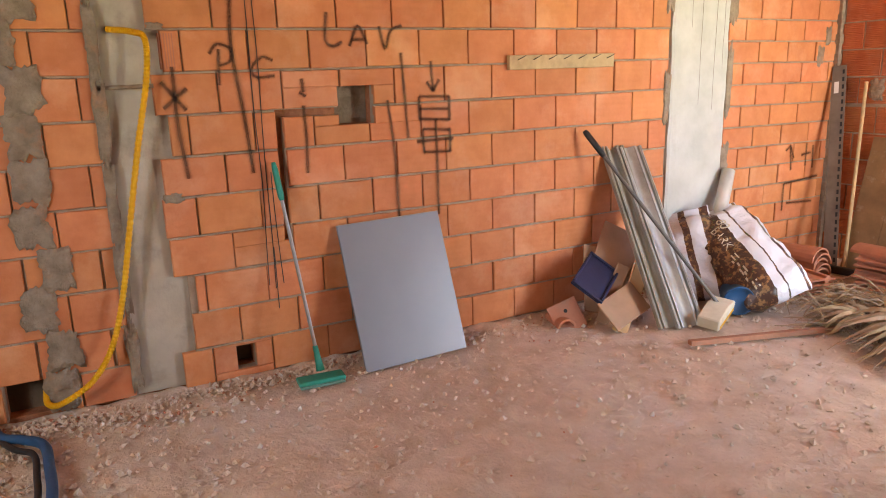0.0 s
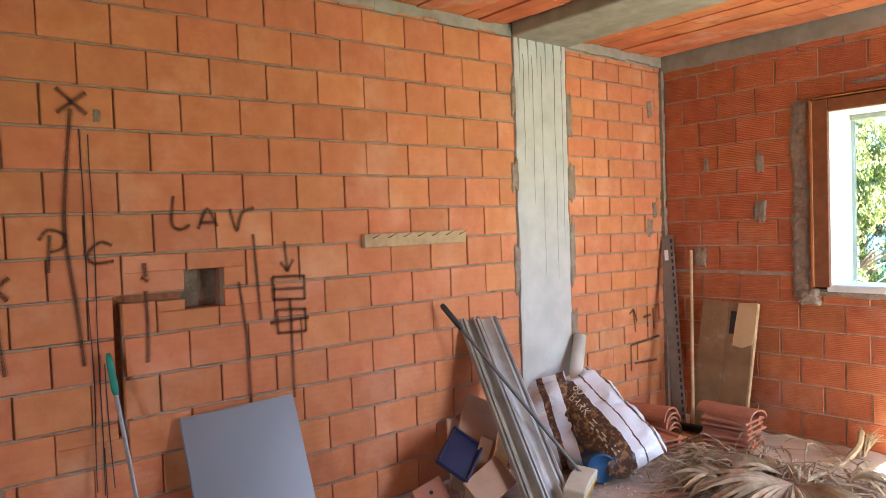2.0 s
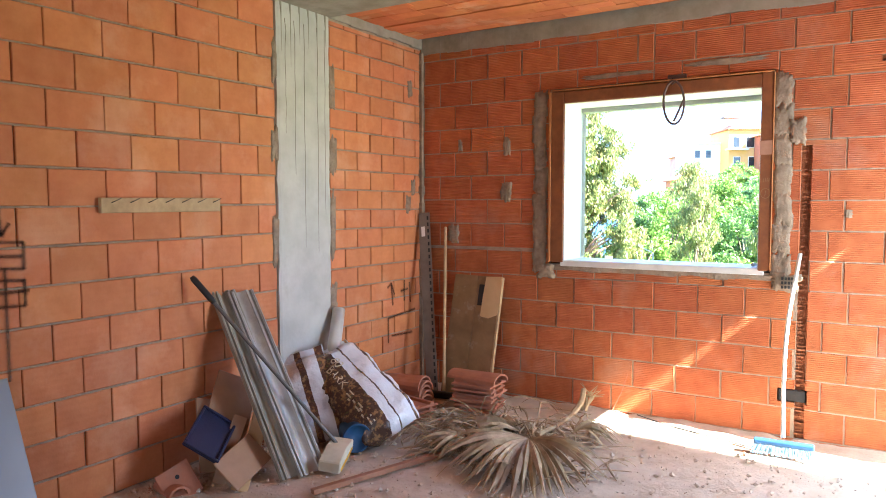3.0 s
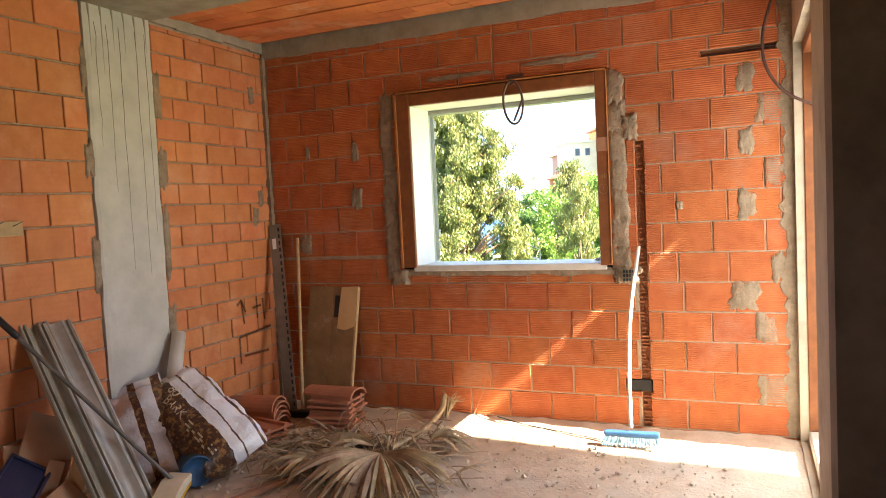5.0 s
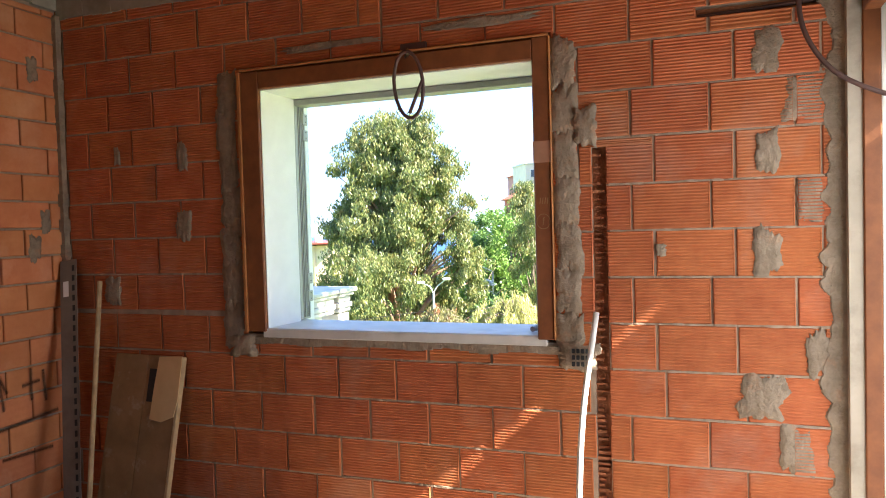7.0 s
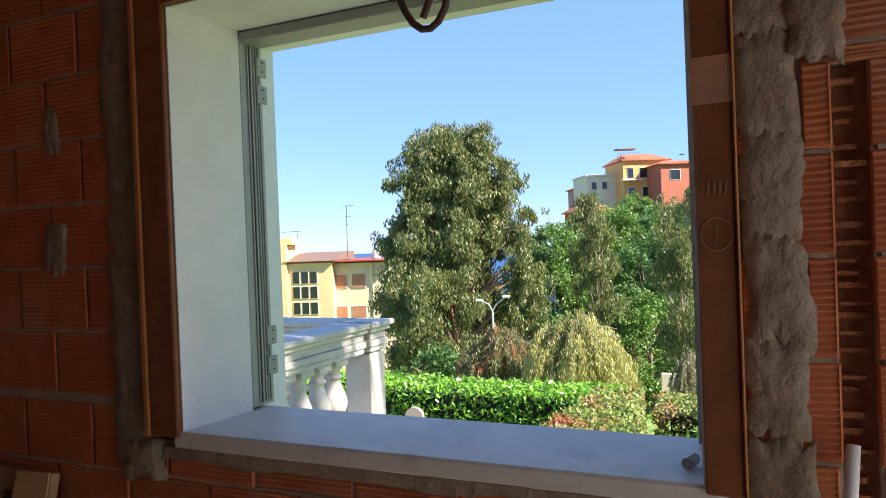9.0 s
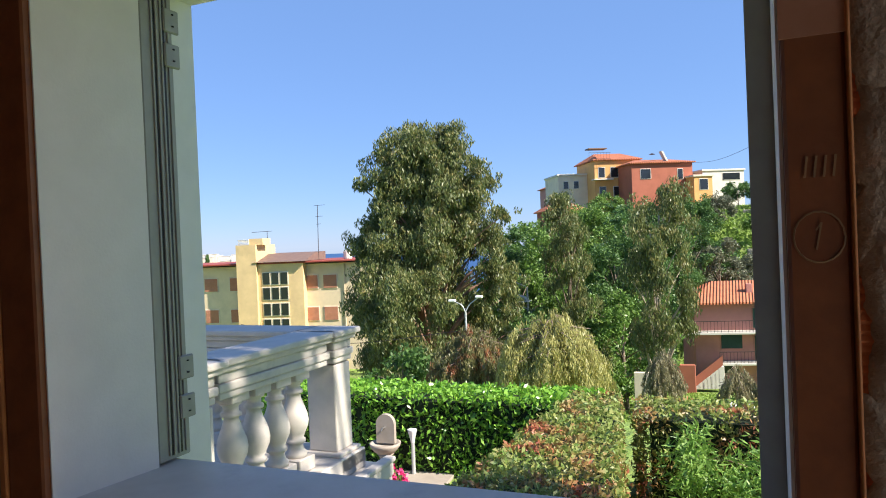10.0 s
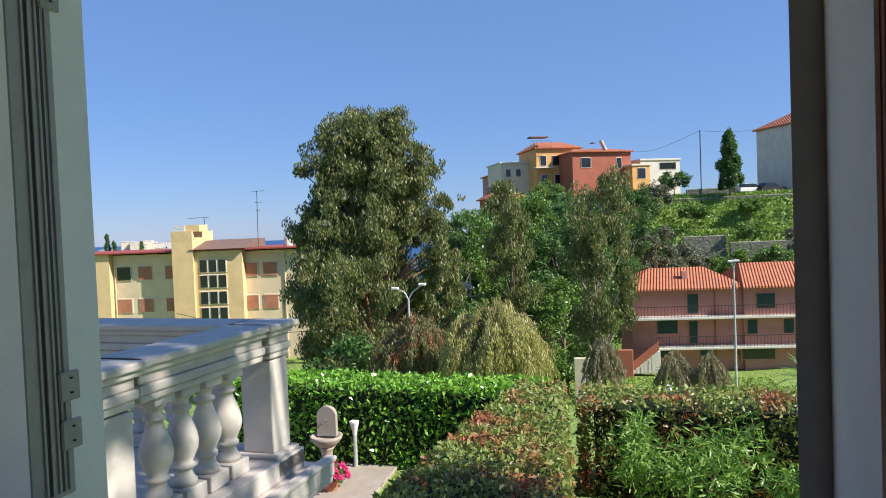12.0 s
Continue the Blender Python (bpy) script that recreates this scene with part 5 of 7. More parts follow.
c = v * np.array([0.28, 0.28, 0.24]) * rr.uniform(0.5, 1, (900, 1)) + np.array([-1.98, 9.7, -2.22])
part_leaves = quads("leaves", leaf_quads(rr, c[:500], 0.07, 0.05, 0.0), L["fresh"], fp)
heads = v[:34] * np.array([0.29, 0.29, 0.27]) + np.array([-1.98, 9.7, -2.21])
pts = (heads[:, None, :] + rr.normal(size=(34, 22, 3)) * 0.022).reshape(-1, 3)
quads("flowers", leaf_quads(rr, pts, 0.05, 0.045, 0.0), L["pink"], fp, "bright pink flower heads")

# the valley in its true bearing from the house, falling away a little
BEAR = Matrix.Translation((2.325, -0.698, 0.035)) @ Matrix.Rotation(radians(6.05), 4, "Z") @ Matrix.Translation((-2.21, 0.79, 0))
FALL = Matrix(((1, 0, 0, 0), (0, 1, 0, 0), (0.0045, -0.0214, 1, -0.027), (0, 0, 0, 1)))
KEEP = ("water", "balustrade", "balcony_slab", "garden_tree")
for ob in [o for o in scene.objects if o not in INDOORS and o.parent is None and o.name.split(".")[0] not in KEEP]:
    if ob.data:
        ob.data.transform(BEAR @ FALL)
    else:
        p = ob.matrix_basis.translation
        ob.matrix_basis = BEAR @ Matrix.Translation((0, 0, 0.0045 * p.x - 0.0214 * p.y - 0.027)) @ ob.matrix_basis


# ---- things in the room ----
from mathutils.bvhtree import BVHTree

def frame_of(p0, p1, side):
    """A pose whose Z runs from p0 to p1 and whose X leans towards side."""
    z = (Vector(p1) - Vector(p0)).normalized()
    x = Vector(side)
    x = (x - z * x.dot(z)).normalized()
    y = z.cross(x)
    m = Matrix((x, y, z)).transposed().to_4x4()
    m.translation = Vector(p0)
    return m


# grey panel leaning on the wall
pan = thing("cabinet_panel", (0.26, -3.45, 0), "blue-grey laminate panel leaning against the brick wall", "panel")
m = frame_of((0.266, -3.45, 0.0), (0.02, -3.47, 0.672), (0, 1, 0))
part("board", rbox(-0.275, 0.275, -0.009, 0.009, 0.0, 0.715, 0.002, m), M["panel"], pan)
bm = rbox(-0.276, 0.276, -0.0095, 0.0095, 0.714, 0.718, 0.001, m)
part("edge_band", bm, M["steel"], pan, "pale edge band")

# flat mop
mop = thing("flat_mop", (0.27, -3.95, 0), "flat mop with green head and grip, leaning on the wall", "mop")
a, b = Vector((0.262, -3.945, 0.055)), Vector((0.03, -4.025, 0.995))
part("handle", tube_bm([a.lerp(b, 0.10), a.lerp(b, 0.84)], 0.0085, 10), M["steel"], mop, "thin metal handle")
part("grip", tube_bm([a.lerp(b, 0.82), a.lerp(b, 0.84), a.lerp(b, 0.97), b], [0.010, 0.015, 0.014, 0.009], 10), M["green_p"], mop, "green plastic grip", smooth=True)
part("socket", tube_bm([a, a.lerp(b, 0.05), a.lerp(b, 0.12)], [0.020, 0.015, 0.012], 10), M["green_p"], mop, "green plastic joint", smooth=True)
m = pose(0.278, -3.95, 0.0, 0, 0, 86)
part("head", rbox(-0.108, 0.108, -0.042, 0.042, 0.012, 0.034, 0.008, m, 2), M["green_p"], mop, "flat green head")
part("pad", rbox(-0.104, 0.104, -0.046, 0.046, 0.0, 0.013, 0.005, m, 2), surface("grey-green mop cloth", (0.16, 0.30, 0.24), (0.11, 0.22, 0.18), 40, 0.95, bump=0.8, bump_scale=200), mop)

# plank with nails
plk = thing("wall_plank", (0.02, -2.4, 1.42), "short pale wooden plank nailed to the wall with bent nails", "plank")
m = pose(0, -2.4, 1.418, 0.5, 0, 0)
part("board", rbox(0.002, 0.03, -0.352, 0.352, -0.037, 0.037, 0.003, m), M["wood_raw"], plk)
for k in range(7):
    y = -0.30 + 0.1 * k
    part("nail", tube_bm([m @ Vector((0.028, y, 0.012)), m @ Vector((0.05, y + 0.012, 0.022)), m @ Vector((0.056, y + 0.035, 0.034))], [0.0025, 0.002, 0.0015], 5), M["black"], plk)

# yellow conduit hose
hose = thing("conduit_hose", (0.03, -4.75, 0), "yellow corrugated conduit hanging down the concrete strip", "hose")
path = spline([(-0.03, -4.637, 1.57), (0.03, -4.546, 1.556), (0.05, -4.506, 1.525), (0.05, -4.518, 1.372), (0.045, -4.581, 1.103), (0.045, -4.65, 0.78), (0.05, -4.71, 0.496), (0.06, -4.776, 0.285), (0.08, -4.869, 0.15), (0.06, -4.997, 0.068), (0.02, -5.049, 0.064), (-0.03, -5.05, 0.109)], 26)
part("tube", tube_bm(path, [0.0135 if i % 2 else 0.0108 for i in range(len(path))], 10), M["yellow_p"], hose)
# the hose end is closed; a black disc paints the dark inside it
part("mouth_shade", tube_bm([path[0] + Vector((-0.001, 0, 0)), path[0] + Vector((0.0006, 0.001, 0))], 0.0115, 10), M["black"], hose)
part("mortar_tie", tube_bm([(-0.03, -4.70, 1.34), (0.0, -4.60, 1.342), (0.01, -4.49, 1.345)], 0.009, 6), M["patch"], hose, "cement stay across the strip")
pipe = thing("blue_pipe", (0.4, -5.1, 0), "bent dark blue plastic pipe on the floor", "pipe")
part("tube", tube_bm(spline([(0.02, -5.26, 0.04), (0.18, -5.215, 0.03), (0.245, -5.14, 0.03), (0.34, -5.065, 0.03), (0.545, -5.044, 0.03), (0.757, -5.036, 0.03), (1.1, -5.06, 0.03)], 8), 0.019, 10), M["blue_p"], pipe, smooth=True)
part("tube", tube_bm(spline([(0.02, -5.30, 0.03), (0.28, -5.175, 0.02), (0.377, -5.10, 0.02), (0.569, -5.085, 0.02), (0.741, -5.08, 0.02), (1.1, -5.10, 0.02)], 8), 0.012, 8), M["black"], pipe, "thin black cable beside it", smooth=True)

# stray steel profiles and the rod across them
DULL = surface("grimy brown steel", (0.22, 0.18, 0.145), (0.15, 0.12, 0.095), 8, 0.7, metal=0.1, bump=0.3)
GALV = surface("dull dusty galvanised steel", (0.44, 0.42, 0.38), (0.34, 0.32, 0.28), 6, 0.5, metal=0.45, stain=(0.24, 0.21, 0.17), stain_scale=5, stain_amount=0.4, bump=0.3)
for y0, y1, xo, lb, w in ((-1.975, -1.925, 0.0, "ribbed galvanised steel profile leaning on the wall", 0.088), (-2.075, -2.02, 0.045, "dark weathered steel profile leaning behind another", 0.075)):
    pr = thing("steel_profile", (0.63 - xo, y0, 0), lb, "profile", "leaning profiles")
    m = frame_of((0.63 - xo, y0, 0.004), (0.035, y1, 0.925 - xo), (0.12, 1, 0))
    trough = [(-w + 0.055 + (2 * w - 0.095) * k / 10, 0.026 - 0.02 * math.sin(math.pi * k / 10)) for k in range(11)]
    sec = [(-w, 0.0), (-w, 0.03), (-w + 0.018, 0.031), (-w + 0.022, 0.012), (-w + 0.03, 0.012), (-w + 0.036, 0.032), (-w + 0.05, 0.033), *trough,
           (w - 0.036, 0.034), (w - 0.026, 0.033), (w - 0.022, 0.012), (w - 0.014, 0.012), (w - 0.012, 0.032), (w, 0.032), (w, 0.0)]
    bm = prism([(a, b * 0.8) for a, b in sec], 2, 0.0, 1.10)
    bmesh.ops.transform(bm, matrix=m @ Matrix.Rotation(math.pi, 4, "Z") @ Matrix.Translation((0, -0.02, 0)), verts=bm.verts[:])
    part("channel", bm, GALV if xo == 0 else M["concrete"], pr)
    for u in (-w + 0.007, w - 0.009):
        part("lip", rbox(u - 0.005, u + 0.005, -0.009, -0.004, 0.0, 1.10, 0.002, m), GALV if xo == 0 else M["concrete"], pr)
rod = thing("iron_rod", (0.62, -1.82, 0), "long dark iron rod with rubber grip leaning on the wall", "rod")
a, b = Vector((0.64, -1.79, 0.10)), Vector((0.06, -2.275, 1.04))
part("shaft", tube_bm([a, a.lerp(b, 0.86)], 0.0105, 10), surface("dark iron", (0.16, 0.145, 0.13), (0.10, 0.09, 0.08), 12, 0.5, metal=0.4, bump=0.3), rod)
part("grip", tube_bm([a.lerp(b, 0.85), a.lerp(b, 0.87), a.lerp(b, 0.985), b], [0.013, 0.017, 0.017, 0.012], 10), M["black"], rod, "black rubber grip", smooth=True)
blk = thing("foam_block", (0.72, -1.82, 0), "broken cream insulation block on the floor", "block")
m = pose(0.66, -1.83, 0.035, 6, -13, 113)
bm = prism([(-0.13, 0.0), (0.12, -0.01), (0.14, 0.05), (0.02, 0.075), (-0.12, 0.06)], 1, -0.06, 0.06)
bmesh.ops.bevel(bm, geom=bm.edges[:], offset=0.006, segments=1, affect="EDGES")
bmesh.ops.transform(bm, matrix=m, verts=bm.verts[:])
part("body", bm, M["polystyrene"], blk)
part("yellow_edge", rbox(-0.11, 0.11, -0.063, -0.058, 0.004, 0.02, 0.001, m), M["yellow_p"], blk)
bat = thing("wood_batten", (0.95, -1.9, 0), "long reddish wooden batten lying on the floor", "batten")
m = frame_of((0.82, -2.19, 0.014), (1.07, -1.39, 0.014), (0, 0, 1))
bm = prism([(-0.012, -0.018), (0.010, -0.02), (0.013, 0.017), (-0.012, 0.02)], 2, 0, 0.84)
bmesh.ops.transform(bm, matrix=m, verts=bm.verts[:])
part("stick", bm, surface("reddish split wood", (0.42, 0.22, 0.13), (0.32, 0.15, 0.09), 14, 0.85, bump=0.4), bat)

# broken floor tiles and a tray
def slab_at(name, label, category, p, rot, w, h, d, mat, r=0.004, extra=None):
    t = thing(name, (*p, *rot), label, category, "pile of tiles" if "tile" in name else "")
    part("plate", rbox(-w / 2, w / 2, -d / 2, d / 2, 0, h, r, pose(*p, *rot)), mat, t)
    return t


def leaning(name, label, category, p0, p1, side, w, h, d, mat, r=0.003):
    """A plate whose one edge runs from p0 towards p1, w wide towards side."""
    m = frame_of(p0, p1, side)
    t = thing(name, p0, label, category, "pile of tiles" if "tile" in name else "")
    part("plate", rbox(0, w, -d / 2, d / 2, 0, h, r, m), mat, t)
    return t, m


leaning("floor_tile", "brown floor tile leaning on the tile pile", "tile", (0.305, -2.155, 0.15), (0.16, -1.915, 0.40), (-0.08, -0.208, 0.043), 0.235, 0.38, 0.012, M["ceramic"])
leaning("floor_tile", "brown floor tile leaning on the brick wall", "tile", (0.285, -2.19, 0.003), (0.10, -2.06, 0.33), (-0.02, -0.2, 0.0), 0.21, 0.40, 0.012, M["ceramic"])
leaning("floor_tile", "dark brown floor tile standing on edge", "tile", (0.285, -2.355, 0.003), (0.245, -2.18, 0.28), (0.03, 0.06, 0), 0.075, 0.36, 0.012, M["ceramic"])
leaning("floor_tile", "tan floor tile leaning behind the profiles", "tile", (0.436, -2.366, 0.004), (0.22, -1.999, 0.285), (0.05, 0.06, -0.02), 0.085, 0.51, 0.012, M["card"])
leaning("floor_tile", "brown floor tile tipped on its corner", "tile", (0.49, -2.37, 0.006), (0.43, -2.08, 0.075), (-0.12, -0.05, 0.14), 0.18, 0.30, 0.012, M["ceramic"])
tr, m = leaning("plastic_tray", "dark blue plastic tray lying on the tiles", "tray", (0.385, -2.405, 0.13), (0.24, -2.152, 0.24), (-0.08, -0.161, 0.09), 0.20, 0.30, 0.014, M["navy"], 0.006)
for c in ((0.0, 0.20, 0.0, 0.016), (0.0, 0.20, 0.284, 0.30), (0.0, 0.016, 0.017, 0.283), (0.184, 0.20, 0.017, 0.283)):
    part("rim", rbox(c[0], c[1], 0.0072, 0.022, c[2], c[3], 0.004, m), M["navy"], tr)
half = thing("roof_tile_piece", (0.30, -2.45, 0), "broken pink roof tile piece with a nail hole", "roof tile")
m = frame_of((0.315, -2.43, 0.004), (0.235, -2.465, 0.15), (-0.06, -0.12, 0))
part("plate", rbox(0.0, 0.17, -0.006, 0.006, 0, 0.175, 0.003, m), M["terracotta"], half)
# no real hole: a black disc on the face paints its shade
part("nail_hole_shade", tube_bm([m @ Vector((0.08, 0.0065, 0.12)), m @ Vector((0.08, 0.0075, 0.12))], 0.011, 10), M["black"], half)


def barrel(w, ln, rise, th=0.012, n=10):
    """A curved roof tile along Y, tapering."""
    bm = bmesh.new()
    rows = []
    for y, s in ((0.0, 1.0), (ln, 0.82)):
        for rad in (0, th):
            rows.append([bm.verts.new((math.cos(math.pi * k / n) * (w / 2 * s - rad), y, math.sin(math.pi * k / n) * (rise * s - rad) + 0.0)) for k in range(n + 1)])
    o0, i0, o1, i1 = rows
    for k in range(n):
        bm.faces.new((o0[k], o0[k + 1], o1[k + 1], o1[k])), bm.faces.new((i0[k], i1[k], i1[k + 1], i0[k + 1]))
        bm.faces.new((o0[k], i0[k], i0[k + 1], o0[k + 1])), bm.faces.new((o1[k], o1[k + 1], i1[k + 1], i1[k]))
    for k in (0, n):
        bm.faces.new((o0[k], o1[k], i1[k], i0[k]))
    bmesh.ops.recalc_face_normals(bm, faces=bm.faces[:])
    return bm


def roof_tile(p, rot, w, ln, rise, label, group):
    t = thing("roof_tile", (*p, *rot), label, "roof tile", group)
    bm = barrel(w, ln, rise)
    bmesh.ops.transform(bm, matrix=pose(*p, *rot), verts=bm.verts[:])
    part("shell", bm, M["terracotta"], t, smooth=False)
    return t


roof_tile((0.30, -2.56, 0.004), (0, 0, 78), 0.11, 0.20, 0.05, "small curved pink tile lying on the floor", "pile of tiles")
for k in range(5):
    roof_tile((0.455 + 0.012 * (k % 2), -0.62 - 0.006 * k, 0.004 + 0.034 * k), (0, 0, 93 + 2 * (k % 3)), 0.20, 0.38, 0.085, "curved terracotta roof tile in a nested stack", "nested roof tiles")
flat = prism([(-0.13, 0.0), (0.13, 0.0), (0.13, 0.012), (0.09, 0.014), (0.085, 0.03), (0.06, 0.03), (0.055, 0.014), (-0.05, 0.014), (-0.055, 0.03), (-0.08, 0.03), (-0.085, 0.014), (-0.13, 0.012)], 1, 0, 0.30)
flat_mesh = bpy.data.meshes.new("shell")
flat.to_mesh(flat_mesh)
flat.free()
flat_mesh.materials.append(M["terracotta"])


def flat_tile(p, rot, group, label="grooved flat terracotta roof tile in a stack"):
    t = thing("grooved_roof_tile", (*p, *rot), label, "roof tile", group)
    ob = new("shell", flat_mesh)
    ob.parent = t


rng = random.Random(5)
for k in range(6):
    flat_tile((0.92 + rng.uniform(-0.014, 0.014), -0.42 + rng.uniform(-0.01, 0.01), 0.002 + 0.034 * k), (0, 0, 96 + rng.uniform(-5, 5)), "stacked roof tiles")
roof_tile((0.965, -0.47, 0.206), (0, 0, 86), 0.19, 0.40, 0.06, "curved terracotta roof tile on top of a stack", "stacked roof tiles")
for k in range(3):
    flat_tile((0.60, -0.88 + 0.006 * k, 0.002 + 0.034 * k), (0, 0, 84 - 3 * k), "low stack of roof tiles")

# bars, pole and squeegee in the corner
bar = thing("perforated_bar", (0.29, -0.30, 0), "perforated grey steel bar leaning in the corner", "bar")
m = frame_of((0.30, -0.32, 0.0), (0.035, -0.035, 1.40), (1, 0.2, 0))
part("angle", rbox(-0.035, 0.055, -0.002, 0.002, 0, 1.41, 0.001, m), DULL, bar)
part("flange", rbox(-0.037, -0.033, -0.002, 0.03, 0, 1.41, 0.001, m), DULL, bar)
# the strip is uncut; black plates stand in for the dark of its holes
for k in range(26):
    part("hole", rbox(0.030, 0.044, -0.0032, -0.0024, 0.05 + 0.052 * k, 0.08 + 0.052 * k, 0.001, m), M["black"], bar)
part("sticker", rbox(-0.02, 0.01, -0.0032, -0.0024, 1.22, 1.30, 0.0003, m), M["white"], bar)
sq = thing("floor_squeegee", (0.42, -0.34, 0), "wooden-handled floor squeegee standing in the corner", "squeegee")
part("handle", tube_bm([(0.43, -0.35, 0.05), (0.245, -0.03, 1.25)], 0.012, 10), M["wood_raw"], sq)
part("blade", rbox(-0.20, 0.20, -0.018, 0.018, 0.0, 0.05, 0.006, pose(0.46, -0.37, 0, 0, 0, 8)), M["black"], sq, "black rubber blade")
brd = thing("old_board", (0.52, -0.15, 0), "old brown painted board leaning on the wall", "board")
m = frame_of((0.53, -0.22, 0.0), (0.545, -0.025, 0.885), (1, 0, 0))
for x0, x1 in ((-0.205, 0.0), (0.002, 0.195)):
    part("plank", rbox(x0, x1, -0.012, 0.012, 0, 0.905, 0.003, m), M["wood_brown"], brd)
part("edge_strip", rbox(0.196, 0.212, -0.014, 0.014, 0, 0.905, 0.002, m), M["wood_raw"], brd)
# black plate on the uncut plank, for the dark of a cutout
part("cutout_shade", rbox(0.02, 0.07, -0.0145, -0.0125, 0.68, 0.84, 0.001, m), M["black"], brd)
cd = thing("cardboard_piece", (0.67, -0.06, 0.75), "torn beige cardboard hung over the board's corner", "cardboard")
bm = prism([(0.06, 0.60), (0.13, 0.59), (0.20, 0.62), (0.213, 0.70), (0.21, 0.908), (0.075, 0.90), (0.065, 0.75)], 1, -0.022, -0.017)
bmesh.ops.transform(bm, matrix=m, verts=bm.verts[:])
part("sheet", bm, M["card"], cd)

# plastic roll, bucket
rl = thing("plastic_roll", (0.10, -1.2, 0.35), "roll of cloudy plastic sheet leaning on the column", "roll")
part("roll", tube_bm([(0.17, -1.33, 0.2), (0.13, -1.24, 0.42), (0.055, -1.085, 0.72)], [0.05, 0.045, 0.042], 14), surface("cloudy plastic", (0.62, 0.60, 0.54), (0.52, 0.50, 0.44), 9, 0.35), rl, smooth=True)
bk = thing("blue_bucket", (0.60, -1.55, 0), "blue plastic bucket lying between the sacks", "bucket")
m = frame_of((0.64, -1.62, 0.084), (0.44, -1.47, 0.10), (0, 0, 1))
bm = lathe([(0.0, 0.012), (0.076, 0.010), (0.080, 0.0), (0.086, 0.004), (0.086, 0.018), (0.080, 0.022), (0.072, 0.20), (0.066, 0.205), (0.0, 0.205)], 22)
bmesh.ops.transform(bm, matrix=m, verts=bm.verts[:])
part("body", bm, M["blue_p"], bk, smooth=True)


# sacks of soil
def sack_material(name, white, dark, stripes):
    """Glossy printed plastic: a white face with bands, a dark back with mottled print. Object space: X across, Z along."""
    m_, n, l, p = nodes_of(name)
    pos = n.new("ShaderNodeTexCoord").outputs["Object"]
    sep = n.new("ShaderNodeSeparateXYZ")
    l.new(pos, sep.inputs[0])
    wob = ramp_noise(n, l, pos, 7.0)
    add = n.new("ShaderNodeMath")
    add.operation = "MULTIPLY_ADD"
    add.inputs[1].default_value = 0.03
    l.new(wob, add.inputs[0]), l.new(sep.outputs["X"], add.inputs[2])
    mott = mix(n, l, stretch(n, l, ramp_noise(n, l, pos, 38.0, 3.0), 0.5, 0.62), dark, (0.30, 0.17, 0.07))
    mott = mix(n, l, stretch(n, l, ramp_noise(n, l, pos, 26.0, 2.0), 0.62, 0.7), mott, (0.10, 0.13, 0.04))
    ramp = n.new("ShaderNodeValToRGB")
    ramp.color_ramp.interpolation = "CONSTANT"
    l.new(stretch(n, l, add.outputs[0], -0.25, 0.28), ramp.inputs[0])
    els = ramp.color_ramp.elements
    els[0].position, els[0].color = 0.0, (0, 0, 0, 1)
    els[1].position, els[1].color = stripes[0], (1, 1, 1, 1)
    for i, s in enumerate(stripes[1:]):
        e = els.new(s)
        e.color = (0, 0, 0, 1) if i % 2 == 0 else (1, 1, 1, 1)
    l.new(mix(n, l, ramp.outputs[0], mott, white), p.inputs["Base Color"])
    p.inputs["Roughness"].default_value = 0.32
    bp = n.new("ShaderNodeBump")
    bp.inputs["Strength"].default_value, bp.inputs["Distance"].default_value = 0.7, 0.02
    l.new(ramp_noise(n, l, pos, 14.0, 3.0), bp.inputs["Height"]), l.new(bp.outputs[0], p.inputs["Normal"])
    return m_


def sack(p0, p1, side, w, ln, th, mat, label, seed):
    """A filled plastic sack: a lumpy pillow with flat sewn ends."""
    m = frame_of(p0, p1, side)
    t = thing("soil_sack", (0, 0, 0), label, "sack", "soil sacks")
    t.matrix_basis = m
    bm = bmesh.new()
    nu, nv = 26, 30
    rings = []
    for j in range(nv + 1):
        v = j / nv
        s = max(0.02, (1 - (2 * v - 1) ** 6)) ** 0.5
        ring = []
        for i in range(nu):
            a = 2 * math.pi * i / nu
            ca, sa = math.cos(a), math.sin(a)
            x = math.copysign(abs(ca) ** 0.75, ca) * w / 2 * (0.86 + 0.14 * s)
            y = math.copysign(abs(sa) ** 0.9, sa) * th / 2 * s
            q = 0.022 * noise.noise((x * 9 + seed, y * 9, v * 6)) + 0.010 * noise.noise((x * 26, y * 26 + seed, v * 20))
            ring.append(bm.verts.new((x + q * ca, y + q * sa * 1.6, v * ln + 0.02 * noise.noise((x * 7, seed, v)))))
        rings.append(ring)
    for a, b in zip(rings, rings[1:]):
        for i in range(nu):
            bm.faces.new((a[i], a[(i + 1) % nu], b[(i + 1) % nu], b[i]))
    bm.faces.new(rings[0][::-1]), bm.faces.new(rings[-1])
    me = bpy.data.meshes.new("bag")
    bm.to_mesh(me)
    bm.free()
    me.polygons.foreach_set("use_smooth", [True] * len(me.polygons))
    me.materials.append(mat)
    ob = new("bag", me)
    ob.parent = t
    bm = bmesh.new()
    box(bm, -w * 0.43, w * 0.43, -0.006, 0.006, ln - 0.01, ln + 0.05)
    bmesh.ops.subdivide_edges(bm, edges=bm.edges[:], cuts=3, use_grid_fill=True)
    for v in bm.verts:
        v.co.y += 0.02 * noise.noise((v.co.x * 14, seed, v.co.z * 9))
        v.co.z += 0.012 * noise.noise((v.co.x * 11, seed, 2))
    me = bpy.data.meshes.new("sewn_end")
    bm.to_mesh(me)
    bm.free()
    me.materials.append(mat)
    ob = new("sewn_end", me)
    ob.parent = t
    return t


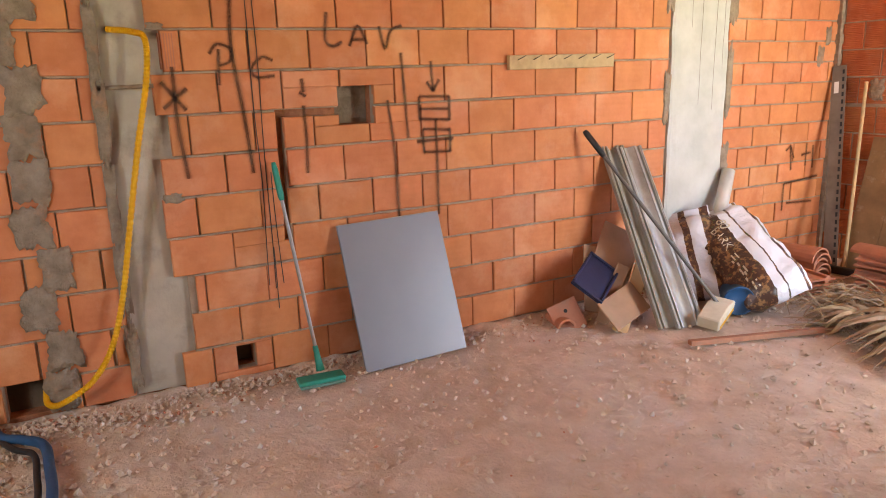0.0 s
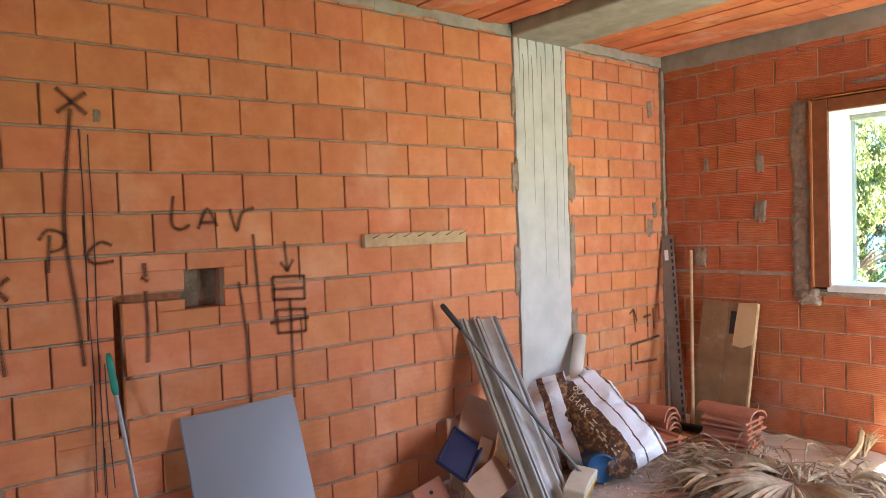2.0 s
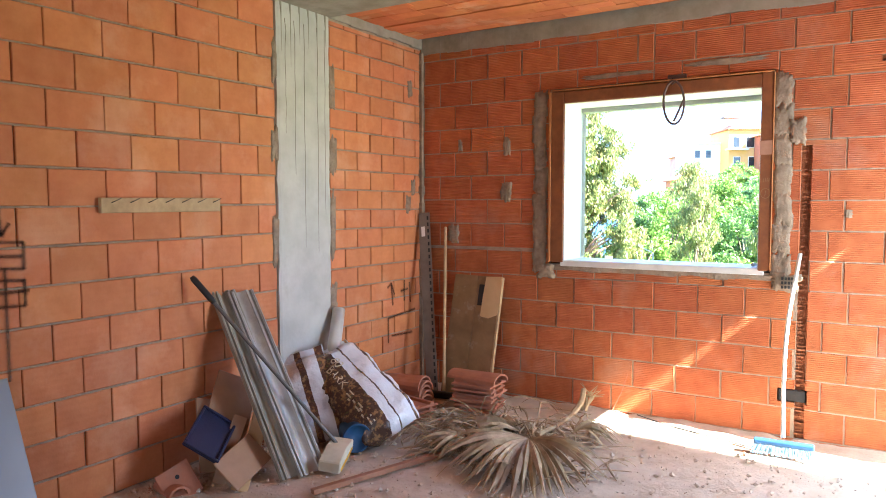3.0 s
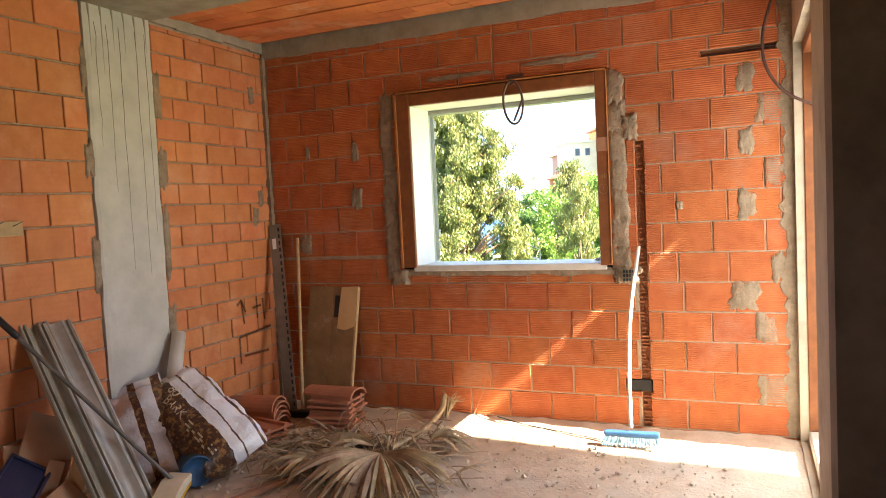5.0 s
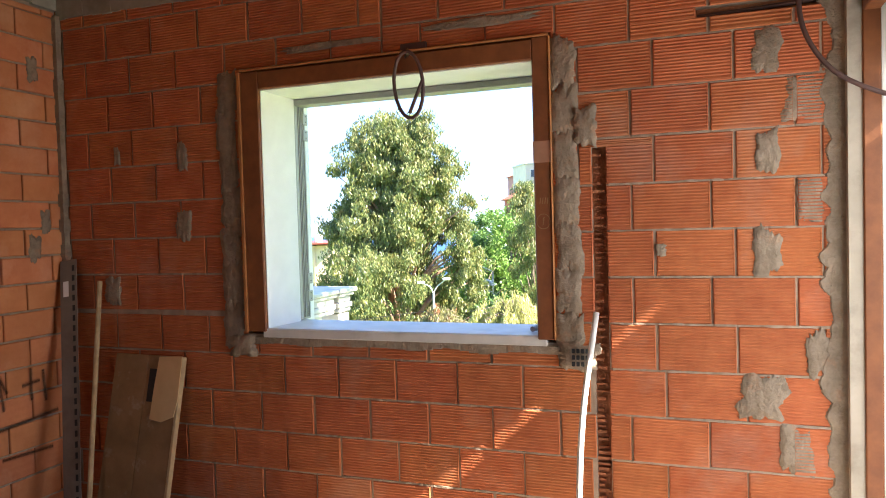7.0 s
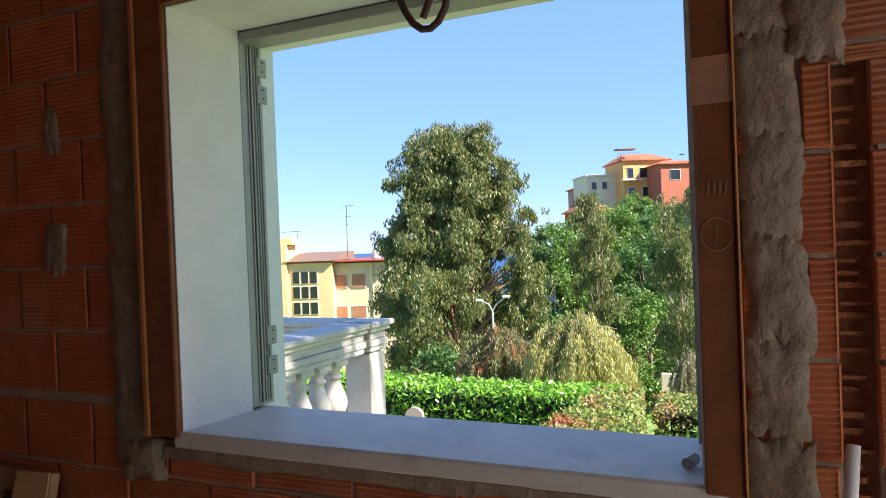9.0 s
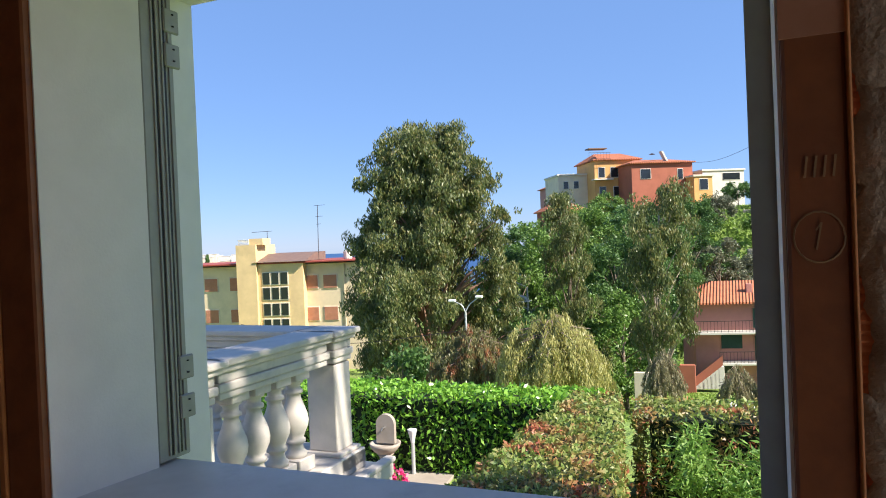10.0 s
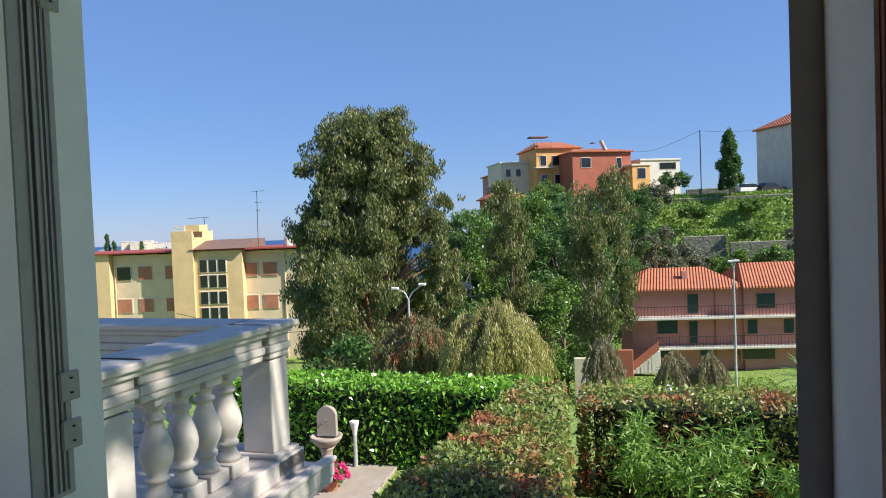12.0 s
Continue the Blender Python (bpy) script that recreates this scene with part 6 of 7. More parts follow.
s1 = sack_material("printed white sack", (0.72, 0.73, 0.76), (0.07, 0.034, 0.024), (0.46, 0.585, 0.605, 0.80, 0.835))
s2 = sack_material("printed white sack, second", (0.66, 0.67, 0.70), (0.09, 0.042, 0.03), (0.22, 0.42, 0.50, 0.66, 0.76, 0.8, 0.86))
sk = sack((0.765, -1.43, 0.095), (0.15, -1.30, 0.43), (0.12, 0.85, 0.42), 0.42, 0.74, 0.23, s1, "white and brown printed soil sack slumped against the wall", 3)
sack((0.40, -1.62, 0.03), (0.07, -1.47, 0.46), (0.55, 0.55, 0.1), 0.34, 0.55, 0.15, s2, "white soil sack with brown stripes standing behind", 8)


def print_on(thing_, words, x, z, size, label):
    """Letters laid on the near face of a sack, running down its length."""
    bag = [o for o in thing_.children if o.name.startswith("bag")][0].data
    tree_ = BVHTree.FromPolygons([v.co.copy() for v in bag.vertices], [list(p.vertices) for p in bag.polygons])
    cu = bpy.data.curves.new("letters", "FONT")
    cu.body, cu.size = words, size
    tmp = bpy.data.objects.new("letters", cu)
    me = bpy.data.meshes.new_from_object(tmp)
    bpy.data.objects.remove(tmp)
    for v in me.vertices:
        p = Vector((x + v.co.y, -0.6, z - v.co.x))
        hit = tree_.ray_cast(p, Vector((0, 1, 0)))[0]
        v.co = (p.x, (hit.y if hit else -0.08) - 0.004, p.z)
    me.materials.append(M["polystyrene"])
    ob = new("print", me)
    ob.parent = thing_
    tagged(ob, label)


print_on(sk, "80", -0.06, 0.60, 0.085, "pale printed letters")
print_on(sk, "BARK", -0.115, 0.56, 0.075, "pale printed letters")
# unreadable print as plain bars
for k in range(7):
    print_on(sk, "-" if k % 3 else "=", -0.135 - 0.012 * (k % 2), 0.34 - 0.036 * k, 0.10, "pale unreadable print")

# dry palm fronds
palm = thing("dry_palm_fronds", (1.5, -1.1, 0), "heap of dry straw-coloured palm fronds on the floor", "palm fronds")


def fan(c, turn, tilt, rad, spread, n, seed, label=""):
    """A folded fan leaf: narrow pleated segments from one point, split and drooping at the tips."""
    rng = random.Random(seed)
    bm = bmesh.new()
    m = pose(*c, tilt, 0, turn)
    for k in range(n):
        a = -spread / 2 + spread * k / (n - 1) + rng.uniform(-0.02, 0.02)
        L_ = rad * (1 - 0.25 * abs(2 * k / (n - 1) - 1)) * rng.uniform(0.85, 1.08)
        d = Vector((math.sin(a), math.cos(a), 0))
        s = Vector((math.cos(a), -math.sin(a), 0))
        prev = None
        bend = rng.uniform(0.02, 0.16)
        curl = rng.uniform(-0.3, 0.3)
        for j in range(7):
            f = j / 6
            wd = L_ * spread / n * 0.62 * (min(1, f * 1.7) if f < 0.6 else max(0.06, (1 - f) * 2.4)) + 0.002
            p = d * L_ * f + Vector((0, 0, 0.07 * math.sin(f * 2.4) - bend * f * f)) + s * curl * 0.1 * f * f
            row = [bm.verts.new(m @ (p - s * wd)), bm.verts.new(m @ (p + Vector((0, 0, wd * 0.8)))), bm.verts.new(m @ (p + s * wd))]
            if prev:
                bm.faces.new((prev[0], prev[1], row[1], row[0])), bm.faces.new((prev[1], prev[2], row[2], row[1]))
            prev = row
    for v in bm.verts:
        v.co.z = max(v.co.z, 0.004 + 0.004 * noise.noise(v.co * 9))
    return part("fan_leaf", bm, M["straw"], palm, label)


fan((1.51, -1.19, 0.12), -165, -9, 0.58, 2.7, 44, 1, "large pleated fan leaf")
fan((1.35, -0.95, 0.06), 100, 3, 0.42, 1.6, 18, 3)
fan((1.62, -0.80, 0.06), -50, 3, 0.30, 1.4, 14, 4)
fan((1.15, -1.22, 0.05), 140, 0, 0.36, 1.2, 14, 5)
rng = random.Random(15)
for k in range(380):
    c = Vector((1.22 + rng.gauss(0, 0.30), -1.02 + rng.gauss(0, 0.22), 0.012))
    c.x, c.y = max(0.72, min(2.0, c.x)), max(-1.75, min(-0.25, c.y))
    a = rng.uniform(0, 6.283)
    ln = rng.uniform(0.18, 0.5)
    hgt = rng.uniform(0.005, 0.15) * rng.uniform(0.3, 1)
    bm = bmesh.new()
    prev = None
    tw = rng.uniform(-0.5, 0.5)
    for j in range(6):
        f = j / 5 - 0.5
        p = c + Vector((math.cos(a + tw * f) * ln * f, math.sin(a + tw * f) * ln * f, hgt * (1 - 4 * f * f) * rng.uniform(0.8, 1.1)))
        w = rng.uniform(0.004, 0.010) * (1.2 - 1.9 * abs(f))
        s = Vector((-math.sin(a), math.cos(a), rng.uniform(-0.6, 0.6))) * w
        row = [bm.verts.new(p - s), bm.verts.new(p + Vector((0, 0, 0.004))), bm.verts.new(p + s)]
        if prev:
            bm.faces.new((prev[0], prev[1], row[1], row[0])), bm.faces.new((prev[1], prev[2], row[2], row[1]))
        prev = row
    part("strand", bm, M["straw"], palm)
part("stalk", tube_bm(spline([(1.5, -1.05, 0.10), (1.48, -0.6, 0.06), (1.44, -0.22, 0.07), (1.42, -0.10, 0.14)], 5), [0.014] * 8 + [0.02] * 8, 7), M["straw"], palm, "brown leaf stalk")
tw = thing("dry_twigs", (1.42, -0.1, 0), "bunch of dry red-brown twigs against the wall", "twigs")
rng = random.Random(9)
for k in range(16):
    part("twig", tube_bm([(1.42 + rng.uniform(-0.05, 0.05), -0.12 + rng.uniform(-0.05, 0.03), 0.01), (1.44 + rng.uniform(-0.05, 0.08), -0.09, 0.09), (1.45 + rng.uniform(-0.08, 0.10), -0.07 + rng.uniform(-0.03, 0.03), 0.15 + rng.uniform(-0.05, 0.04))], [0.007, 0.005, 0.002], 5), M["straw"], tw)
part("red_twig", tube_bm([(1.60, -0.03, 0.0), (1.66, -0.012, 0.14), (1.70, -0.01, 0.27)], [0.004, 0.003, 0.002], 5), M["trim"] if "trim" in M else M["terracotta"], tw)

# broom by the window wall
br = thing("broom", (2.71, -0.35, 0), "broom with white handle and blue bristles by the wall", "broom")
part("handle", tube_bm(spline([(2.705, -0.36, 0.10), (2.69, -0.26, 0.42), (2.695, -0.17, 0.75), (2.735, -0.03, 1.13)], 5), 0.0115, 10), M["white"], br, "bent white handle", smooth=True)
part("head", rbox(-0.155, 0.155, -0.024, 0.024, 0.055, 0.085, 0.008, pose(2.71, -0.375, 0, 0, 0, 4), 2), M["blue_p"], br)
rng = random.Random(12)
bm = bmesh.new()
for i in range(46):
    for j in range(4):
        x, y = -0.148 + 0.296 * i / 45, -0.02 + 0.0133 * j
        dx, dy = x * 0.12 + rng.uniform(-0.01, 0.01), y * 0.5 + rng.uniform(-0.008, 0.008)
        tube(bm, [pose(2.71, -0.375, 0, 0, 0, 4) @ Vector((x, y, 0.057)), pose(2.71, -0.375, 0, 0, 0, 4) @ Vector((x + dx, y + dy, 0.003))], 0.0026, 3, False)
tagged(part("bristles", bm, surface("pale blue bristles", (0.16, 0.30, 0.42), (0.10, 0.22, 0.33), 30, 0.7), br, "pale blue bristles"), kind="stuff")
cb = thing("floor_cable", (2.1, -0.3, 0), "thin black cable lying on the sunlit floor", "cable")
part("cable", tube_bm(spline([(1.78, -0.05, 0.008), (2.0, -0.16, 0.006), (2.25, -0.24, 0.006), (2.52, -0.33, 0.006)], 6), 0.004, 6), M["black"], cb)

# coiled conduit at the window and the loose one by the doorway
cl_ = thing("coiled_conduit", (1.98, -0.03, 2.2), "thin brown conduit hanging in a loop before the window", "cable")
pts = [(1.96, 0.0, 2.25), (1.965, -0.03, 2.20)] + [(1.985 + 0.065 * math.sin(a), -0.06 - 0.02 * math.cos(a), 2.075 + 0.135 * math.cos(a)) for a in (0.2 + 2 * math.pi * k / 20 for k in range(25))] + [(1.99, -0.07, 1.955)]
part("loop", tube_bm(pts, 0.008, 8), M["cable"], cl_, smooth=True)
part("hole_edge", rbox(1.93, 2.05, -0.012, 0.004, 2.225, 2.262, 0.004), M["cable"], cl_)
cl_ = thing("hanging_conduit", (3.45, -0.1, 2.5), "thin brown conduit hanging from the ceiling to the doorway", "cable")
part("tube", tube_bm(spline([(3.54, -0.10, 2.74), (3.50, -0.10, 2.5), (3.45, -0.10, 2.30), (3.46, -0.10, 2.12), (3.55, -0.10, 1.97), (3.70, -0.10, 1.88), (3.80, -0.10, 1.86)], 6), 0.0085, 8), M["cable"], cl_, smooth=True)
ch = thing("chase_pipe", (3.2, 0.03, 2.245), "brown conduit lying in the wall channel", "cable")
part("tube", tube_bm([(3.12, 0.03, 2.235), (3.4, 0.03, 2.245), (3.64, 0.03, 2.255)], 0.009, 8), M["cable"], ch)
gv = thing("air_brick", (2.665, -0.01, 0.96), "broken hollow brick end, its open cells drawn as black plates", "brick")
# flat black plates give the shade inside the open cells
for i in range(4):
    for j in range(3):
        part("cell_shade", rbox(2.635 + 0.018 * i, 2.648 + 0.018 * i, -0.0285, -0.027, 0.915 + 0.026 * j, 0.933 + 0.026 * j, 0.002), M["black"], gv)

# broken webs of the bricks inside the cut channel
bm = bmesh.new()
rng = random.Random(31)
z = 0.02
while z < 1.75:
    if not 0.20 < z < 0.31:
        box(bm, 2.7205 + rng.uniform(0, 0.006), 2.7795 - rng.uniform(0, 0.03), 0.012 + rng.uniform(0, 0.015), 0.041, z, z + rng.uniform(0.006, 0.011))
    z += rng.choice((0.022, 0.03, 0.045))
part("broken_web", bm, M["raw_brick"], wall_north, "broken brick webs in the cut channel")
# a solid black block fills the recess as its shade
part("hollow_shade", rbox(2.63, 2.785, 0.012, 0.039, 0.22, 0.295, 0.006), M["black"], wall_north, "black block standing in for the shade in a wall box")

# hollow brick ends that show at the broken edge of the wall
for z in (2.185, 1.835, 1.485):
    hb = thing("hollow_brick_end", (-0.02, -4.42, z), "broken hollow brick end with vertical ribs", "brick", "hollow brick ends")
    for k in range(6):
        part("rib", rbox(-0.03, -0.001, -4.452 + 0.0105 * k, -4.446 + 0.0105 * k, z - 0.075, z + 0.07, 0.001), M["terracotta"], hb)


# ---- spray-painted marks ----
def mist(name, cover, grain):
    """Thin sprayed paint that lets the brick show through between its specks."""
    m_, n, l, p = nodes_of(name)
    pos = n.new("ShaderNodeNewGeometry").outputs["Position"]
    p.inputs["Base Color"].default_value, p.inputs["Roughness"].default_value = (0.035, 0.025, 0.02, 1), 0.9
    clear = n.new("ShaderNodeBsdfTransparent")
    blend = n.new("ShaderNodeMixShader")
    r = n.new("ShaderNodeMapRange")
    r.inputs["From Min"].default_value, r.inputs["From Max"].default_value = 0.3, 0.7
    r.inputs["To Min"].default_value, r.inputs["To Max"].default_value = max(0.0, cover - grain), min(1.0, cover + grain)
    l.new(ramp_noise(n, l, pos, 180.0, 4.0), r.inputs["Value"]), l.new(r.outputs[0], blend.inputs[0])
    l.new(clear.outputs[0], blend.inputs[1]), l.new(p.outputs[0], blend.inputs[2])
    l.new(blend.outputs[0], n["Material Output"].inputs["Surface"])
    return m_


SPRAY = ((1.0, 0.0050, mist("dense black spray", 0.42, 0.2)), (1.9, 0.0046, mist("thin black spray", 0.17, 0.15)), (2.9, 0.0043, mist("faint black overspray", 0.07, 0.07)))


def strokes(label, lines, width=0.011, hard=False):
    """Ribbons of paint on the west wall; lines of (y, z) points."""
    t = thing("spray_mark", (0.0, lines[0][0][0], lines[0][0][1]), label, "graffiti")
    for ln in lines:
        for wide, off, paint in SPRAY:
            pts = spline([(off, y, z) for y, z in ln], 5) if len(ln) > 2 and not hard else [Vector((off, *a)).lerp(Vector((off, *b)), k / 5) for a, b in zip(ln, ln[1:]) for k in range(6)]
            bm = bmesh.new()
            prev = None
            for i, p in enumerate(pts):
                d = (pts[min(i + 1, len(pts) - 1)] - pts[max(i - 1, 0)]).normalized()
                sd = Vector((0, -d.z, d.y)) * (width * wide / 2) * (1 + 0.25 * noise.noise((p.y * 40, p.z * 40, 0)))
                row = [bm.verts.new(p - sd), bm.verts.new(p + sd)]
                if prev:
                    bm.faces.new((prev[0], prev[1], row[1], row[0]))
                prev = row
            part("stroke" if wide == 1.0 else "overspray", bm, paint, t)


strokes("black sprayed letters LAV", [[(-3.725, 1.65), (-3.735, 1.53), (-3.70, 1.50), (-3.655, 1.52)], [(-3.62, 1.50), (-3.575, 1.59), (-3.53, 1.51)], [(-3.61, 1.53), (-3.54, 1.53)], [(-3.47, 1.59), (-3.44, 1.49), (-3.41, 1.57), (-3.35, 1.595)]])
strokes("black sprayed letters PC", [[(-4.215, 1.49), (-4.225, 1.34)], [(-4.255, 1.47), (-4.22, 1.51), (-4.165, 1.49), (-4.17, 1.44), (-4.215, 1.42)], [(-3.985, 1.44), (-4.03, 1.455), (-4.08, 1.41), (-4.06, 1.37), (-3.98, 1.375)]], 0.010)
strokes("black sprayed cross on a long line", [[(-4.17, 2.08), (-4.06, 1.98)], [(-4.17, 1.98), (-4.06, 2.07)], [(-4.12, 2.0), (-4.145, 1.75), (-4.16, 1.5), (-4.13, 1.2), (-4.11, 0.95)]], 0.013)
strokes("black sprayed star mark", [[(-4.41, 1.42), (-4.41, 1.18), (-4.39, 0.95)], [(-4.46, 1.36), (-4.37, 1.24)], [(-4.46, 1.25), (-4.36, 1.33)]], 0.013)
strokes("black sprayed pipe sketch", [[(-3.86, 1.36), (-3.855, 1.30)], [(-3.86, 1.24), (-3.855, 1.10), (-3.86, 0.93)], [(-3.875, 1.30), (-3.845, 1.28)]], 0.012)
strokes("black sprayed socket box with arrow", [[(-3.20, 1.43), (-3.19, 1.29)], [(-3.225, 1.33), (-3.19, 1.285), (-3.155, 1.34)], [(-3.27, 1.26), (-3.10, 1.255), (-3.10, 1.14), (-3.27, 1.15), (-3.27, 1.26)], [(-3.27, 1.20), (-3.10, 1.195)],
        [(-3.255, 1.10), (-3.10, 1.09), (-3.10, 0.98), (-3.25, 0.985), (-3.255, 1.10)], [(-3.29, 1.04), (-3.08, 1.045)], [(-3.18, 1.15), (-3.175, 0.66)], [(-3.36, 1.47), (-3.335, 1.06)], [(-3.44, 1.25), (-3.41, 1.0), (-3.40, 0.62)]], 0.011, True)
strokes("black sprayed letters low on the wall", [[(-0.42, 0.82), (-0.40, 0.66)], [(-0.47, 0.80), (-0.42, 0.83), (-0.38, 0.74)], [(-0.25, 0.84), (-0.25, 0.68)], [(-0.30, 0.76), (-0.20, 0.77)], [(-0.18, 0.82), (-0.17, 0.66)],
        [(-0.46, 0.57), (-0.10, 0.60)], [(-0.46, 0.57), (-0.46, 0.38)], [(-0.42, 0.43), (-0.14, 0.42)]], 0.012, True)
# saw cuts: black ribbons over whole bricks paint the shade in each groove
for k, (y, z0, z1) in enumerate(((-4.085, 0.42, 1.92), (-4.055, 0.40, 1.90), (-4.035, 0.42, 0.95), (-4.06, 0.30, 0.6))):
    gr = thing("wall_cut", (0, y, z0), "thin saw cut down the brick wall, drawn as a black ribbon", "groove", "saw cuts")
    bm = bmesh.new()
    n_ = 24
    prev = None
    for i in range(n_ + 1):
        z = z0 + (z1 - z0) * i / n_
        yy = y + 0.012 * noise.noise((k * 3, z * 1.7, 0)) - 0.02 * (z - 1.2) * (0.3 if k < 2 else 1)
        row = [bm.verts.new((0.0046, yy - 0.0022, z)), bm.verts.new((0.0046, yy + 0.0022, z))]
        if prev:
            bm.faces.new((prev[0], prev[1], row[1], row[0]))
        prev = row
    part("slit_shade", bm, M["black"], gr)
# crumbs of rubble along the walls and in the floor's dust
rr = np.random.RandomState(99)
OCTA = np.array([(0, 2, 4), (2, 1, 4), (1, 3, 4), (3, 0, 4), (2, 0, 5), (1, 2, 5), (3, 1, 5), (0, 3, 5)])


def crumbs(name, n, lo, hi, near, material, label):
    """Loose angular chunks on the floor; near: the share that lies along the west wall."""
    px = np.where(rr.rand(n) < near, np.abs(rr.normal(0, 0.12, n)) + 0.02, rr.uniform(0.1, 3.3, n))
    py = -5.3 + 4.9 * rr.rand(n) ** 1.7
    sz = lo + (hi - lo) * rr.rand(n) ** 4
    corner = np.array([(1, 0, 0), (-1, 0, 0), (0, 1, 0), (0, -1, 0), (0, 0, 0.8), (0, 0, -0.8)])[None] * rr.uniform(0.5, 1.2, (n, 6, 1)) + rr.normal(0, 0.15, (n, 6, 3))
    a = rr.rand(n) * 6.283
    ca, sa = np.cos(a)[:, None], np.sin(a)[:, None]
    corner = np.stack([corner[:, :, 0] * ca - corner[:, :, 1] * sa, corner[:, :, 0] * sa + corner[:, :, 1] * ca, corner[:, :, 2]], axis=2) * sz[:, None, None]
    corner += np.stack([px, py, sz * 0.45 - 0.008], axis=1)[:, None, :]
    tagged(quads(name, corner[:, OCTA].reshape(-1, 3), material, tri=True), label, kind="stuff")


crumbs("rubble", 16000, 0.0025, 0.019, 0.3, M["floor"], "crumbs of mortar and dust on the floor")
crumbs("brick_crumbs", 1300, 0.002, 0.012, 0.95, M["terracotta"], "crumbs of broken orange brick on the floor")


# ---- the bricks, one by one ----
BRICK = {}


def brick_mesh(ln, h, material, axis, ridged):
    """A brick's face with worn edges, shared between bricks of one size; ridged ones carry fine level ribs."""
    key = (round(ln / 0.006), round(h / 0.006), material.name, axis)
    if key in BRICK:
        return BRICK[key]
    c = min(0.0035, ln * 0.2, h * 0.2)
    a, b = ln / 2, h / 2
    outline = [(-b, -0.03), (-b, -c), (-b + c, 0.0)]
    if ridged:
        n = max(2, round((h - 2 * c - 0.008) / 0.0125))
        step = (h - 2 * c - 0.008) / n
        for k in range(n):
            z = -b + c + 0.004 + step * k
            outline += [(z + step * 0.2, -0.0003), (z + step * 0.8, -0.0034)]
    outline += [(b - c, 0.0), (b, -c), (b, -0.03)]
    verts, faces = [], []
    for z, d in outline:
        e = c if d > -c else 0.0
        for u in (-a + e, a - e):
            verts.append((d, u, z) if axis == 0 else (u, -d, z))
    for k in range(len(outline) - 1):
        faces.append((2 * k, 2 * k + 1, 2 * k + 3, 2 * k + 2))
    # the two ends
    m = len(outline)
    for side in (0, 1):
        base = len(verts)
        for z in (-b, b):
            u = -a if side == 0 else a
            verts += [(-0.03, u, z), (-c, u, z)] if axis == 0 else [(u, 0.03, z), (u, c, z)]
        lo, hi = 2 * 2 + side, 2 * (m - 3) + side
        faces += [(base, base + 1, base + 3, base + 2), (base + 1, lo, hi, base + 3)]
    me = bpy.data.meshes.new("brick")
    me.from_pydata(verts, [], faces)
    bm = bmesh.new()
    bm.from_mesh(me)
    bmesh.ops.recalc_face_normals(bm, faces=bm.faces[:])
    bm.to_mesh(me)
    bm.free()
    me.materials.append(material)
    BRICK[key] = me
    return me


def lay(wall, axis, u0, u1, zb, pitch, rows, length, phase, material, holes, seed, joint=0.010, open_joint=0.006, base=0.0, ends=None, span=(-1.0, 9.0), slope=0.0):
    """Courses of bricks in running bond between u0 and u1, cut round the holes. phase: the place of one upright joint in even and odd rows."""
    rng = random.Random(seed)
    for k in rows:
        z, zt = max(zb + pitch * k, span[0]), min(zb + pitch * (k + 1), span[1])
        if zt - z < 0.03:
            continue
        a0 = u0 if ends is None else ends.get(k, u0)
        u = phase[k % 2] - 20 * length
        while u < u1:
            n0, n1 = max(u, a0), min(u + length, u1)
            u += length
            if n1 - n0 < 0.03:
                continue
            j = open_joint * rng.uniform(0.5, 1.5)
            rise = slope * ((n0 + n1) / 2 + 4.3)
            rects = [(n0 + j / 2, n1 - j / 2 - rng.uniform(0, 0.003), z + joint * 0.5 + rise, zt - joint * 0.5 + rise)]
            for h in holes:
                rects = rect_minus(rects, h)
            for r0, r1, s0, s1 in rects:
                if r1 - r0 < 0.012 or s1 - s0 < 0.012:
                    continue
                ob = new("brick", brick_mesh(r1 - r0, s1 - s0, material, axis, axis == 1))
                d = rng.uniform(-0.003, 0.003)
                c = ((r0 + r1) / 2, (s0 + s1) / 2 + rng.uniform(-0.0015, 0.0015))
                tilt = rng.uniform(-0.35, 0.35)
                ob.matrix_basis = pose(base + d, c[0], c[1], tilt + math.degrees(slope), 0, 0) if axis == 0 else pose(c[0], base + d, c[1], 0, tilt, 0)
                ob.parent = wall


def beds(wall, axis, u0, u1, zb, pitch, rows, front, seed, slope=0.0, ends=None, holes=()):
    """Ragged mortar squeezed out along each level joint, one strip a course."""
    for k in rows:
        a0 = u0 if ends is None else max(ends.get(k, u0), ends.get(k - 1, u0))
        bm = bmesh.new()
        n = max(4, int((u1 - a0) / 0.016))
        prev = None
        for i in range(n + 1):
            u = a0 + (u1 - a0) * i / n
            z = zb + pitch * k + slope * (u + 4.3)
            if any(h0 - 0.01 < u < h1 + 0.01 and g0 - 0.01 < z < g1 + 0.01 for h0, h1, g0, g1 in holes):
                prev = None
                continue
            q = noise.noise((u * 42, k * 3.7, seed)) + 0.6 * noise.noise((u * 9, k * 1.3, seed + 5))
            d = front + 0.0045 * q
            t = 0.0055 + 0.003 * noise.noise((u * 30, seed, k * 2.1))
            w = 0.002 * noise.noise((u * 17, k, seed + 2))
            cur = [bm.verts.new((f, u, z + w + g) if axis == 0 else (u, -f, z + w + g)) for f, g in ((-0.02, -t), (d, -t * 0.7), (d - 0.001, t * 0.7), (-0.02, t))]
            if prev:
                for e in range(3):
                    bm.faces.new((prev[e], prev[e + 1], cur[e + 1], cur[e]))
            prev = cur
        bmesh.ops.recalc_face_normals(bm, faces=bm.faces[:])
        part("mortar_bed", bm, M["mortar"], wall)


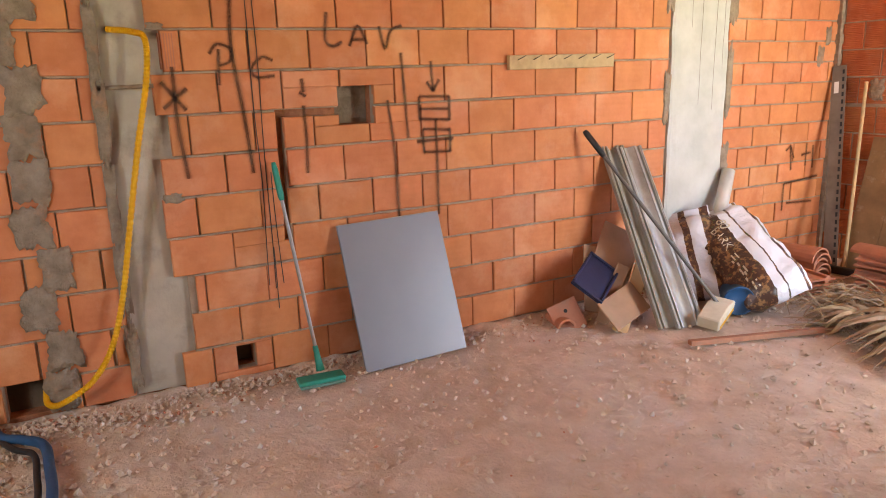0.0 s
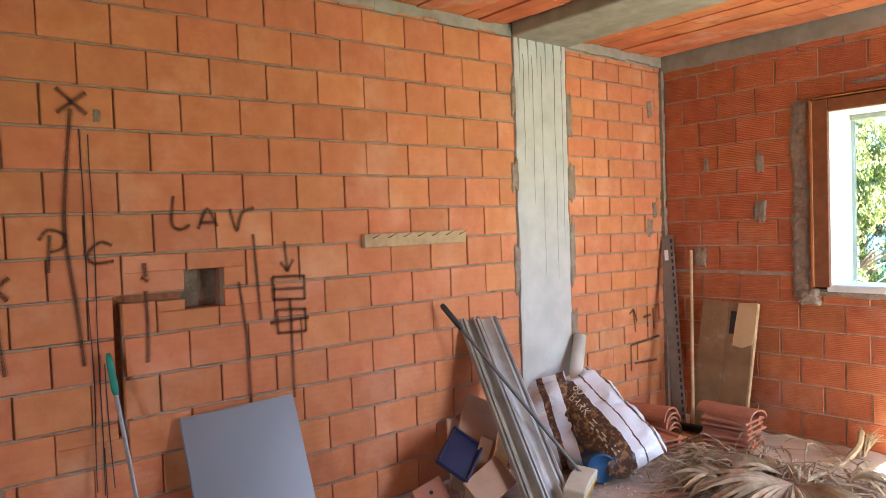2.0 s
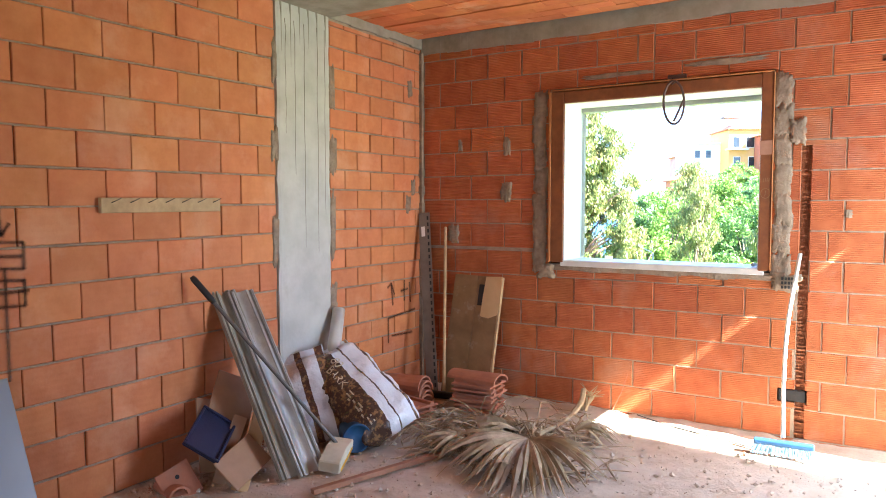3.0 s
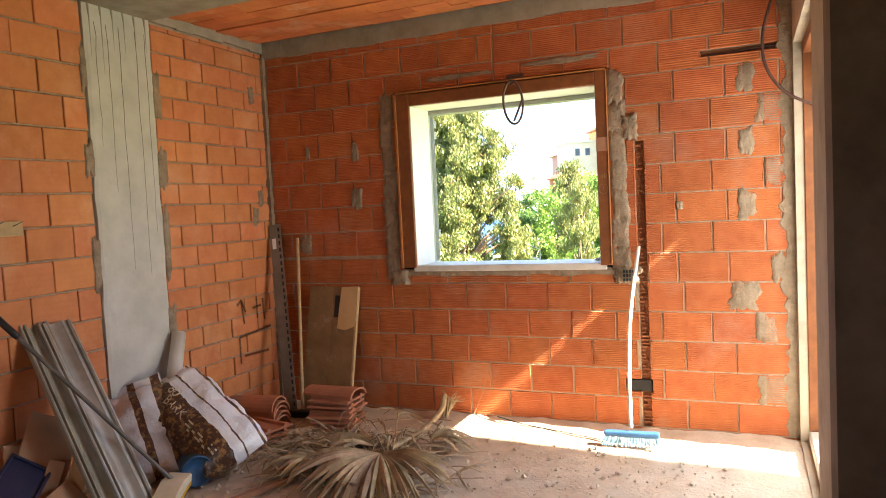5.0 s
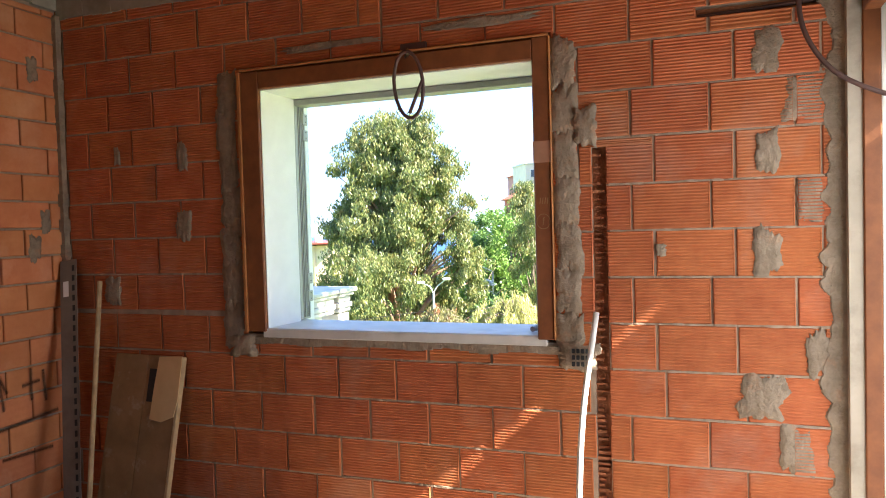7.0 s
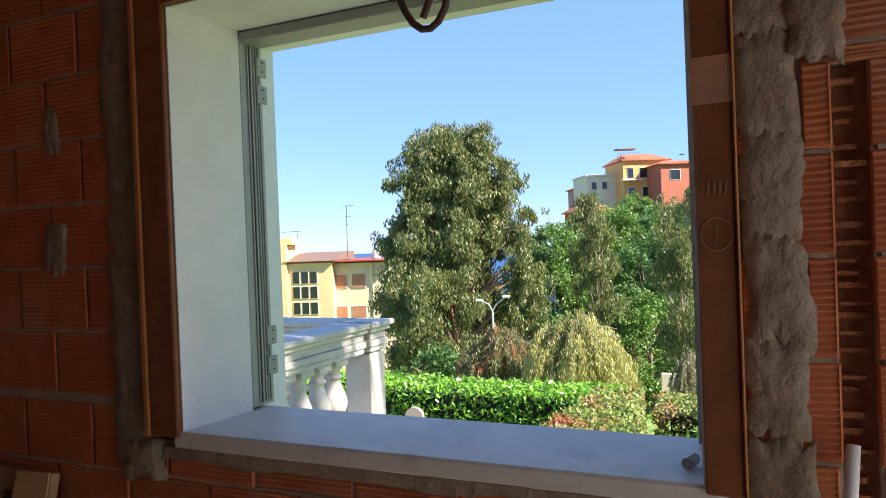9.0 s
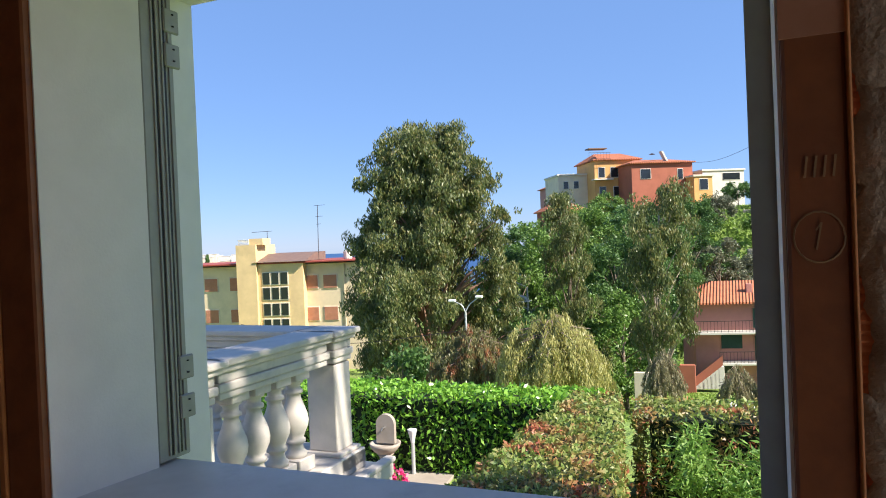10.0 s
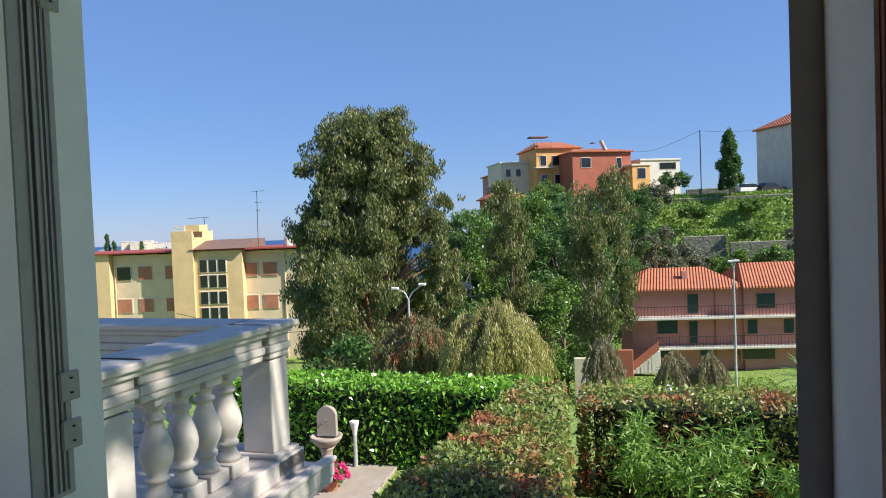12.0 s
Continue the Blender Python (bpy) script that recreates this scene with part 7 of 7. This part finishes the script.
ENDS = {k: (-4.497 if k % 2 else -4.446) for k in range(16)}
ENDS.update({13: -4.52, 4: -4.51, 2: -4.412, 1: -4.44, 0: -4.50})
SLOPE = 0.010
lay(wall_west, 0, -4.455, -1.59, -0.0085, 0.1755, range(0, 16), 0.2768, (-4.0885, -4.228), M["brick_a"], HOLES_A, 1, ends=ENDS, span=(-0.01, 2.655), slope=SLOPE)
beds(wall_west, 0, -4.455, -1.59, -0.0085, 0.1755, range(1, 15), -0.001, 11, SLOPE, ENDS, HOLES_A)
lay(wall_west_corner, 0, -1.10, -0.02, 0.037, 0.1353, range(-1, 20), 0.285, (-0.81, -0.945), M["brick_a"], [], 2, span=(0.0, 2.64))
beds(wall_west_corner, 0, -1.10, -0.02, 0.037, 0.1353, range(0, 19), -0.003, 12)
lay(wall_west_near, 0, -5.75, -4.705, -0.018, 0.1755, range(0, 16), 0.29, (-4.915, -5.06), M["brick_a"], HOLE_B, 3, base=-0.006, span=(0.0, 2.655))
beds(wall_west_near, 0, -5.75, -4.71, -0.018, 0.1755, range(1, 15), -0.010, 13, holes=HOLE_B)
ZN, PN = 0.0015, 0.1805
OPENING = [(1.105, 2.572, 0.985, 2.24), *HOLES_W]
lay(wall_north, 1, 0.02, 3.64, ZN, PN, range(-1, 5), 0.2825, (1.297, 1.448), M["brick_w"], OPENING, 4, 0.008, 0.007, span=(-0.03, 9))
lay(wall_north, 1, 0.02, 2.72, ZN, PN, range(5, 6), 0.2835, (1.448, 1.448), M["brick_w"], OPENING, 5, 0.008, 0.007)
lay(wall_north, 1, 2.78, 3.64, ZN, PN, range(5, 6), 0.285, (2.96, 2.96), M["brick_w"], OPENING, 6, 0.008, 0.007)
lay(wall_north, 1, 0.02, 1.84, ZN + 0.018, PN, range(6, 15), 0.2835, (0.457, 0.597), M["brick_w"], OPENING, 7, 0.008, 0.007, span=(1.10, 2.61))
lay(wall_north, 1, 1.84, 3.64, ZN, PN, range(6, 15), 0.285, (2.874, 2.958), M["brick_w"], OPENING, 8, 0.008, 0.007, span=(1.085, 2.61))
beds(wall_north, 1, 0.02, 3.64, ZN, PN, range(0, 6), -0.0015, 14, holes=OPENING)
beds(wall_north, 1, 0.02, 1.84, ZN + 0.018, PN, range(7, 15), -0.0015, 15, holes=OPENING)
beds(wall_north, 1, 1.84, 3.64, ZN, PN, range(6, 15), -0.0015, 16, holes=OPENING)
